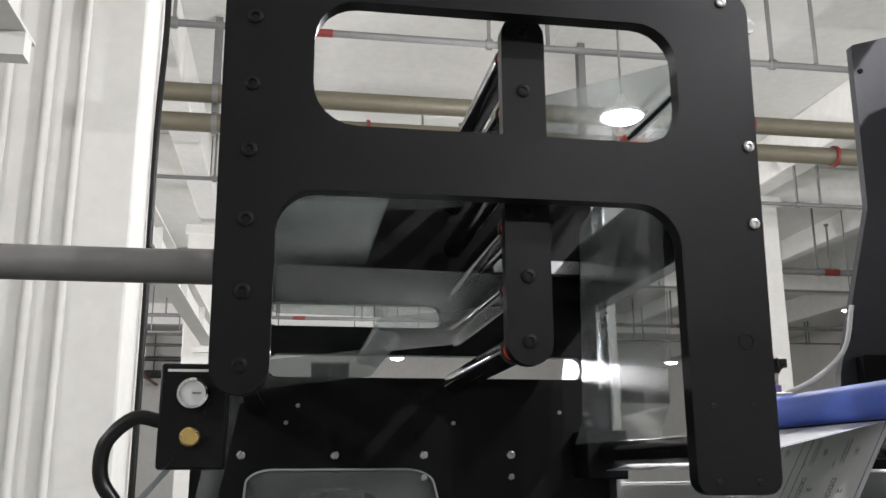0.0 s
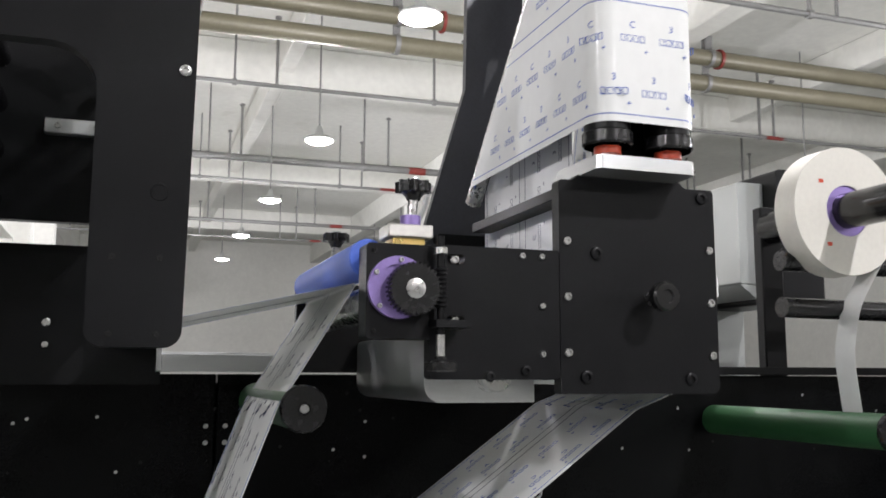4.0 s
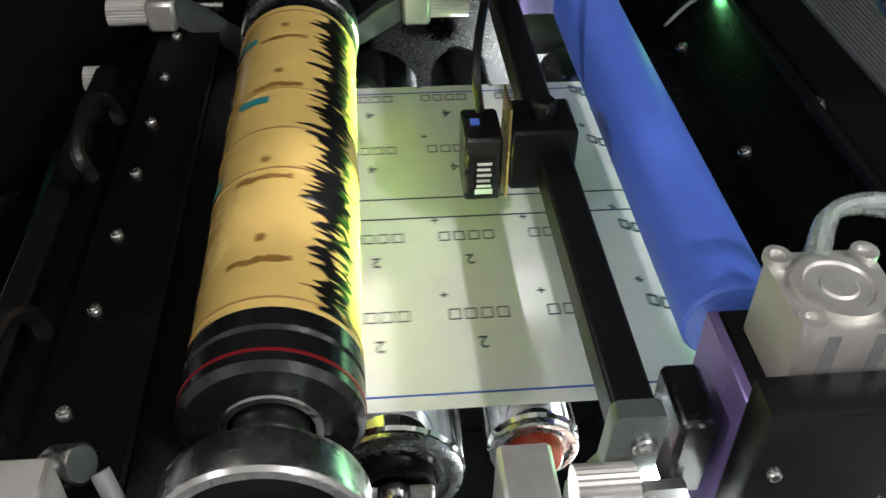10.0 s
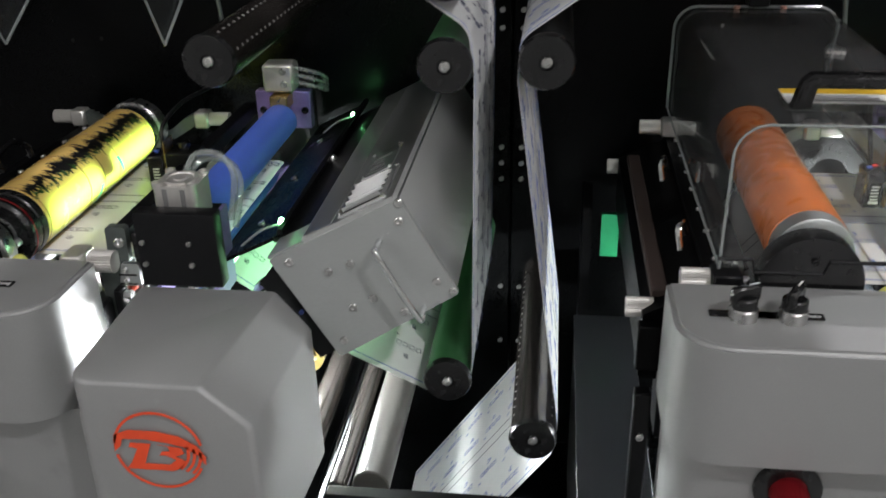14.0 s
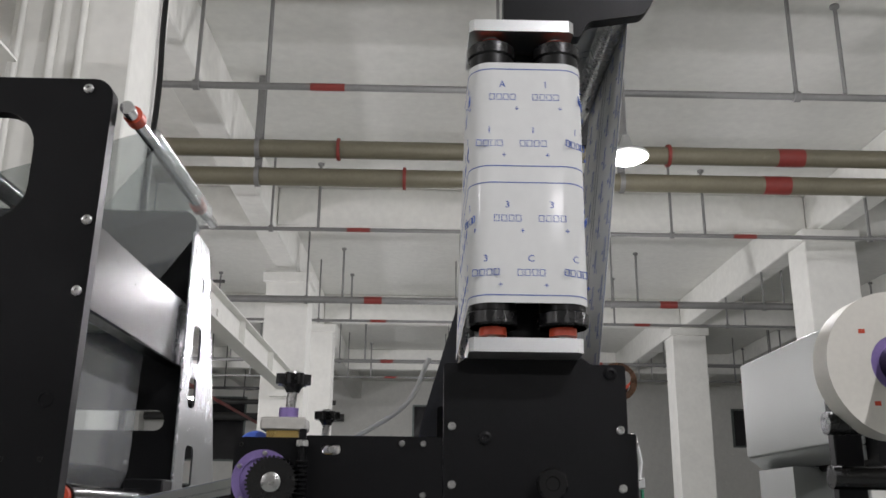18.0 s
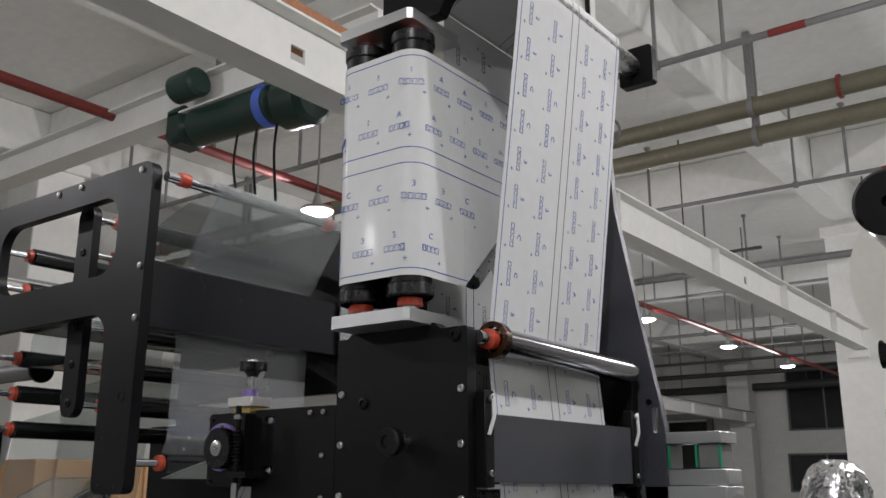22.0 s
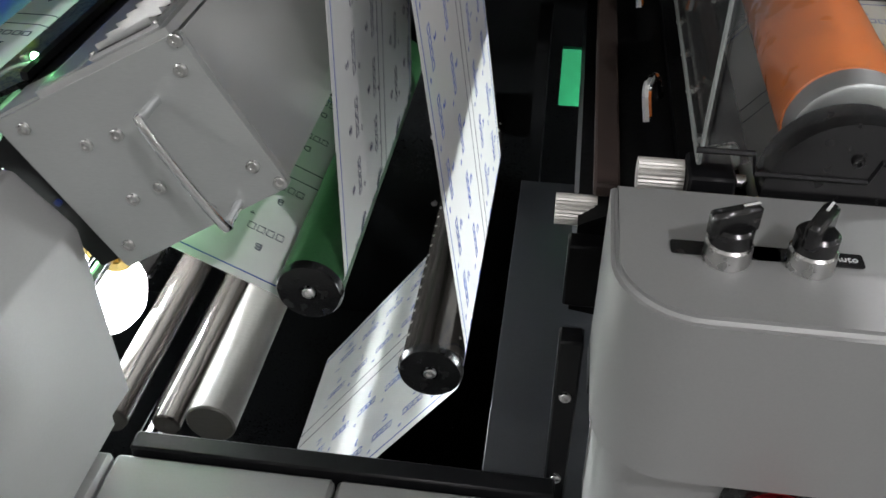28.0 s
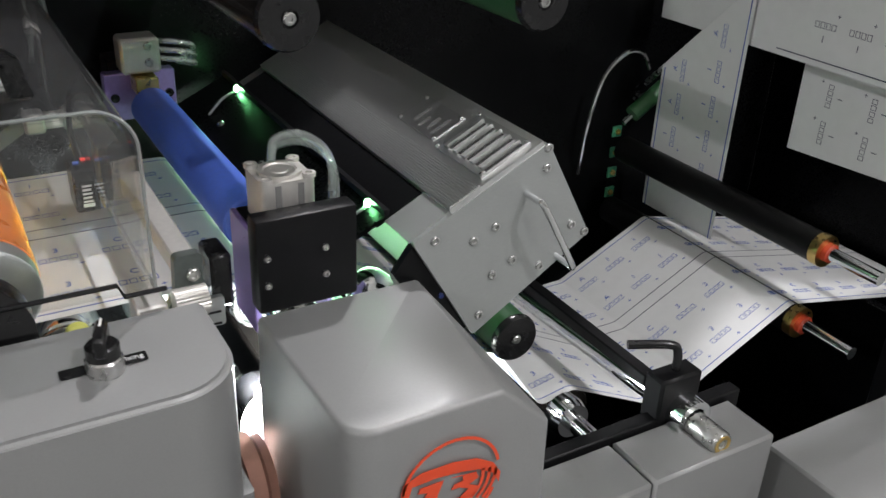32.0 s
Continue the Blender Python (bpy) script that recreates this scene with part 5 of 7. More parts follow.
def uv_lamp(dx, group, bright):
    """The tilted lamp housing: end plate with handle and screws, ribbed top, label and grille."""
    A, B, C, D = (-0.849, 0.776), (-0.692, 0.858), (-0.626, 0.742), (-0.772, 0.648)
    t = thing("uv_lamp_housing", (-0.74 + dx, -0.65, 0.65), "brushed aluminium ultraviolet lamp housing set at a slant", "lamp housing", group)
    part("end_plate", slab(BM(), fillet([(p[0] + dx, p[1]) for p in (D, C, B, A)], 0.004), -0.657, -0.650, "y"), M_ALUBOX, t)
    sh = [Vector(p) + (Vector((-0.735, 0.756)) - Vector(p)).normalized() * 0.004 for p in (D, C, B, A)]
    part("body", slab(BM(), [(p.x + dx, p.y) for p in sh], -0.6498, -0.09, "y"), M_ALUTOP, t)
    ax = (Vector(B) - Vector(A)).normalized()
    nr = Vector((-ax.y, ax.x))

    def place(u, v):
        p = Vector(A) + ax * u + nr * v
        return p.x + dx, p.y

    def strip(name, u0, u1, h, y0, y1, material, parent, label=""):
        return part(name, slab(BM(), [place(u0, -0.001), place(u1, -0.001), place(u1, h), place(u0, h)], y0, y1, "y"), material, parent, label)

    cover = strip("top_cover", 0.050, 0.172, 0.006, -0.656, -0.10, M_ALUTOP, t)
    for k in range(14):
        strip("rib", 0.0520 + k * 0.0028, 0.0536 + k * 0.0028, 0.0072, -0.654, -0.105, M_ALUTOP, cover)
    strip("flap", -0.002, 0.050, 0.0022, -0.652, -0.60, M_ALUBOX, t, "bare metal flap")
    strip("shutter", -0.012, 0.048, 0.0022, -0.598, -0.12, M_BLACK, t, "black shutter plate")
    lab = strip("rating_plate", 0.103, 0.148, 0.0072, -0.537, -0.450, M_ALU, t, "metal rating plate with four screws")
    for k in range(4):
        strip("text_bar", 0.109 + 0.003 * (k % 2), 0.136 - 0.005 * (k % 3), 0.0076, -0.526 + k * 0.015, -0.520 + k * 0.015, M_PIPEGREY, lab)
    for u, y in ((0.106, -0.533), (0.145, -0.533), (0.106, -0.454), (0.145, -0.454)):
        px, pz = place(u, 0.0072)
        part("screw", bolt(BM(), (px, y, pz), (nr.x, 0, nr.y), 0.0026, 0.002, 8), M_STEEL, lab)
    gr = strip("vent_grille", 0.098, 0.162, 0.0085, -0.646, -0.549, M_ALU, t, "raised vent grille with louvres")
    for k in range(5):
        y = -0.640 + k * 0.0175
        bm = BM()
        ends = [[bm.verts.new((place(u, v)[0], y + q, place(u, v)[1])) for q, v in ((0.0, 0.0086), (0.0125, 0.0086), (0.0, 0.0135))] for u in (0.105, 0.155)]
        bm.faces.new(ends[0])
        bm.faces.new(ends[1][::-1])
        for q in range(3):
            bm.faces.new((ends[0][q], ends[1][q], ends[1][(q + 1) % 3], ends[0][(q + 1) % 3]))
        part("louvre", bm, M_ALUTOP, gr)
        # raised dark strip paints the shade inside each vent slot
        strip("slot", 0.106, 0.154, 0.0089, y - 0.0042, y - 0.0003, M_RUBBER, gr, "dark strip painted as the shade of a vent slot")
    for u, y in ((0.1005, -0.643), (0.1595, -0.643), (0.1005, -0.552), (0.1595, -0.552)):
        px, pz = place(u, 0.0085)
        part("screw", bolt(BM(), (px, y, pz), (nr.x, 0, nr.y), 0.0022, 0.002, 8), M_STEEL, gr)
    px, pz = place(0.006, 0.002)
    part("cap_screw", bolt(BM(), (px, -0.34, pz), (nr.x, 0, nr.y), 0.007, 0.008, 12), M_STEEL, t)
    pts = [(-0.824, 0.774), (-0.778, 0.764), (-0.752, 0.775), (-0.752, 0.718), (-0.728, 0.731), (-0.766, 0.672), (-0.691, 0.715), (-0.693, 0.831), (-0.693, 0.853), (-0.652, 0.757), (-0.633, 0.745)]
    bolts(t, [(x + dx, -0.657, z) for x, z in pts], r=0.0052, h=0.003)
    hp = [(-0.716, 0.806), (-0.668, 0.722)]
    q0, q1 = Vector((hp[0][0] + dx, 0, hp[0][1])), Vector((hp[1][0] + dx, 0, hp[1][1]))
    path = [q0 + Vector((0, -0.655, 0)), q0 + Vector((0, -0.678, 0)), q0 * 0.93 + q1 * 0.07 + Vector((0, -0.688, 0)), q0 * 0.07 + q1 * 0.93 + Vector((0, -0.688, 0)), q1 + Vector((0, -0.678, 0)), q1 + Vector((0, -0.655, 0))]
    part("handle", tube(BM(), curve_pts(path, 6), 0.0038, 10), M_CHROME, t, "chrome bow handle")
    part("blue_plug", cyl(BM(), (-0.815 + dx, -0.660, 0.709), (-0.815 + dx, -0.6572, 0.709), 0.003, 12), M_NAVY, t, "small dark blue plug")
    arm = part("side_bracket", slab(BM(), [(-0.865 + dx, 0.74), (-0.84 + dx, 0.775), (-0.775 + dx, 0.655), (-0.80 + dx, 0.64)], -0.649, -0.64, "y"), M_BLACK, t, "black side bracket")
    led = thing("indicator", (-0.868 + dx, -0.5, 0.76), "small glowing green indicator on a wire", "indicator", "green indicators")
    for yy in (-0.57, -0.14):
        part("diode", lathe(BM(), (-0.857 + dx, yy, 0.786), (0, -0.5, 1), [(-0.004, 0), (-0.003, 0.003), (0.002, 0.0035), (0.005, 0.002), (0.006, 0)], 12), M_LED, led, "glowing green diode")
        part("wire", tube(BM(), curve_pts([(-0.857 + dx, yy, 0.783), (-0.880 + dx, yy - 0.01, 0.778), (-0.905 + dx, yy - 0.02, 0.760)]), 0.0018, 6), M_EDGE, led)
    return t


def sensor_arm(dx, group):
    t = thing("sensor_arm", (-1.047 + dx, -0.6, 0.77), "black square bar across the web with end brackets", "sensor bar", group)
    part("bar", box(BM(), -1.060 + dx, -1.038 + dx, -0.612, -0.09, 0.768, 0.790, 0.002), M_BLACK if dx == 0 else M_CAST, t)
    part("front_bracket", slab(BM(), fillet([(-1.078 + dx, 0.60), (-1.056 + dx, 0.60), (-1.054 + dx, 0.712), (-1.038 + dx, 0.752), (-1.036 + dx, 0.796), (-1.062 + dx, 0.796), (-1.064 + dx, 0.757), (-1.078 + dx, 0.735)], 0.005), -0.624, -0.613, "y"), M_DARKSTEEL, t, "dark steel end bracket")
    bolts(t, [(-1.046 + dx, -0.624, 0.776)], r=0.0065)
    ad = thing("register_adjuster", (-1.045 + dx, -0.64, 0.64), "black slide block with hexagon screws beside the sensor bar", "slide block", "register adjusters")
    part("slide", box(BM(), -1.056 + dx, -1.044 + dx, -0.645, -0.628, 0.640, 0.720, 0.002), M_BLACK, ad)
    for z in (0.711, 0.692):
        part("hex_screw", cyl(BM(), (-1.044 + dx, -0.637, z), (-1.034 + dx, -0.637, z), 0.0062, 6), M_STEEL, ad, "hexagon socket screw")
    plate = part("slotted_plate", slab(BM(), fillet([(-1.050 + dx, 0.722), (-1.022 + dx, 0.722), (-1.022 + dx, 0.752), (-1.044 + dx, 0.752)], 0.003), -0.634, -0.628, "y"), M_ALU, ad, "bare slotted plate")
    bolts(plate, [(-1.040 + dx, -0.634, 0.743), (-1.040 + dx, -0.634, 0.730)], r=0.0042)
    for z in (0.737, 0.7245):
        part("slot", box(BM(), -1.049 + dx, -1.026 + dx, -0.6348, -0.6342, z - 0.0012, z + 0.0012), M_RUBBER, plate)
    part("motor", box(BM(), -1.030 + dx, -1.010 + dx, -0.626, -0.585, 0.735, 0.790, 0.003), M_PLASTIC, ad, "small black stepper motor")
    s = thing("mark_sensor", (-1.09 + dx, -0.37, 0.75), "small black optical mark sensor clamped over the web", "sensor", group)
    part("clamp", box(BM(), -1.078 + dx, -1.034 + dx, -0.395, -0.352, 0.760, 0.806, 0.002), M_BLACK, s)
    part("clamp_knob", lathe(BM(), (-1.055 + dx, -0.374, 0.806), (0, 0, 1), [(0, 0.009), (0.010, 0.009), (0.012, 0.007), (0.012, 0)], 14), M_PLASTIC, s)
    part("hanger", box(BM(), -1.080 + dx, -1.0785 + dx, -0.392, -0.36, 0.752, 0.822), M_BRASS, s, "bent metal hanger")
    b = part("body", box(BM(), -1.108 + dx, -1.083 + dx, -0.392, -0.352, 0.750, 0.800, 0.002), M_PLASTIC, s)
    part("label", box(BM(), -1.102 + dx, -1.088 + dx, -0.3926, -0.3921, 0.756, 0.786), M_RUBBER, b)
    for k in range(5):
        part("print_bar", box(BM(), -1.100 + dx, -1.090 - 0.001 * (k % 2) + dx, -0.3932, -0.3927, 0.762 + k * 0.0045, 0.764 + k * 0.0045), M_WEB, b, "white printed line too small to read")
    part("code_bar", box(BM(), -1.101 + dx, -1.089 + dx, -0.3932, -0.3927, 0.7565, 0.7605), M_WEB, b)
    part("button", box(BM(), -1.103 + dx, -1.097 + dx, -0.374, -0.368, 0.800, 0.8015), M_BLUE, b)
    if dx:
        part("blue_light", box(BM(), -1.099 + dx, -1.094 + dx, -0.378, -0.372, 0.7475, 0.7498), mat("blue_indicator", (0.05, 0.3, 1.0), 0.3, 0, 0, 60, 0, glow=12), b, "glowing blue signal light")
        part("red_light", box(BM(), -1.094 + dx, -1.089 + dx, -0.366, -0.361, 0.800, 0.8018), mat("red_indicator", (0.8, 0.06, 0.05), 0.3, 0, 0, 60, 0, glow=0.5), b, "red signal light")
    part("cable", tube(BM(), curve_pts([(-1.095 + dx, -0.358, 0.80), (-1.097 + dx, -0.345, 0.83), (-1.085 + dx, -0.29, 0.85), (-1.06 + dx, -0.2, 0.86), (-1.075 + dx, -0.1, 0.90), (-1.10 + dx, -0.05, 0.93)]), 0.0032, 8), M_RUBBER, s, "black sensor cable")
    return t


def ragged(cx, cz, r, y0, y1, n, edges):
    """A thin band along a roll whose two edges jump about."""
    bm = BM()
    prev = None
    for k in range(n):
        lo, hi = edges()
        y = y0 + (y1 - y0) * k / (n - 1)
        cur = [bm.verts.new((cx + r * math.cos(a), y, cz + r * math.sin(a))) for a in (radians(lo + (hi - lo) * q / 4) for q in range(5))]
        if prev:
            for q in range(4):
                bm.faces.new((prev[q], prev[q + 1], cur[q + 1], cur[q]))
        prev = cur
    return bm


def smudge(cx, cz, r, y, a0, a1, half, rnd, skew=0.0):
    """A strip round a roll, uneven in height, that may lie at a slant."""
    bm = BM()
    prev = None
    for k in range(13):
        a, q = radians(a0 + (a1 - a0) * k / 12), y + skew * (k / 12 - 0.5)
        up, dn = (half, half) if skew else (half * rnd.uniform(0.25, 1.2), half * rnd.uniform(0.25, 1.2))
        cur = [bm.verts.new((cx + r * math.cos(a), q + s, cz + r * math.sin(a))) for s in (-dn, up)]
        if prev:
            bm.faces.new((prev[0], prev[1], cur[1], cur[0]))
        prev = cur
    return bm


def plate_roll(dx, group, orange):
    """The turning plate cylinder with its collars and gear disc. The Empty sits on its axis so that it can turn."""
    cx, cz = -1.226 + dx, 0.764
    name = "orange printing roll" if orange else "amber printing roll with ink marks"
    t = thing("plate_roll", (cx, -0.38, cz), ("bright orange printing plate roll with an aluminium end" if orange else "amber printing plate roll with black and teal ink marks"), "print roll", group)
    r = 0.0475
    if orange:
        part("sleeve", cyl(BM(), (cx, -0.545, cz), (cx, -0.135, cz), r, 64, 0.001), M_ORANGE, t)
        part("end_ring", lathe(BM(), (cx, -0.5455, cz), (0, -1, 0), [(0, r - 0.001), (0.024, r - 0.001), (0.026, r - 0.004), (0.026, 0.02), (0.022, 0.018), (0.022, 0)], 48), M_ALU, t, "bare aluminium end ring")
    else:
        part("sleeve", cyl(BM(), (cx, -0.552, cz), (cx, -0.205, cz), r - 0.001, 64, 0.001), M_YELLOW, t)
        rnd = random.Random(11)
        part("ink_seam", ragged(cx, cz, r - 0.0003, -0.548, -0.212, 150, lambda: (116 + rnd.gauss(0, 4) - rnd.random() ** 2 * 16, 124 + rnd.gauss(0, 4) + rnd.random() ** 2 * 22)), M_RUBBER, t, "ragged black ink along the plate joint")
        part("ink_seam", ragged(cx, cz, r - 0.0005, -0.548, -0.212, 130, lambda: (104 + rnd.gauss(0, 5), 112 + rnd.gauss(0, 8))), mat("green_ink", (0.03, 0.08, 0.012), 0.35, 0, 0.1, 90, 0.0), t, "green ink fringe")
        brown, teal = mat("brown_ink", (0.30, 0.16, 0.035), 0.4, 0, 0.1, 90, 0.0), mat("teal_tape", (0.03, 0.27, 0.27), 0.4, 0, 0.1, 90, 0.0)
        for col in range(4):
            for lane in (0.130, 0.055, -0.062, -0.143):
                a, yy = 150 + col * 72 + rnd.uniform(-3, 3), -0.38 + lane * 0.94
                part("word_smudge", smudge(cx, cz, r - 0.0006, yy, a, a + 44, 0.0034, rnd), brown, t)
                part("word_smudge", smudge(cx, cz, r - 0.0006, yy + 0.019, a + 18, a + 25, 0.0040, rnd), brown, t)
                part("word_smudge", smudge(cx, cz, r - 0.0006, yy - 0.018, a - 14, a - 6, 0.0010, rnd), brown, t)
        for yy, a, w, k in ((-0.245, 196, 40, 0.012), (-0.29, 238, 34, -0.016), (-0.345, 176, 30, 0.006), (-0.375, 262, 42, 0.016), (-0.425, 215, 46, -0.012), (-0.27, 330, 36, 0.01), (-0.46, 318, 30, 0.014), (-0.515, 252, 44, -0.010), (-0.40, 372, 40, 0.01), (-0.33, 402, 34, -0.012)):
            part("tape", smudge(cx, cz, r - 0.0002, yy, a, a + w, 0.0042, rnd, k), teal, t, "strip of teal tape")
        for yy in (-0.545, -0.43, -0.385, -0.335, -0.215):
            part("joint_line", lathe(BM(), (cx, yy, cz), (0, 1, 0), [(0, r - 0.001), (0.0004, r - 0.0004), (0.0012, r - 0.0004), (0.0016, r - 0.001)], 48), mat("brown_ink", (0.20, 0.10, 0.02)), t)
        part("front_collar", lathe(BM(), (cx, -0.5525, cz), (0, -1, 0), [(0, r), (0.012, r), (0.014, r - 0.002), (0.016, r), (0.036, r), (0.040, r - 0.004), (0.040, 0.024), (0.034, 0.022), (0.034, 0)], 48), M_PLASTIC, t, "black end collar")
        part("rear_collar", lathe(BM(), (cx, -0.2045, cz), (0, 1, 0), [(0, r - 0.002), (0.022, r - 0.002), (0.022, 0)], 48), M_PLASTIC, t, "black rear collar")
        part("rear_ring", lathe(BM(), (cx, -0.182, cz), (0, 1, 0), [(0, 0.03), (0, r), (0.002, r + 0.002), (0.028, r + 0.002), (0.03, r), (0.03, 0)], 48), M_STEEL, t, "steel rear ring")
        part("red_band", lathe(BM(), (cx, -0.5805, cz), (0, -1, 0), [(0, r - 0.001), (0.0003, r + 0.0004), (0.0022, r + 0.0004), (0.0025, r - 0.001)], 48), M_RED, t, "thin dark red band")
        part("face_ring", lathe(BM(), (cx, -0.5925, cz), (0, -1, 0), [(0, 0.0265), (0.0015, 0.026), (0.0015, 0.0225), (0, 0.022)], 36), M_STEEL, t, "steel ring on the end face")
        part("clamp_hub", lathe(BM(), (cx, -0.590, cz), (0, -1, 0), [(0, 0.0195), (0.012, 0.0195), (0.014, 0.018), (0.014, 0.0165)], 32), M_RUBBER, t, "black clamp hub")
        part("clamp_screw", bolt(BM(), (cx + 0.02, -0.594, cz + 0.02), r=0.006, h=0.01), M_STEEL, t)
    part("journal", cyl(BM(), (cx, -0.64, cz), (cx, -0.56, cz), 0.016, 24), M_STEEL, t)
    if not orange:
        part("gear_disc", lathe(BM(), (cx, -0.628, cz), (0, -1, 0), [(0, 0.012), (0, 0.047), (0.004, 0.049), (0.022, 0.049), (0.024, 0.047), (0.024, 0.042), (0.018, 0.041), (0.018, 0)], 48), M_STEEL, t, "steel gear disc")
        part("gear_face", lathe(BM(), (cx, -0.6465, cz), (0, -1, 0), [(0, 0.0405), (0.0012, 0.0405), (0.0012, 0)], 48), M_RUBBER, t)
    return t


def perforate(t, x, z, r, y0, y1, angles, n=24):
    for a in angles:
        for k in range(n):
            p = (x + (r - 0.0003) * math.cos(a), y0 + (y1 - y0) * k / (n - 1), z + (r - 0.0003) * math.sin(a))
            part("hole_rim", lathe(BM(), p, (math.cos(a), 0, math.sin(a)), [(0, 0.0022), (0.0008, 0.0019), (0.0008, 0)], 6), M_STEEL, t, at=p)


def bearing(t, x, y, z, r, seal):
    """A ball bearing in a roller's end: outer ring, dark cage and seal."""
    part("bearing_ring", lathe(BM(), (x, y, z), (0, -1, 0), [(0, r), (0.003, r), (0.004, r * 0.96), (0.004, r * 0.84), (0.001, r * 0.82), (0.001, r * 0.74), (0.0035, r * 0.72), (0.0035, r * 0.64), (0, r * 0.62)], 36), M_STEEL, t, "steel bearing ring")
    part("bearing_seal", lathe(BM(), (x, y, z), (0, -1, 0), [(0, r * 0.62), (0.010, r * 0.60), (0.012, r * 0.54), (0.012, r * 0.40), (0.006, r * 0.36), (0.006, 0)], 28), seal, t, "red seal" if seal is M_REDRING else "black seal")


def station(dx, first):
    grp = "print station covers"
    S = "first" if first else "second"
    grey_cover(-1.404, -1.062, dx, grp)
    logo_cover(dx, grp)
    for x, turn, words in ((-1.335, 25, ()), (-1.286, 60 if not first else 20, (("Auto", 0.022),)), (-1.158, 30 if first else 75, (("fixing", 0.022),))):
        selector(x + dx, -0.735, 0.7702, turn, words, "selector switches")
    corona_block(dx, "pressing cylinders")
    uv_lamp(dx, "lamp housings", not first)
    sensor_arm(dx if first else dx - 0.012, "mark sensors")
    # rollers under and over the web
    roller("blue_roller", -0.978 + dx, 0.778, -0.555, -0.15, 0.0275, M_BLUE, "blue rubber pressing roller over the web", "blue rollers", cap=False, front=-0.57, shaft=0.012)
    ir = roller("impression_roller", -1.166 + dx, 0.671, -0.562, -0.10, 0.044, M_CHROME, "polished steel impression roller under the web", "steel rollers", cap=False, front=-0.64, shaft=0.014)
    bearing(ir, -1.166 + dx, -0.5575, 0.671, 0.042, M_RUBBER)
    part("key_bar", box(BM(), -1.190 + dx, -1.142 + dx, -0.576, -0.570, 0.667, 0.681, 0.002), M_CAST, ir, "pale key bar")
    tr = roller("transfer_roller", -1.081 + dx, 0.686, -0.558, -0.10, 0.028, M_CHROME, "polished steel roller under the web", "steel rollers", cap=False, front=-0.63, shaft=0.008)
    bearing(tr, -1.081 + dx, -0.5535, 0.686, 0.0268, M_REDRING)
    sr = roller("support_roller", -0.975 + dx, 0.683, -0.550, -0.10, 0.03, M_CHROME, "polished steel roller under the blue roller", "steel rollers", cap=False, front=-0.62, shaft=0.009)
    bearing(sr, -0.975 + dx, -0.5455, 0.683, 0.0288, M_RUBBER)
    pr = roller("perforated_roller", -0.930 + dx, 0.982, -0.553, -0.07, 0.031, M_CARBON, "brown roller with lines of small holes and black cap", "idler rollers")
    perforate(pr, -0.930 + dx, 0.982, 0.031, -0.53, -0.10, (radians(75), radians(20)))
    # ink side: doctor chamber, tray and bars left of the plate roll
    ink = thing("ink_unit", (-1.38 + dx, -0.4, 0.60), "black ink chamber unit beside the plate roll", "ink unit", "ink units")
    part("top_plate", slab(BM(), [(-0.62, 0.744), (-0.10, 0.744), (-0.10, 0.752), (-0.62, 0.752)], -1.352 + dx, -1.300 + dx, "x"), M_DULL, ink)
    part("chamber", slab(BM(), [(-1.422 + dx, 0.62), (-1.422 + dx, 0.705), (-1.385 + dx, 0.725), (-1.352 + dx, 0.740), (-1.30 + dx, 0.740), (-1.285 + dx, 0.68), (-1.30 + dx, 0.60)], -0.625, -0.10, "y"), M_DULL, ink)
    part("blade", box(BM(), -1.412 + dx, -1.392 + dx, -0.60, -0.14, 0.715, 0.727, 0.002), M_BLACK if first else mat("rust_brown_felt", (0.035, 0.022, 0.018), 0.7, 0, 0.15, 60, 0.05), ink, "long wiper strip")
    part("front_block", box(BM(), -1.428 + dx, -1.385 + dx, -0.645, -0.626, 0.64, 0.70, 0.002), M_DULL, ink)
    bolts(ink, [(-1.336 + dx, yy, 0.752) for yy in (-0.14, -0.21, -0.28, -0.347, -0.417, -0.487, -0.565)], d=(0, 0, 1), r=0.0045)
    for yy in (-0.53, -0.30):
        part("lever", tube(BM(), curve_pts([(-1.365 + dx, yy - 0.05, 0.752), (-1.372 + dx, yy - 0.045, 0.775), (-1.372 + dx, yy + 0.005, 0.782), (-1.366 + dx, yy + 0.03, 0.765), (-1.362 + dx, yy + 0.03, 0.748)], 6), 0.0055, 8), M_PLASTIC, ink, "glossy black bow lever") if first else part("lever", tube(BM(), curve_pts([(-1.372 + dx, yy, 0.745), (-1.375 + dx, yy + 0.012, 0.768), (-1.368 + dx, yy + 0.03, 0.77), (-1.362 + dx, yy + 0.035, 0.75)], 6), 0.004, 8), M_CHROME, ink, "chrome toggle lever")
    for p, d in (((-1.440 + dx, -0.60, 0.702), (1, 0, 0)), ((-1.385 + dx, -0.632, 0.760), (1, 0, 0)), ((-1.375 + dx, -0.09, 0.758), (1, 0, 0)), ((-1.440 + dx, -0.09, 0.687), (1, 0, 0))):
        sc = thing("thumb_screw", p, "knurled aluminium adjusting screw", "thumb screw", "adjusting screws")
        part("knob", knurled(p, d, 0.0125, 0.032), M_CAST, sc)
        part("nut", cyl(BM(), Vector(p) + Vector(d) * 0.040, Vector(p) + Vector(d) * 0.048, 0.0095, 6), M_STEEL, sc)
        part("spindle", cyl(BM(), Vector(p) + Vector(d) * 0.0325, Vector(p) + Vector(d) * 0.075, 0.005, 10), M_STEEL, sc)
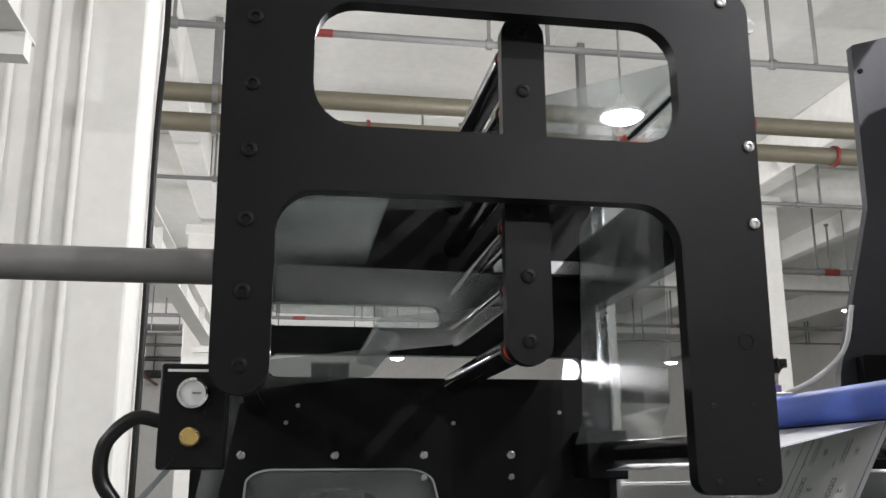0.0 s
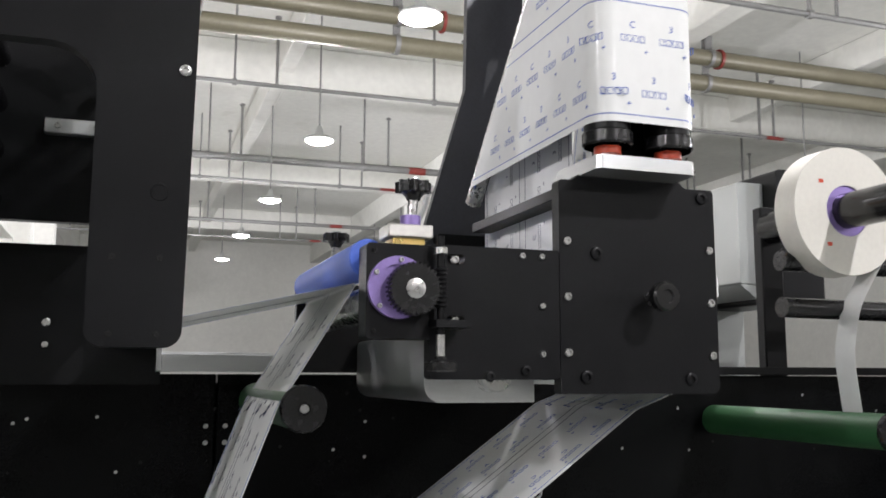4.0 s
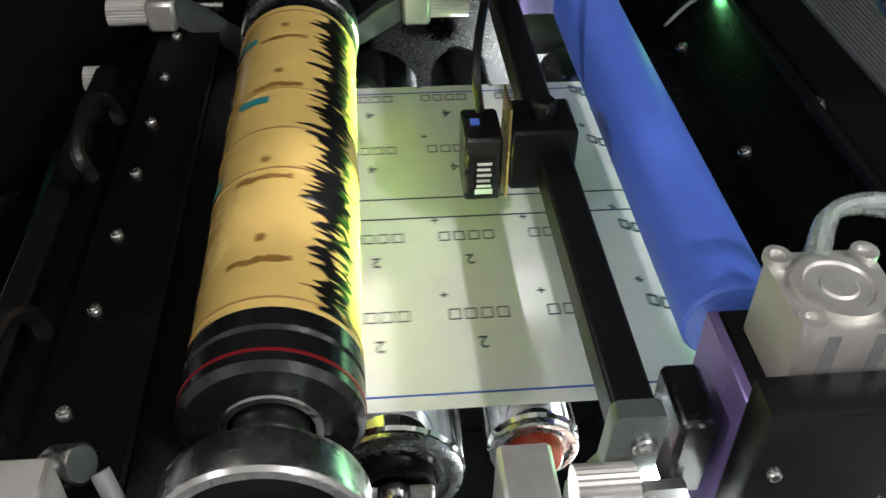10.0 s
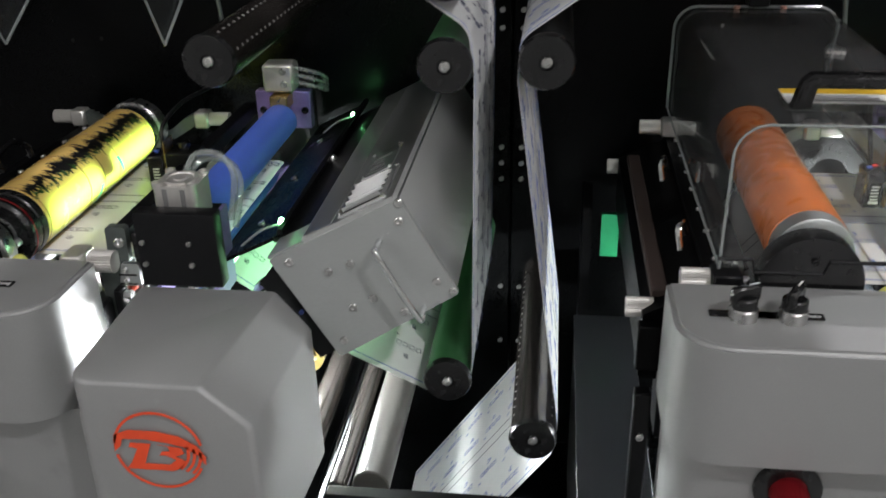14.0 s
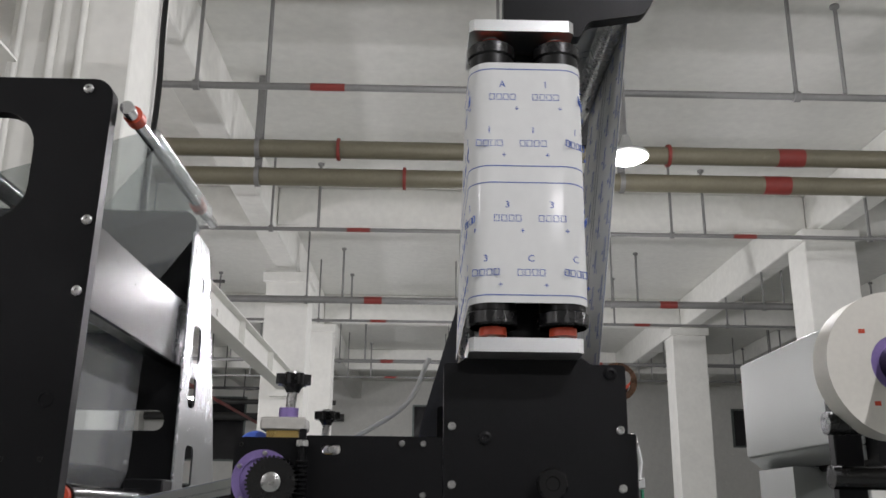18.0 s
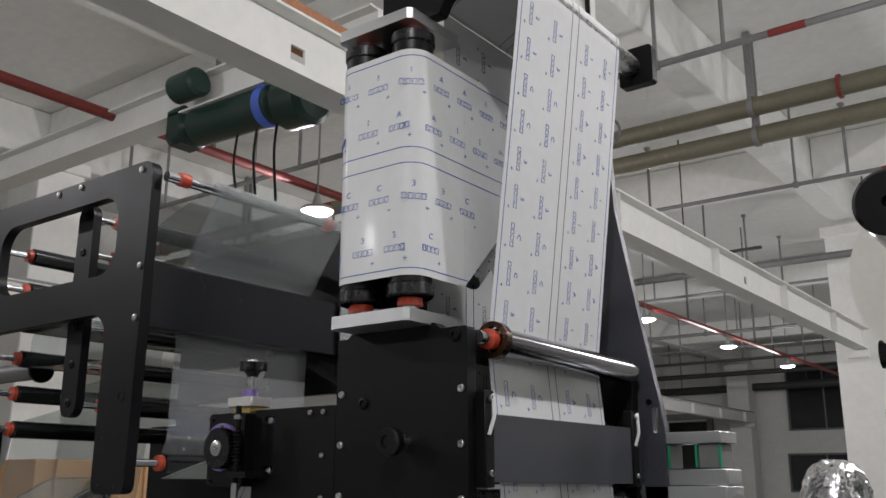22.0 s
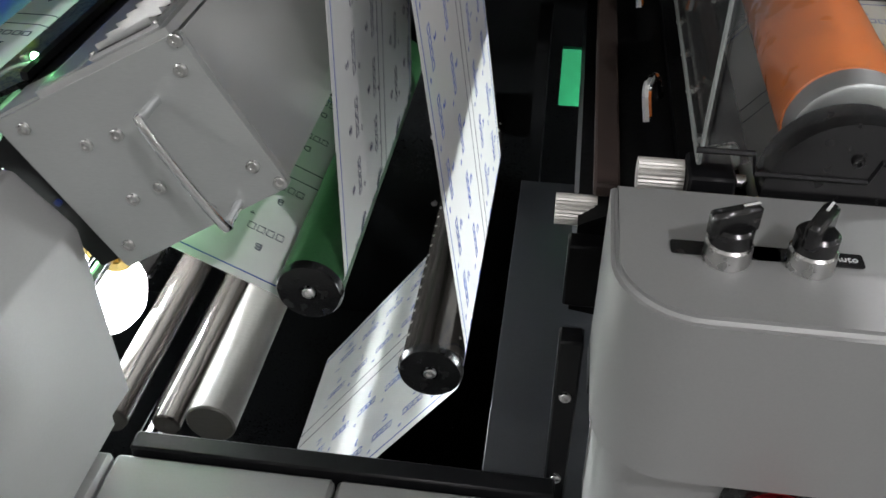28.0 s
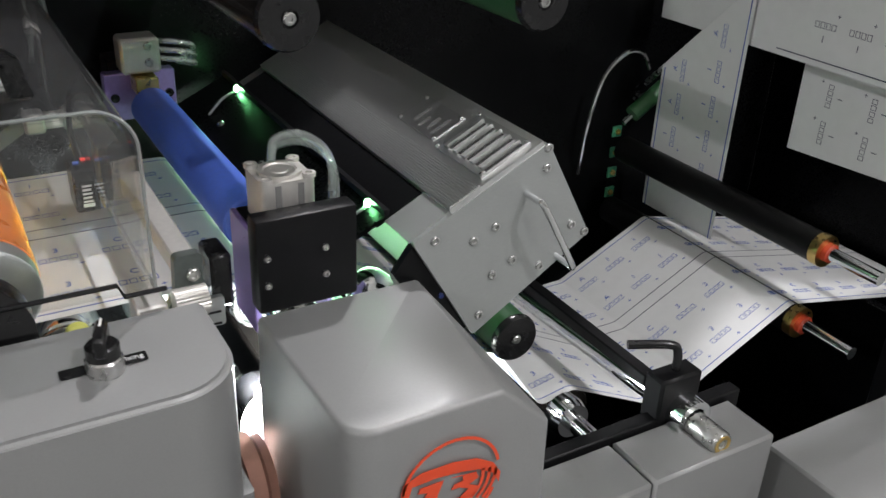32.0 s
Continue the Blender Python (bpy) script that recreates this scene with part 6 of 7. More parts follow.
    for sx, s in ((-1.36, 1), (-1.112, -1)):
        yk = thing("bearing_arm", (sx + dx, -0.12, 0.72), "curved steel bearing arm behind the plate roll", "bearing arm", "bearing arms")
        bow = [(sx + s * q + dx, z) for q, z in ((0.026, 0.780), (0.048, 0.768), (0.068, 0.752), (0.085, 0.741), (0.088, 0.728), (0.064, 0.735), (0.042, 0.748), (0.026, 0.758))]
        part("arm", slab(BM(), bow if s > 0 else bow[::-1], -0.130, -0.112, "y"), M_DARKSTEEL, yk)
        part("block", box(BM(), min(sx, sx + s * 0.025) + dx, max(sx, sx + s * 0.025) + dx, -0.136, -0.108, 0.755, 0.783, 0.003), M_CAST, yk)
        part("knob", knurled((sx - s * 0.0005 + dx, -0.122, 0.769), (-s, 0, 0), 0.0115, 0.034), M_CAST, yk)
    ck = thing("tilt_screw", (-1.312 + dx, -0.612, 0.742), "steel tilt screw with a white nylon rod and amber block", "thumb screw", "adjusting screws")
    part("barrel", lathe(BM(), (-1.331 + dx, -0.600, 0.757), (0.8, -0.35, 0.42), [(-0.004, 0), (-0.004, 0.0085), (0, 0.0098), (0.019, 0.0102), (0.020, 0.0094)], 24), M_STEEL, ck, "dull steel barrel")
    part("end_plug", lathe(BM(), (-1.331 + dx, -0.600, 0.757), (0.8, -0.35, 0.42), [(0.0185, 0.0094), (0.0193, 0.0090), (0.0193, 0)], 24), M_DARKSTEEL, ck, "dark end plug")
    part("cross_hole", lathe(BM(), (-1.325 + dx, -0.6115, 0.754), (0.1, -0.92, -0.38), [(0, 0.0032), (0.0006, 0.003), (0.0004, 0)], 12), M_RUBBER, ck)
    part("nylon_rod", cyl(BM(), (-1.308 + dx, -0.608, 0.760), (-1.298 + dx, -0.622, 0.742), 0.0052, 14), M_EDGE, ck, "translucent white nylon rod")
    part("amber_block", box(BM(), -1.306 + dx, -1.286 + dx, -0.634, -0.618, 0.728, 0.744, 0.004), mat("amber_plastic", (0.42, 0.27, 0.08), 0.35, 0, 0.05, 60, 0.0), ck, "amber plastic block")
    part("post", cyl(BM(), (-1.326 + dx, -0.606, 0.735), (-1.326 + dx, -0.604, 0.752), 0.006, 12), M_STEEL, ck)
    fr = thing("front_bearing", (-1.23 + dx, -0.63, 0.70), "steel bearing blocks behind the switch cover", "bearing block", "bearing arms")
    part("left_block", box(BM(), -1.352 + dx, -1.320 + dx, -0.655, -0.62, 0.74, 0.79 if first else 0.775, 0.002), M_CAST if first else M_BLACK, fr)
    part("right_block", box(BM(), -1.115 + dx, -1.088 + dx, -0.648, -0.61, 0.70, 0.765, 0.002), M_CAST, fr)
    part("right_knob", knurled((-1.050 + dx, -0.635, 0.755), (-1, 0, 0), 0.014, 0.030), M_CAST, fr)
    part("felt_pad", cyl(BM(), (-1.165 + dx, -0.655, 0.757), (-1.165 + dx, -0.645, 0.757), 0.010, 18, 0.002), mat("yellow_felt", (0.55, 0.55, 0.12), 0.6), fr, "yellow pad")
    part("carrier", box(BM(), -1.40 + dx, -1.07 + dx, -0.655, -0.60, 0.55, 0.70, 0.003), M_BLACK, fr)
    if not first:
        half = thing("roll_guard", (-1.250 + dx, -0.65, 0.75), "black half-round guard in front of the roll", "guard")
        part("plate", slab(BM(), [(-1.250 + dx + 0.055 * math.cos(a), 0.772 + 0.055 * math.sin(a)) for a in np.linspace(-0.15, math.pi + 0.15, 24)], -0.66, -0.648, "y"), M_PLASTIC, half)
        part("rim", slab(BM(), [(-1.250 + dx + q * math.cos(a), 0.772 + q * math.sin(a)) for q, sp in ((0.055, 1), (0.050, -1)) for a in np.linspace(-0.15, math.pi + 0.15, 24)[::sp]], -0.6475, -0.632, "y"), M_PLASTIC, half)
        part("foot", box(BM(), -1.309 + dx, -1.191 + dx, -0.664, -0.645, 0.742, 0.752, 0.001), M_BLACK, half)
        bolts(half, [(-1.250 + dx, -0.66, 0.80)], r=0.004, material=M_PLASTIC)
        wire = thing("wire_bail", (-1.2 + dx, -0.66, 0.79), "bent steel rod along the cover edge", "rod")
        part("rod", tube(BM(), [(-1.352 + dx, -0.66, 0.80), (-1.315 + dx, -0.66, 0.80), (-1.312 + dx, -0.66, 0.785), (-1.24 + dx, -0.66, 0.785), (-1.235 + dx, -0.66, 0.80), (-1.13 + dx, -0.66, 0.80), (-1.125 + dx, -0.66, 0.788), (-1.09 + dx, -0.66, 0.788)], 0.0022, 6), M_BLACK, wire)
    shield = solid("light_shield", slab(BM(), [(-0.936 + dx, 0.736), (-0.850 + dx, 0.778), (-0.850 + dx, 0.783), (-0.936 + dx, 0.741)], -0.60, -0.06, "y"), M_BLACK2, "black light shield beside the lamp housing", "shield", "light shields")
    bolts(shield, [(-0.90 + dx, yy, 0.7585) for yy in (-0.52, -0.36, -0.20)], d=(-0.44, 0, 0.9), r=0.005)
    part("rim", box(BM(), -0.853 + dx, -0.847 + dx, -0.602, -0.058, 0.783, 0.790), M_BLACK, shield)
    cup = solid("steel_cup", lathe(BM(), (-0.868 + dx, -0.60, 0.69), (0, 0, 1), [(0, 0.026), (0.012, 0.026), (0.022, 0.022), (0.030, 0.013), (0.033, 0)], 28), M_CHROME, "polished steel dome beside the lamp housing", "dome")
    # fixtures on the back plate
    rod = thing("guard_stay", (-1.37 + dx, -0.06, 0.9), "thin steel stay rod on the back plate", "stay rod", "guard stays")
    part("rod", cyl(BM(), (-1.084 + dx, -0.075, 0.895), (-1.101 + dx, -0.07, 1.064), 0.0038, 8), M_DARKSTEEL, rod)
    part("swivel", cyl(BM(), (-1.105 + dx, -0.07, 1.018), (-1.072 + dx, -0.07, 1.018), 0.007, 12, 0.002), M_CAST, rod)
    part("mount", cyl(BM(), (-1.088 + dx, -0.041, 1.018), (-1.088 + dx, -0.064, 1.018), 0.005, 10), M_STEEL, rod)
    hz = thing("hose_fitting", (-1.40 + dx, -0.06, 0.95), "small chrome hose fitting on the back plate", "fitting", "hose fittings")
    part("body", cyl(BM(), (-1.38 + dx, -0.041, 1.015), (-1.38 + dx, -0.080, 1.012), 0.010, 12), M_CHROME, hz)
    part("nut", cyl(BM(), (-1.374 + dx, -0.07, 0.985), (-1.377 + dx, -0.07, 1.006), 0.0085, 6), M_CHROME, hz)
    # lower frame between the stations
    lf = thing("side_frame", (-1.47 + dx, -0.3, 0.06), "black lower side frame of the station", "side frame", "side frames", "structure")
    # first station: full upright added to keep work-lamp light off the infeed web
    part("upright", slab(BM(), fillet([(-0.66, 0.07), (-0.05, 0.07), (-0.05, 0.66), (-0.66, 0.62)] if first else [(-0.135, 0.08), (-0.05, 0.08), (-0.05, 0.66), (-0.135, 0.62)], 0.02), -1.478 + dx, -1.462 + dx, "x"), M_DULL, lf)
    part("front_plate", box(BM(), -1.428 + dx, -1.408 + dx, -0.665, -0.645, 0.40, 0.62, 0.002), M_BLACK, lf)
    bolts(lf, [(-1.418 + dx, -0.665, z) for z in (0.455, 0.56)], r=0.005)
    part("green_tag", box(BM(), -1.445 + dx, -1.415 + dx, -0.12, -0.112, 0.53, 0.61), mat("green_plastic", (0.02, 0.30, 0.12), 0.45, 0, 0.06, 60, 0.0), lf, "green plastic tag")
    bx = thing("cable_duct", (-1.45 + dx, -0.4, 0.08), "grey sheet-metal duct with lamplight in its side colour and a dark grey lid", "duct", "cable ducts")
    # body grey set lighter, putting the work lamp's light into the colour
    part("body", box(BM(), -1.484 + dx, -1.41 + dx, -0.64, -0.14, 0.06, 0.415, 0.003), mat("lamplit_grey_coat", (0.20, 0.205, 0.21), 0.45, 0.2, 0.06, 240, 0.02), bx)
    part("lid", box(BM(), -1.486 + dx, -1.385 + dx, -0.688, -0.138, 0.416, 0.420, 0.001), mat("charcoal_coat", (0.022, 0.023, 0.026), 0.42, 0, 0.1, 240, 0.02), bx, "dark grey lid")
    # transparent drive side details: copper clutch wheel seen between the covers
    cw = solid("clutch_wheel", lathe(BM(), (-1.053 + dx, -0.69, 0.58), (1, 0, 0), [(0, 0), (0, 0.03), (0.004, 0.042), (0.018, 0.045), (0.022, 0.04), (0.03, 0.04), (0.032, 0.03), (0.032, 0)], 36), M_COPPER, "copper-coloured clutch wheel between the covers", "clutch wheel")
    lampb = thing("work_lamp", (-0.93 + dx, -0.43, 0.45), "round white glowing work lamp under the web", "work lamp", "work lamps")
    part("bulb", lathe(BM(), (-0.93 + dx, -0.475, 0.448), (0.1, -1, 0.2), [(-0.03, 0.02), (-0.028, 0.045), (-0.005, 0.052), (0.012, 0.05), (0.024, 0.036), (0.03, 0.015), (0.031, 0)], 28), M_WHITELED, lampb, "glowing white dome")
    part("socket", cyl(BM(), (-0.93 + dx, -0.445, 0.442), (-0.93 + dx, -0.36, 0.43), 0.03, 20), M_PLASTIC, lampb)
    part("bracket", box(BM(), -0.94 + dx, -0.92 + dx, -0.38, -0.04, 0.39, 0.402), M_STEEL, lampb)
    gd = roller("guide_roller", -0.8455 + dx, 0.586, -0.552, -0.08, 0.025, M_CHROME, "chrome guide roller with a brass ring under the lamp housing", "guide rollers", cap=False, front=-0.66, shaft=0.010)
    part("ring", lathe(BM(), (-0.8455 + dx, -0.566, 0.586), (0, 1, 0), [(0, 0.016), (0, 0.0255), (0.014, 0.0255), (0.014, 0.018)], 28), M_BRASS, gd, "brass bearing ring")
    # lower cross rollers
    for k, (x, z, r, m) in enumerate(((-0.868, 0.40, 0.02, M_CARBON), (-0.832, 0.37, 0.012, M_CHROME), (-0.806, 0.40, 0.015, M_CARBON), (-0.757, 0.41, 0.026, M_WRAP))):
        roller("lower_roller", x + dx, z, -0.62, -0.08, r, m, ("dull grey wrapped lower roller" if m is M_WRAP else "dark polished lower roller" if m is M_CARBON else "bright metal lower roller"), "lower rollers", cap=False)


def front_sill():
    t = thing("front_sill", (0, -0.75, 0), "grey enamelled front base of the press", "base", kind="structure")
    for x0, x1 in ((-2.4, -0.816), (-0.813, -0.606), (-0.603, -0.40), (-0.397, 0.19), (0.193, 0.43), (0.433, 0.636)):
        part("panel", box(BM(), x0, x1, -0.775, -0.69, 0.10, 0.45, 0.004), M_GREY, t)
    part("low_panel", box(BM(), 0.70, 1.9, -0.90, -0.72, 0.06, 0.37, 0.004), M_GREY, t)
    for x0, x1 in ((-0.80, -0.41), (0.20, 0.66)):
        part("black_edge", box(BM(), x0, x1, -0.689, -0.668, 0.425, 0.458, 0.002), M_BLACK, t)
    return t


front_sill()
station(0.0, True)
station(PITCH, False)

IDLE = -0.553
roller("green_roller", -0.528, 1.408, IDLE, -0.06, 0.031, M_GREEN, "dark green coated idler roller with black cap", "idler rollers")
roller("black_roller", -0.650, 1.084, IDLE, -0.06, 0.031, M_RUBBER, "black idler roller with black cap", "idler rollers")
roller("green_roller", -0.651, 0.979, IDLE, -0.06, 0.031, M_GREEN, "dark green coated idler roller with black cap", "idler rollers")
roller("black_roller", -0.535, 0.985, IDLE, -0.06, 0.031, M_RUBBER, "black idler roller with black cap", "idler rollers")
long = roller("long_roller", -0.539, 0.467, -0.563, -0.06, 0.031, M_CARBON, "dark polished roller with lines of holes", "idler rollers")
perforate(long, -0.539, 0.467, 0.031, -0.53, -0.10, (radians(150), radians(35)))
roller("green_roller", -0.655, 0.554, -0.559, -0.06, 0.031, M_GREEN, "dark green coated idler roller with black cap", "idler rollers")
roller("green_roller", 0.473, 1.360, -0.565, -0.06, 0.031, M_GREEN, "dark green coated idler roller with black cap", "idler rollers")
roller("green_roller", 0.362, 0.979, -0.563, -0.06, 0.031, M_GREEN, "dark green coated idler roller with black cap", "idler rollers")
roller("green_roller", 0.366, 0.549, -0.559, -0.06, 0.031, M_GREEN, "dark green coated idler roller with black cap", "idler rollers")
for x, z in ((-1.569, 0.989), (-1.56, 0.505)):
    roller("black_roller", x, z, -0.537, -0.06, 0.031, M_RUBBER, "black idler roller with black cap", "idler rollers")
roller("black_roller", -1.72, 0.86, -0.537, -0.06, 0.026, M_RUBBER, "black idler roller with black cap", "idler rollers")
roller("black_roller", -1.60, 1.40, -0.537, -0.06, 0.031, M_RUBBER, "black idler roller with black cap", "idler rollers")


def guard(name, label, m, rear=False):
    """The clear acrylic hood with bent sides, front arch, handle and warning sticker; drawn round its rear edge."""
    t = thing(name, (0, 0, 0), label, "acrylic guard", "acrylic guards")
    w, h, d, r, th = 0.125, 0.165, 0.575, 0.035, 0.004
    prof = []
    for k in range(9):
        a = radians(180 - 90 * k / 8)
        prof.append((-w + r + r * math.cos(a), -r + r * math.sin(a)))
    prof = [(-w, -h)] + prof + [(-x, z) for x, z in prof[::-1]] + [(w, -h)]
    inner = [(x * (1 - th / w), z - th if z > -h + 1e-6 else z) for x, z in prof]
    bm = BM()
    ring = prof + inner[::-1]
    A = [bm.verts.new((x, 0, z)) for x, z in ring]
    B = [bm.verts.new((x, -d, z)) for x, z in ring]
    n, q = len(ring), len(prof)
    for k in range(n):
        bm.faces.new((A[k], A[(k + 1) % n], B[(k + 1) % n], B[k]))
    for k in range(q - 1):
        bm.faces.new((A[k], A[k + 1], A[n - 2 - k], A[n - 1 - k]))
        bm.faces.new((B[k], B[k + 1], B[n - 2 - k], B[n - 1 - k]))
    part("hood", bm, M_CLEAR, t)
    out = fillet([(-w + 0.006, -h), (w - 0.006, -h), (w - 0.006, -0.0055), (-w + 0.006, -0.0055)], [0, 0, 0.03, 0.03])
    part("front_panel", slab(BM(), out, -d + 0.001, -d + 0.006, "y"), M_CLEAR, t)
    # edge tubes added as a pale highlight along the acrylic rim
    part("front_edge", tube(BM(), [(x, -d, z) for x, z in prof], 0.0016, 6), M_EDGE, t, "polished acrylic edge drawn as a highlight tube")
    if rear:
        hs = part("hinge_strip", box(BM(), -w + 0.005, -w + 0.009, -0.34, -0.12, -0.075, -0.045, 0.001), M_BLACK, t, "black screwed hinge strip")
        for k in range(6):
            p = (-w + 0.009, -0.33 + k * 0.04, -0.06)
            part("screw", bolt(BM(), p, (1, 0, 0), 0.005), M_STEEL, hs, at=p)
    part("rear_edge", tube(BM(), [(x, 0, z) for x, z in prof], 0.0024, 6), M_EDGE, t, "polished acrylic edge drawn as a highlight tube")
    for s in (-1, 1):
        part("side_edge", tube(BM(), [(s * w, -d, -h), (s * w, 0, -h)], 0.0018, 6), M_EDGE, t, "polished acrylic edge drawn as a highlight tube")
    hb = slab(BM(), [(-0.060, 0.0006), (-0.053, 0.030), (-0.043, 0.038), (0.043, 0.038), (0.053, 0.030), (0.060, 0.0006), (0.041, 0.0006), (0.037, 0.024), (-0.037, 0.024), (-0.041, 0.0006)], -d + 0.050, -d + 0.070, "y")
    bmesh.ops.bevel(hb, geom=[e for e in hb.edges if abs(e.verts[0].co.y - e.verts[1].co.y) < 1e-6], offset=0.003, segments=2, affect="EDGES")
    part("handle", hb, M_PLASTIC, t, "black plastic bow handle")
    st = part("warning_sticker", box(BM(), -0.06, 0.06, -d + 0.075, -d + 0.125, 0.0005, 0.0011), M_WEB, t, "white sticker with a yellow edge")
    part("yellow_edge", box(BM(), -0.06, 0.06, -d + 0.108, -d + 0.125, 0.0013, 0.0017), mat("warning_yellow", (0.75, 0.48, 0.03), 0.45), st)
    for k in range(3):
        part("print_bar", box(BM(), -0.03, 0.05 - 0.01 * k, -d + 0.082 + k * 0.008, -d + 0.085 + k * 0.008, 0.0013, 0.0016), M_PIPEGREY, st)
    part("hinge", box(BM(), -0.016, 0.016, -0.012, 0.02, 0.001, 0.014, 0.002), M_BLACK, t)
    for x in (-0.035, 0.035):
        part("screw", bolt(BM(), (x, -0.02, 0.001), (0, 0, 1), 0.005), M_COPPER, t)
    t.matrix_basis = m
    return t


guard("acrylic_guard", "clear acrylic guard swung open above the first roll", pose(-1.222, -0.15, 1.02, -60, 0, 0), True)
guard("acrylic_guard", "clear acrylic guard closed over the orange roll", pose(-0.214, -0.075, 0.953, 0.5, 0, 0))
hs2 = thing("hinged_lever", (-1.0, -0.2, 1.2), "black hinged guard arm behind the open guard", "guard arm", "guard arms")
part("bar", tube(BM(), [(-1.075, -0.30, 1.25), (-1.07, -0.20, 1.06), (-1.03, -0.10, 1.045), (-1.02, -0.05, 1.045)], 0.007, 8), M_BLACK, hs2)
solid("bracket_plate", slab(BM(), fillet(rect(-1.105, -1.08, 1.05, 1.11), 0.006), -0.30, -0.294, "y"), M_BLACK, "black hinge plate with screws on the open guard", "hinge plate")

# ---- paper webs ----
Y0, Y1 = -0.545, -0.175
YC, HW = (Y0 + Y1) / 2, (Y1 - Y0) / 2
PITCH_ROW = 0.065
SPEED = 0.45
LANES = (0.130, 0.055, -0.062, -0.143)
LANES_B = (0.107, 0.027, -0.085, -0.165)
RUNS = []
ROWS = {}


def printed(kind, flip, lanes, ink):
    """One printed row: a plain word block in each lane, with the letter above and the cross below."""
    key = (kind, flip, lanes, ink.name)
    if key in ROWS:
        return ROWS[key]
    bm = BM()
    h, w, s, th = 0.0050, 0.0040, 0.00042, 0.0006
    for v in lanes:
        for u in (-0.0158, -0.0053, 0.0053, 0.0158):
            for a, b, c, d in ((-w, -w + 2 * s, -h, h), (w - 2 * s, w, -h, h), (-w + 2 * s, w - 2 * s, h - 2 * s, h), (-w + 2 * s, w - 2 * s, -h, -h + 2 * s)):
                box(bm, u + a, u + b, v + c, v + d, -th, th)
        if v is not None:
            tb = text_bm(((("1", "A") if v > 0 else ("3", "C")) if flip > 0 else (("2", "B") if v > 0 else ("4", "D")))[kind], 0.0145, th)
            bmesh.ops.translate(tb, vec=(0.0, v + (0.0205 if flip > 0 else 0.0255), 0), verts=tb.verts)
            me = bpy.data.meshes.new("letter")
            tb.to_mesh(me)
            tb.free()
            bm.from_mesh(me)
            bpy.data.meshes.remove(me)
            box(bm, 0.0185, 0.0241, v - 0.0191, v - 0.0181, -th, th)
            box(bm, 0.0208, 0.0218, v - 0.0214, v - 0.0158, -th, th)
    if flip < 0:
        bmesh.ops.rotate(bm, matrix=Matrix.Rotation(math.pi, 3, "Z"), verts=bm.verts)
    ROWS[key] = finish("print_row", bm, ink, 30)
    return ROWS[key]


def run(parent, pts, side, ink, flip=1, lanes=LANES, shift=0.0, moving=True):
    """Printed rows that travel along a line of points; side is the web's cross direction."""
    pts, side = [Vector(p) for p in pts], Vector(side)
    cum = [0.0]
    for a, b in zip(pts, pts[1:]):
        cum.append(cum[-1] + (b - a).length)
    base = where(parent)
    bends = [cum[i] for i in range(1, len(pts) - 1) if (pts[i + 1] - pts[i]).angle(pts[i] - pts[i - 1], 0) > 0.01]

    def at(s):
        s = min(max(s, 0.0), cum[-1] - 1e-6)
        i = max(k for k in range(len(cum) - 1) if cum[k] <= s)
        p = pts[i].lerp(pts[i + 1], (s - cum[i]) / max(cum[i + 1] - cum[i], 1e-9))
        j0, j1 = max(i - 1, 0), min(i + 2, len(pts) - 1)
        e1 = (pts[i + 1] - pts[i]).normalized() if cum[i + 1] - cum[i] > 0.02 else (pts[j1] - pts[j0]).normalized()
        e3 = e1.cross(side)
        m = Matrix((e1, side, e3)).transposed().to_4x4()
        m.translation = p - base
        return m

    span = PITCH_ROW * int((cum[-1] - 0.004) / PITCH_ROW)
    for k in range(int(round(span / PITCH_ROW))):
        ob = new("printed_mark", printed((k // 2) % 2, flip, lanes, ink))
        ob.parent = parent
        tagged(ob, kind="stuff")
        s0 = (k + shift) * PITCH_ROW + 0.03
        if moving:
            RUNS.append((ob, at, s0, span, bends))
        else:
            ob.matrix_local = at(min(s0, cum[-1] - 0.03))


def web(name, pts, label, skip=0, stop=None, flip=1, ink=None):
    line = arc_line(pts)
    t = solid(name, sheet(BM(), line, Y0, Y1), M_WEB, label, "paper web", "paper webs")
    for v, m in ((0.03, M_INK), (0.487, M_INK2), (0.552, M_INK2), (0.97, M_INK)):
        y = Y0 + v * 2 * HW
        part("printed_line", sheet(BM(), line, y - 0.0007, y + 0.0007, 0.0010), m, t)
    cut = arc_line(pts[skip:stop] if skip or stop else pts)
    run(t, [(p.x, YC, p.y) for p in cut], (0, 1, 0), ink or M_INK, flip, LANES if flip > 0 else LANES_B)
    return t


def flat(pts):
    return [(p[0], p[1]) + tuple(p[2:]) for p in pts]


web("paper_web", flat([(-1.30, 0.60), (-1.215, 0.7155, 0.02), (-0.975, 0.7155, 0.03), (-0.80, 0.585, 0.05), (-0.655, 0.512, 0.031), (-0.623, 0.56, 0.02), (-0.618, 0.97, 0.02), (-0.625, 1.02, 0.03), (-0.683, 1.06, 0.03), (-0.683, 1.09, 0.03), (-0.562, 1.41, 0.03), (-0.535, 1.452, 0.03), (-0.455, 1.583, 0.003), (-0.70, 1.528, 0.02), (-0.75, 1.515)]), "white printed label web through the first station", 1, 13, -1, M_INK2)
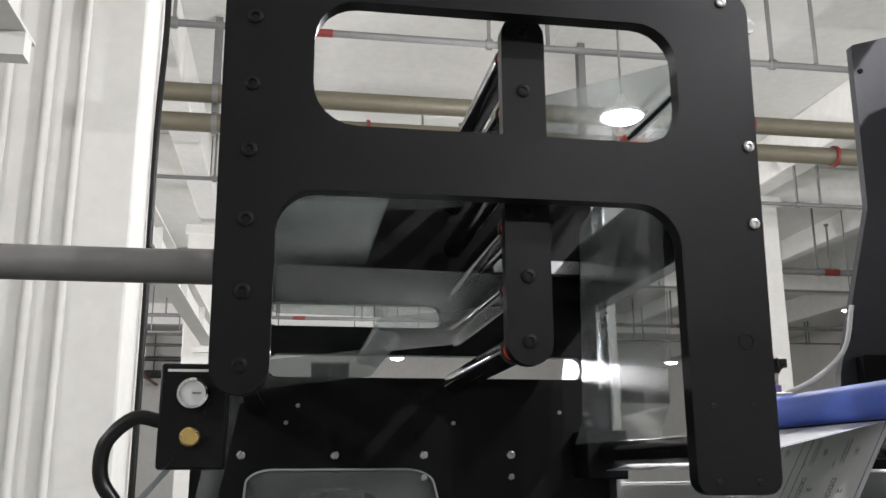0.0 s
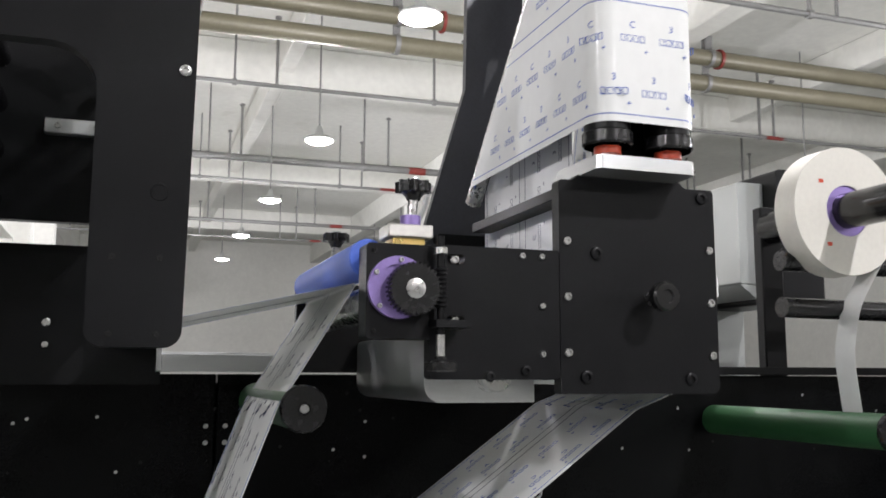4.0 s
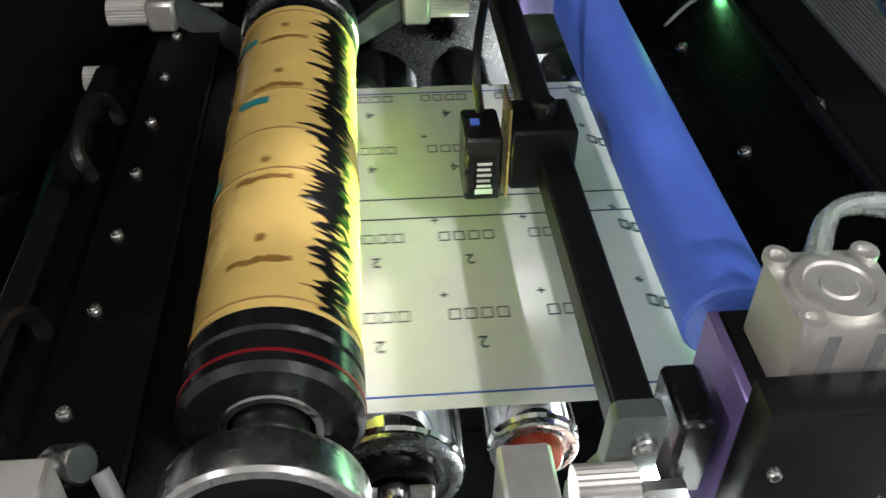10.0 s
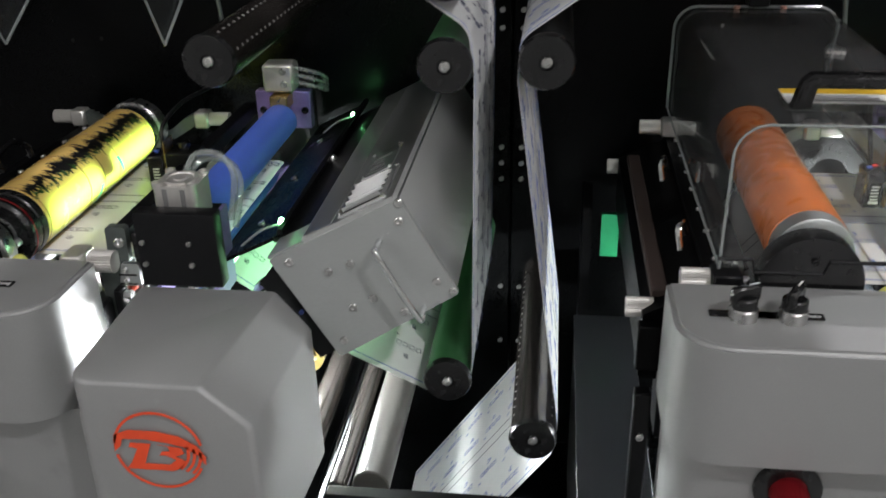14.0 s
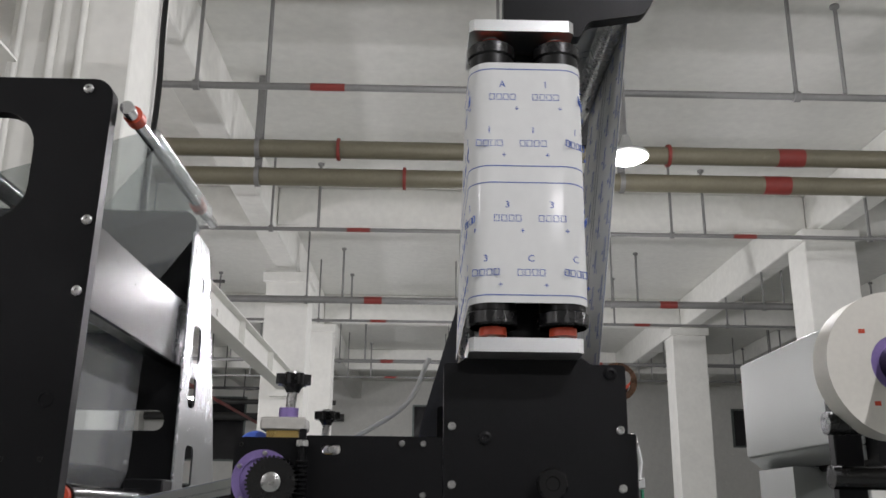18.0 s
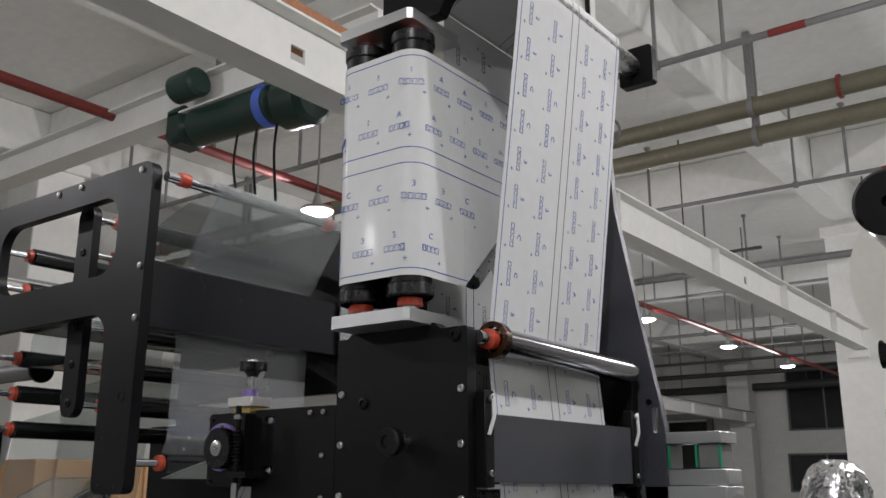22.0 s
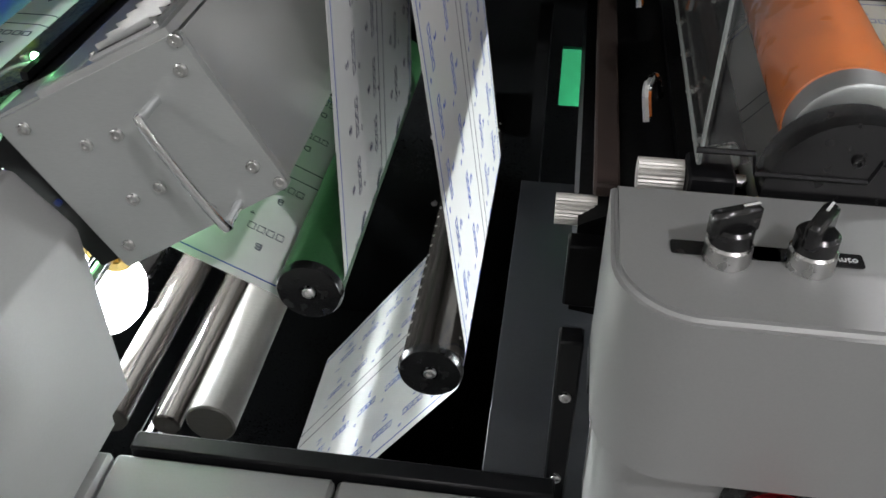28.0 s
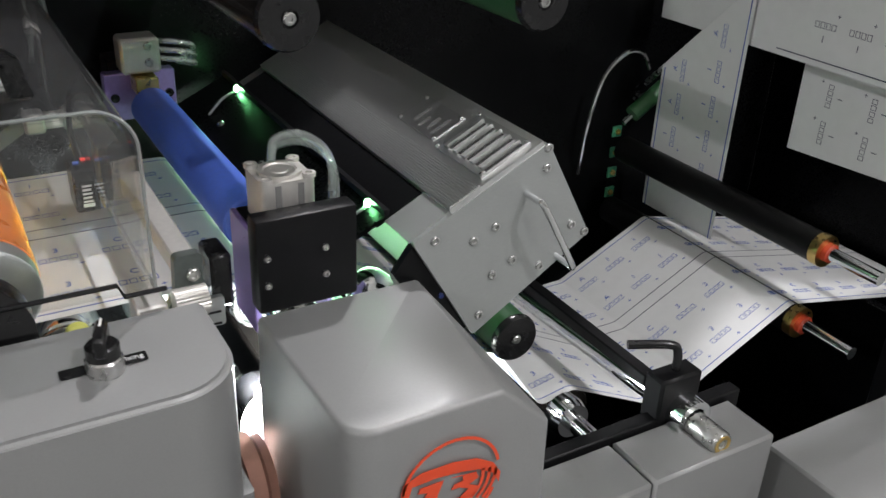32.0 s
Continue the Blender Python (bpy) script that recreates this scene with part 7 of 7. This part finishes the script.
web("paper_web", flat([(-0.03, 2.327), (-0.028, 2.335, 0.004), (0.092, 2.388, 0.022), (0.135, 2.388, 0.022), (0.132, 2.34, 0.02), (0.0585, 1.735, 0.02), (0.058, 1.70, 0.02), (0.078, 1.48, 0.03), (0.082, 1.436, 0.03), (-0.01, 1.402, 0.03), (-0.566, 1.008, 0.031), (-0.568, 0.96, 0.03), (-0.506, 0.48, 0.03), (-0.512, 0.43, 0.031), (-0.77, 0.07)]), "white printed label web from the turner to the second station", 4, None, 1, M_INK)
web("paper_web", flat([(-0.30, 0.60), (-0.207, 0.7155, 0.02), (0.033, 0.7155, 0.03), (0.20, 0.585, 0.05), (0.353, 0.521, 0.031), (0.43, 0.41, 0.02), (0.487, 0.420, 0.03), (0.63, 0.347, 0.02), (0.74, 0.349, 0.02), (0.93, 0.445, 0.02), (1.35, 0.36)]), "white printed label web leaving the second station", 1, None, 1, M_INK)

# turner: upright band round the two rollers, cut at the turn bars
band = thing("turner_web", (-0.06, -0.69, 1.8), "white printed label web wrapped round the turner rollers", "paper web", "paper webs")
Z0, Z1 = 1.812, 2.186


def upright(bm, line, za, zb, thick=0.0004, cut=None):
    rows = []
    for i, p in enumerate(line):
        d = (line[min(i + 1, len(line) - 1)] - line[max(i - 1, 0)]).normalized()
        nn = Vector((-d.y, d.x)) * thick / 2
        a, b = p + nn, p - nn
        rows.append([bm.verts.new(q) for q in ((a.x, a.y, za), (a.x, a.y, zb), (b.x, b.y, zb), (b.x, b.y, za))])
    for A, B in zip(rows, rows[1:]):
        for k in range(4):
            bm.faces.new((A[k], A[(k + 1) % 4], B[(k + 1) % 4], B[k]))
    bm.faces.new(rows[0])
    bm.faces.new(rows[-1][::-1])
    return bm


mid = arc_line([(-0.1485, -0.56), (-0.1485, -0.691, 0.035), (0.0235, -0.691, 0.035), (0.0235, -0.56)], 10)
part("front_band", upright(BM(), mid, Z0, Z1), M_WEB, band)
part("left_flank", slab(BM(), [(-0.5599, Z0), (-0.19, Z0), (-0.5599, Z1)], -0.1487, -0.1483, "x"), M_WEB, band)
part("right_flank", slab(BM(), [(-0.5599, Z0), (-0.5599, Z1), (-0.19, Z1)], 0.0233, 0.0237, "x"), M_WEB, band)
rising = part("rising_web", slab(BM(), [(-0.545, 1.44), (-0.175, 1.44), (-0.175, Z0 - 0.01), (-0.545, Z1)], -0.1135, -0.1131, "x"), M_WEB, band)
leaving = part("leaving_web", slab(BM(), [(-0.545, Z0), (-0.175, Z1 + 0.01), (-0.175, 2.325), (-0.545, 2.325)], -0.0302, -0.0298, "x"), M_WEB, band)
for z, m in ((Z0 + 0.011, M_INK), (1.992, M_INK), (2.018, M_INK), (Z1 - 0.011, M_INK)):
    part("printed_line", upright(BM(), mid, z - 0.0007, z + 0.0007, 0.0012), m, band)
    part("printed_line", box(BM(), -0.1491, -0.1479, -0.56, -0.56 + (Z1 - z) * 0.98, z - 0.0007, z + 0.0007), m, band)
    part("printed_line", box(BM(), 0.0229, 0.0241, -0.56, -0.56 + (z - Z0) * 0.98, z - 0.0007, z + 0.0007), m, band)
for v in (0.03, 0.487, 0.552, 0.97):
    y = Y0 + v * 2 * HW
    part("printed_line", box(BM(), -0.1139, -0.1127, y - 0.0007, y + 0.0007, 1.44, Z1 - (y - Y0) - 0.005), M_INK2, rising)
for lane in LANES:
    z = (Z0 + Z1) / 2 + lane
    wrap = arc_line([(-0.1485, -0.56 + (Z1 - z) - 0.03), (-0.1485, -0.691, 0.035), (0.0235, -0.691, 0.035), (0.0235, -0.56 + (z - Z0) - 0.03)], 8)
    run(band, [(p.x, p.y, z) for p in wrap], (0, 0, 1), M_INK, 1, ((lane > 0) * 1e-6,), shift=(z - Z0) / PITCH_ROW % 1)
    y = YC + lane
    run(rising, [(-0.1133, y, 1.46), (-0.1133, y, Z1 - (y - Y0) - 0.04)], (0, 1, 0), M_INK2, 1, (lane * 1e-6,), moving=False)
    run(leaving, [(-0.030, y, Z0 + (y - Y0) + 0.05), (-0.030, y, 2.32)], (0, 1, 0), M_INK2, 1, (lane * 1e-6,), moving=False)

# the unwinding end of the press
lw = thing("infeed_web", (-1.70, -0.36, 0.2), "white paper web running down behind a black roller", "paper web", "paper webs")
part("sheet", sheet(BM(), arc_line([(-1.95, 1.10), (-1.752, 0.93, 0.03), (-1.745, 0.86, 0.03), (-1.67, 0.65, 0.3), (-1.66, 0.45, 0.3), (-1.70, 0.06)]), -0.60, Y1), M_WEB, lw)
uw = thing("unwind_unit", (-1.80, -0.04, 0.0), "tan material roll with blue ends under a smoky cover", "unwind unit")
part("back_plate", box(BM(), -2.6, -1.605, -0.038, 0.0, 0.02, 1.30, 0.002), M_BLACK2, uw)
part("roll", cyl(BM(), (-1.76, -0.78, 1.075), (-1.76, -0.16, 1.075), 0.088, 40, 0.002), M_TAN, uw)
part("end_flange", cyl(BM(), (-1.76, -0.159, 1.075), (-1.76, -0.10, 1.075), 0.092, 40, 0.002), M_NAVY, uw, "dark blue end flange")
part("shaft", cyl(BM(), (-1.76, -0.10, 1.075), (-1.76, -0.04, 1.075), 0.02, 16), M_STEEL, uw)
part("cover", lathe(BM(), (-1.76, -0.80, 1.075), (0, 1, 0), [(0, 0.118), (0.70, 0.118), (0.70, 0.122), (0, 0.122), (0, 0.118)], 32), M_SMOKE, uw, "smoky clear half-round cover")
tri_bm = slab(BM(), [(-0.40, 1.07), (-0.35, 1.07), (-0.375, 1.115)], -1.6365, -1.6355, "x")
sg = part("warning_sign", tri_bm, M_WARN, uw, "yellow warning triangle")
part("sign_bar", box(BM(), -1.6353, -1.6348, -0.378, -0.372, 1.08, 1.10), M_RUBBER, sg)

# the turned half web at the third unit
tw = thing("turned_web", (1.0, -0.2, 0.43), "narrow printed label web folded over a slanting bar", "paper web", "paper webs")
part("hanging_strip", slab(BM(), [(-0.29, 0.43), (-0.095, 0.43), (-0.095, 0.717), (-0.29, 0.912)], 1.0, 1.0004, "x"), M_WEB, tw)
part("level_strip", slab(BM(), [(-0.06, 0.80), (-0.335, 0.80), (-0.75, 0.80), (-0.75, 1.09), (-0.335, 1.09), (-0.06, 1.09)], 1.012, 1.0124, "x"), M_WEB, tw)
part("rear_strip", slab(BM(), [(-0.343, 0.622), (-0.545, 0.633), (-0.545, 0.79), (-0.343, 0.79)], 1.09, 1.0904, "x"), M_WEB, tw)
solid("turn_bar", cyl(BM(), (1.006, -0.05, 0.668), (1.006, -0.33, 0.948), 0.0055, 16), M_STEEL, "steel bar that folds the narrow web", "turn bar", "turn bars")
for y in (-0.103, -0.282):
    part("printed_line", box(BM(), 0.9992, 1.0012, y - 0.0008, y + 0.0008, 0.43, 0.612 - y), M_INK, tw)
for z in (0.81, 1.08):
    part("printed_line", box(BM(), 1.0112, 1.0132, -0.75, -0.34, z - 0.0008, z + 0.0008), M_INK2, tw)
for y in (-0.15, -0.235):
    run(tw, [(1.0002, y, 0.59 - y), (1.0002, y, 0.44)], (0, 1, 0), M_INK, 1, (1e-6,), shift=0.3)
for z in (0.865, 0.985):
    run(tw, [(1.0122, -0.36, z), (1.0122, -0.74, z)], (0, 0, -1), M_INK2, 1, (1e-6,))
for y in (-0.405, -0.49):
    run(tw, [(1.0902, y, 0.64), (1.0902, y, 0.78)], (0, -1, 0), M_INK2, 1, (1e-6,), moving=False)

# ---- the third unit ----
tu = thing("third_unit", (1.05, -0.3, 0.0), "black side plates of the third press unit", "press unit", kind="structure")
part("side_plate", box(BM(), 1.13, 1.15, -0.66, -0.05, 0.06, 0.40, 0.003), M_BLACK2, tu)
# added plate: blocks the bright hall past the machine's end
part("side_plate", box(BM(), 1.37, 1.39, -0.64, -0.045, 0.062, 1.40, 0.003), M_BLACK2, tu)
part("front_plate", box(BM(), 1.01, 1.9, -0.69, -0.665, 0.06, 0.60, 0.003), M_BLACK, tu)
bolts(tu, [(x, -0.69, z) for x in (1.03, 1.20) for z in (0.16, 0.235, 0.33, 0.48)], r=0.009)
for x, z in ((0.955, 0.545), (0.935, 0.418)):
    r = thing("sealed_roller", (x, -0.56, z), "dark roller with a brass ring and red seal", "roller", "third unit rollers")
    part("tube", cyl(BM(), (x, -0.55, z), (x, -0.07, z), 0.026, 28), M_RUBBER, r)
    part("ring", lathe(BM(), (x, -0.565, z), (0, 1, 0), [(0, 0.016), (0, 0.027), (0.016, 0.027), (0.016, 0.02)], 28), M_BRASS, r, "brass bearing ring")
    part("seal", cyl(BM(), (x, -0.574, z), (x, -0.562, z), 0.0158, 20), M_REDRING, r, "red seal")
    part("shaft", cyl(BM(), (x, -0.664, z), (x, -0.574, z), 0.011, 16), M_CHROME, r)
roller("web_roller", 0.487, 0.385, -0.55, -0.07, 0.031, M_CARBON, "dark roller under the leaving web", "third unit rollers", cap=False)
rc = thing("clamp_roller", (0.466, -0.56, 0.382), "chrome clamped roller end at the front base", "roller", "third unit rollers")
part("collar", lathe(BM(), (0.468, -0.575, 0.39), (0, 1, 0), [(0, 0.0), (0, 0.026), (0.012, 0.030), (0.03, 0.030), (0.03, 0)], 28), M_CHROME, rc)
part("shaft", cyl(BM(), (0.468, -0.66, 0.39), (0.468, -0.575, 0.39), 0.014, 18), M_CHROME, rc)
nb = thing("press_bar", (0.545, -0.7, 0.44), "chrome pressing bar in a black clamp with a lever", "pressing bar")
part("bar", cyl(BM(), (0.545, -0.66, 0.462), (0.50, -0.08, 0.475), 0.0165, 24), M_CHROME, nb)
part("rail", box(BM(), 0.515, 0.535, -0.65, -0.08, 0.482, 0.50, 0.002), M_BLACK, nb)
part("clamp", box(BM(), 0.508, 0.578, -0.69, -0.655, 0.445, 0.515, 0.004), M_BLACK, nb)
part("collar", lathe(BM(), (0.549, -0.715, 0.46), (0, 1, 0), [(0, 0.018), (0, 0.028), (0.025, 0.028), (0.025, 0.018)], 28), M_CHROME, nb)
part("tip", lathe(BM(), (0.549, -0.765, 0.458), (0, 1, 0), [(0, 0), (0, 0.004), (0.004, 0.005), (0, 0.007), (0, 0.014), (0.004, 0.0165), (0.05, 0.0165), (0.05, 0)], 24), M_STEEL, nb)
part("tip_ring", lathe(BM(), (0.549, -0.7655, 0.458), (0, -1, 0), [(0, 0.008), (0.001, 0.008), (0.001, 0.0125), (0, 0.013)], 24), M_BRASS, nb, "brass ring at the tip")
part("lever", tube(BM(), curve_pts([(0.545, -0.672, 0.515), (0.545, -0.67, 0.54), (0.535, -0.665, 0.552), (0.485, -0.64, 0.552)], 6), 0.006, 10), M_PLASTIC, nb, "black clamping lever")
# chrome hose loop; terminals whose green lighting is put into their colour
solid("hose_loop", tube(BM(), curve_pts([(1.0, -0.06, 0.70), (0.97, -0.07, 0.735), (0.92, -0.08, 0.745), (0.87, -0.08, 0.70), (0.852, -0.07, 0.60), (0.86, -0.05, 0.50)]), 0.0045, 8), M_CHROME, "chrome hose bent in a loop on the back plate", "hose")
fit = thing("air_fitting", (0.99, -0.06, 0.63), "green air cylinder with chrome nipples", "air fitting")
part("body", cyl(BM(), (0.958, -0.075, 0.617), (1.03, -0.075, 0.665), 0.016, 20), M_GREEN, fit)
part("nipple", cyl(BM(), (0.938, -0.075, 0.603), (0.957, -0.075, 0.616), 0.007, 8), M_CHROME, fit)
part("foot", box(BM(), 0.985, 1.0, -0.06, -0.041, 0.62, 0.65), M_STEEL, fit)
for k in range(4):
    tm = thing("terminal", (0.953, -0.05, 0.44 + 0.044 * k), "small metal cable terminal with a green glint painted into its colour", "terminal", "cable terminals")
    part("plate", box(BM(), 0.942, 0.964, -0.046, -0.041, 0.43 + 0.044 * k, 0.452 + 0.044 * k, 0.001), mat("green_lit_terminal", (0.08, 0.36, 0.20), 0.35, 0.2, 0.1, 60, 0.0), tm)
    part("screw", bolt(BM(), (0.953, -0.046, 0.441 + 0.044 * k), r=0.006), M_BRASS, tm)

# ---- what moves ----
roll_amber = plate_roll(0.0, "plate rolls", False)
roll_orange = plate_roll(PITCH, "plate rolls", True)


def motions():
    """The plate rolls turn once in 0.6625 s, tops running to the left; the printed rows run on along the webs."""
    for ob, off in ((roll_amber, 5506.3), (roll_orange, 40.0)):
        p = ob.location.copy()
        walk(ob, [(k / 10, pose(p.x, p.y, p.z, 0, off - 54.34 * k, 0)) for k in range(321)])
    for ob, at, s0, span, bends in RUNS:
        rows = []
        for k in range(0, 961, 3):
            s, nxt = s0 + SPEED * k / 30, s0 + SPEED * (k + 3) / 30
            near = min((abs(b - s % span) for b in bends), default=9)
            if k % 12 == 0 or near < 0.10 or s % span < 0.05 or s % span > span - 0.05 or k == 960:
                rows.append((k / 30, at(s % span)))
            if k < 960 and s // span != nxt // span:
                rows.append(((k + 1) / 30, at(span)))
                rows.append(((k + 2) / 30, at(0.0)))
        walk(ob, rows)


motions()
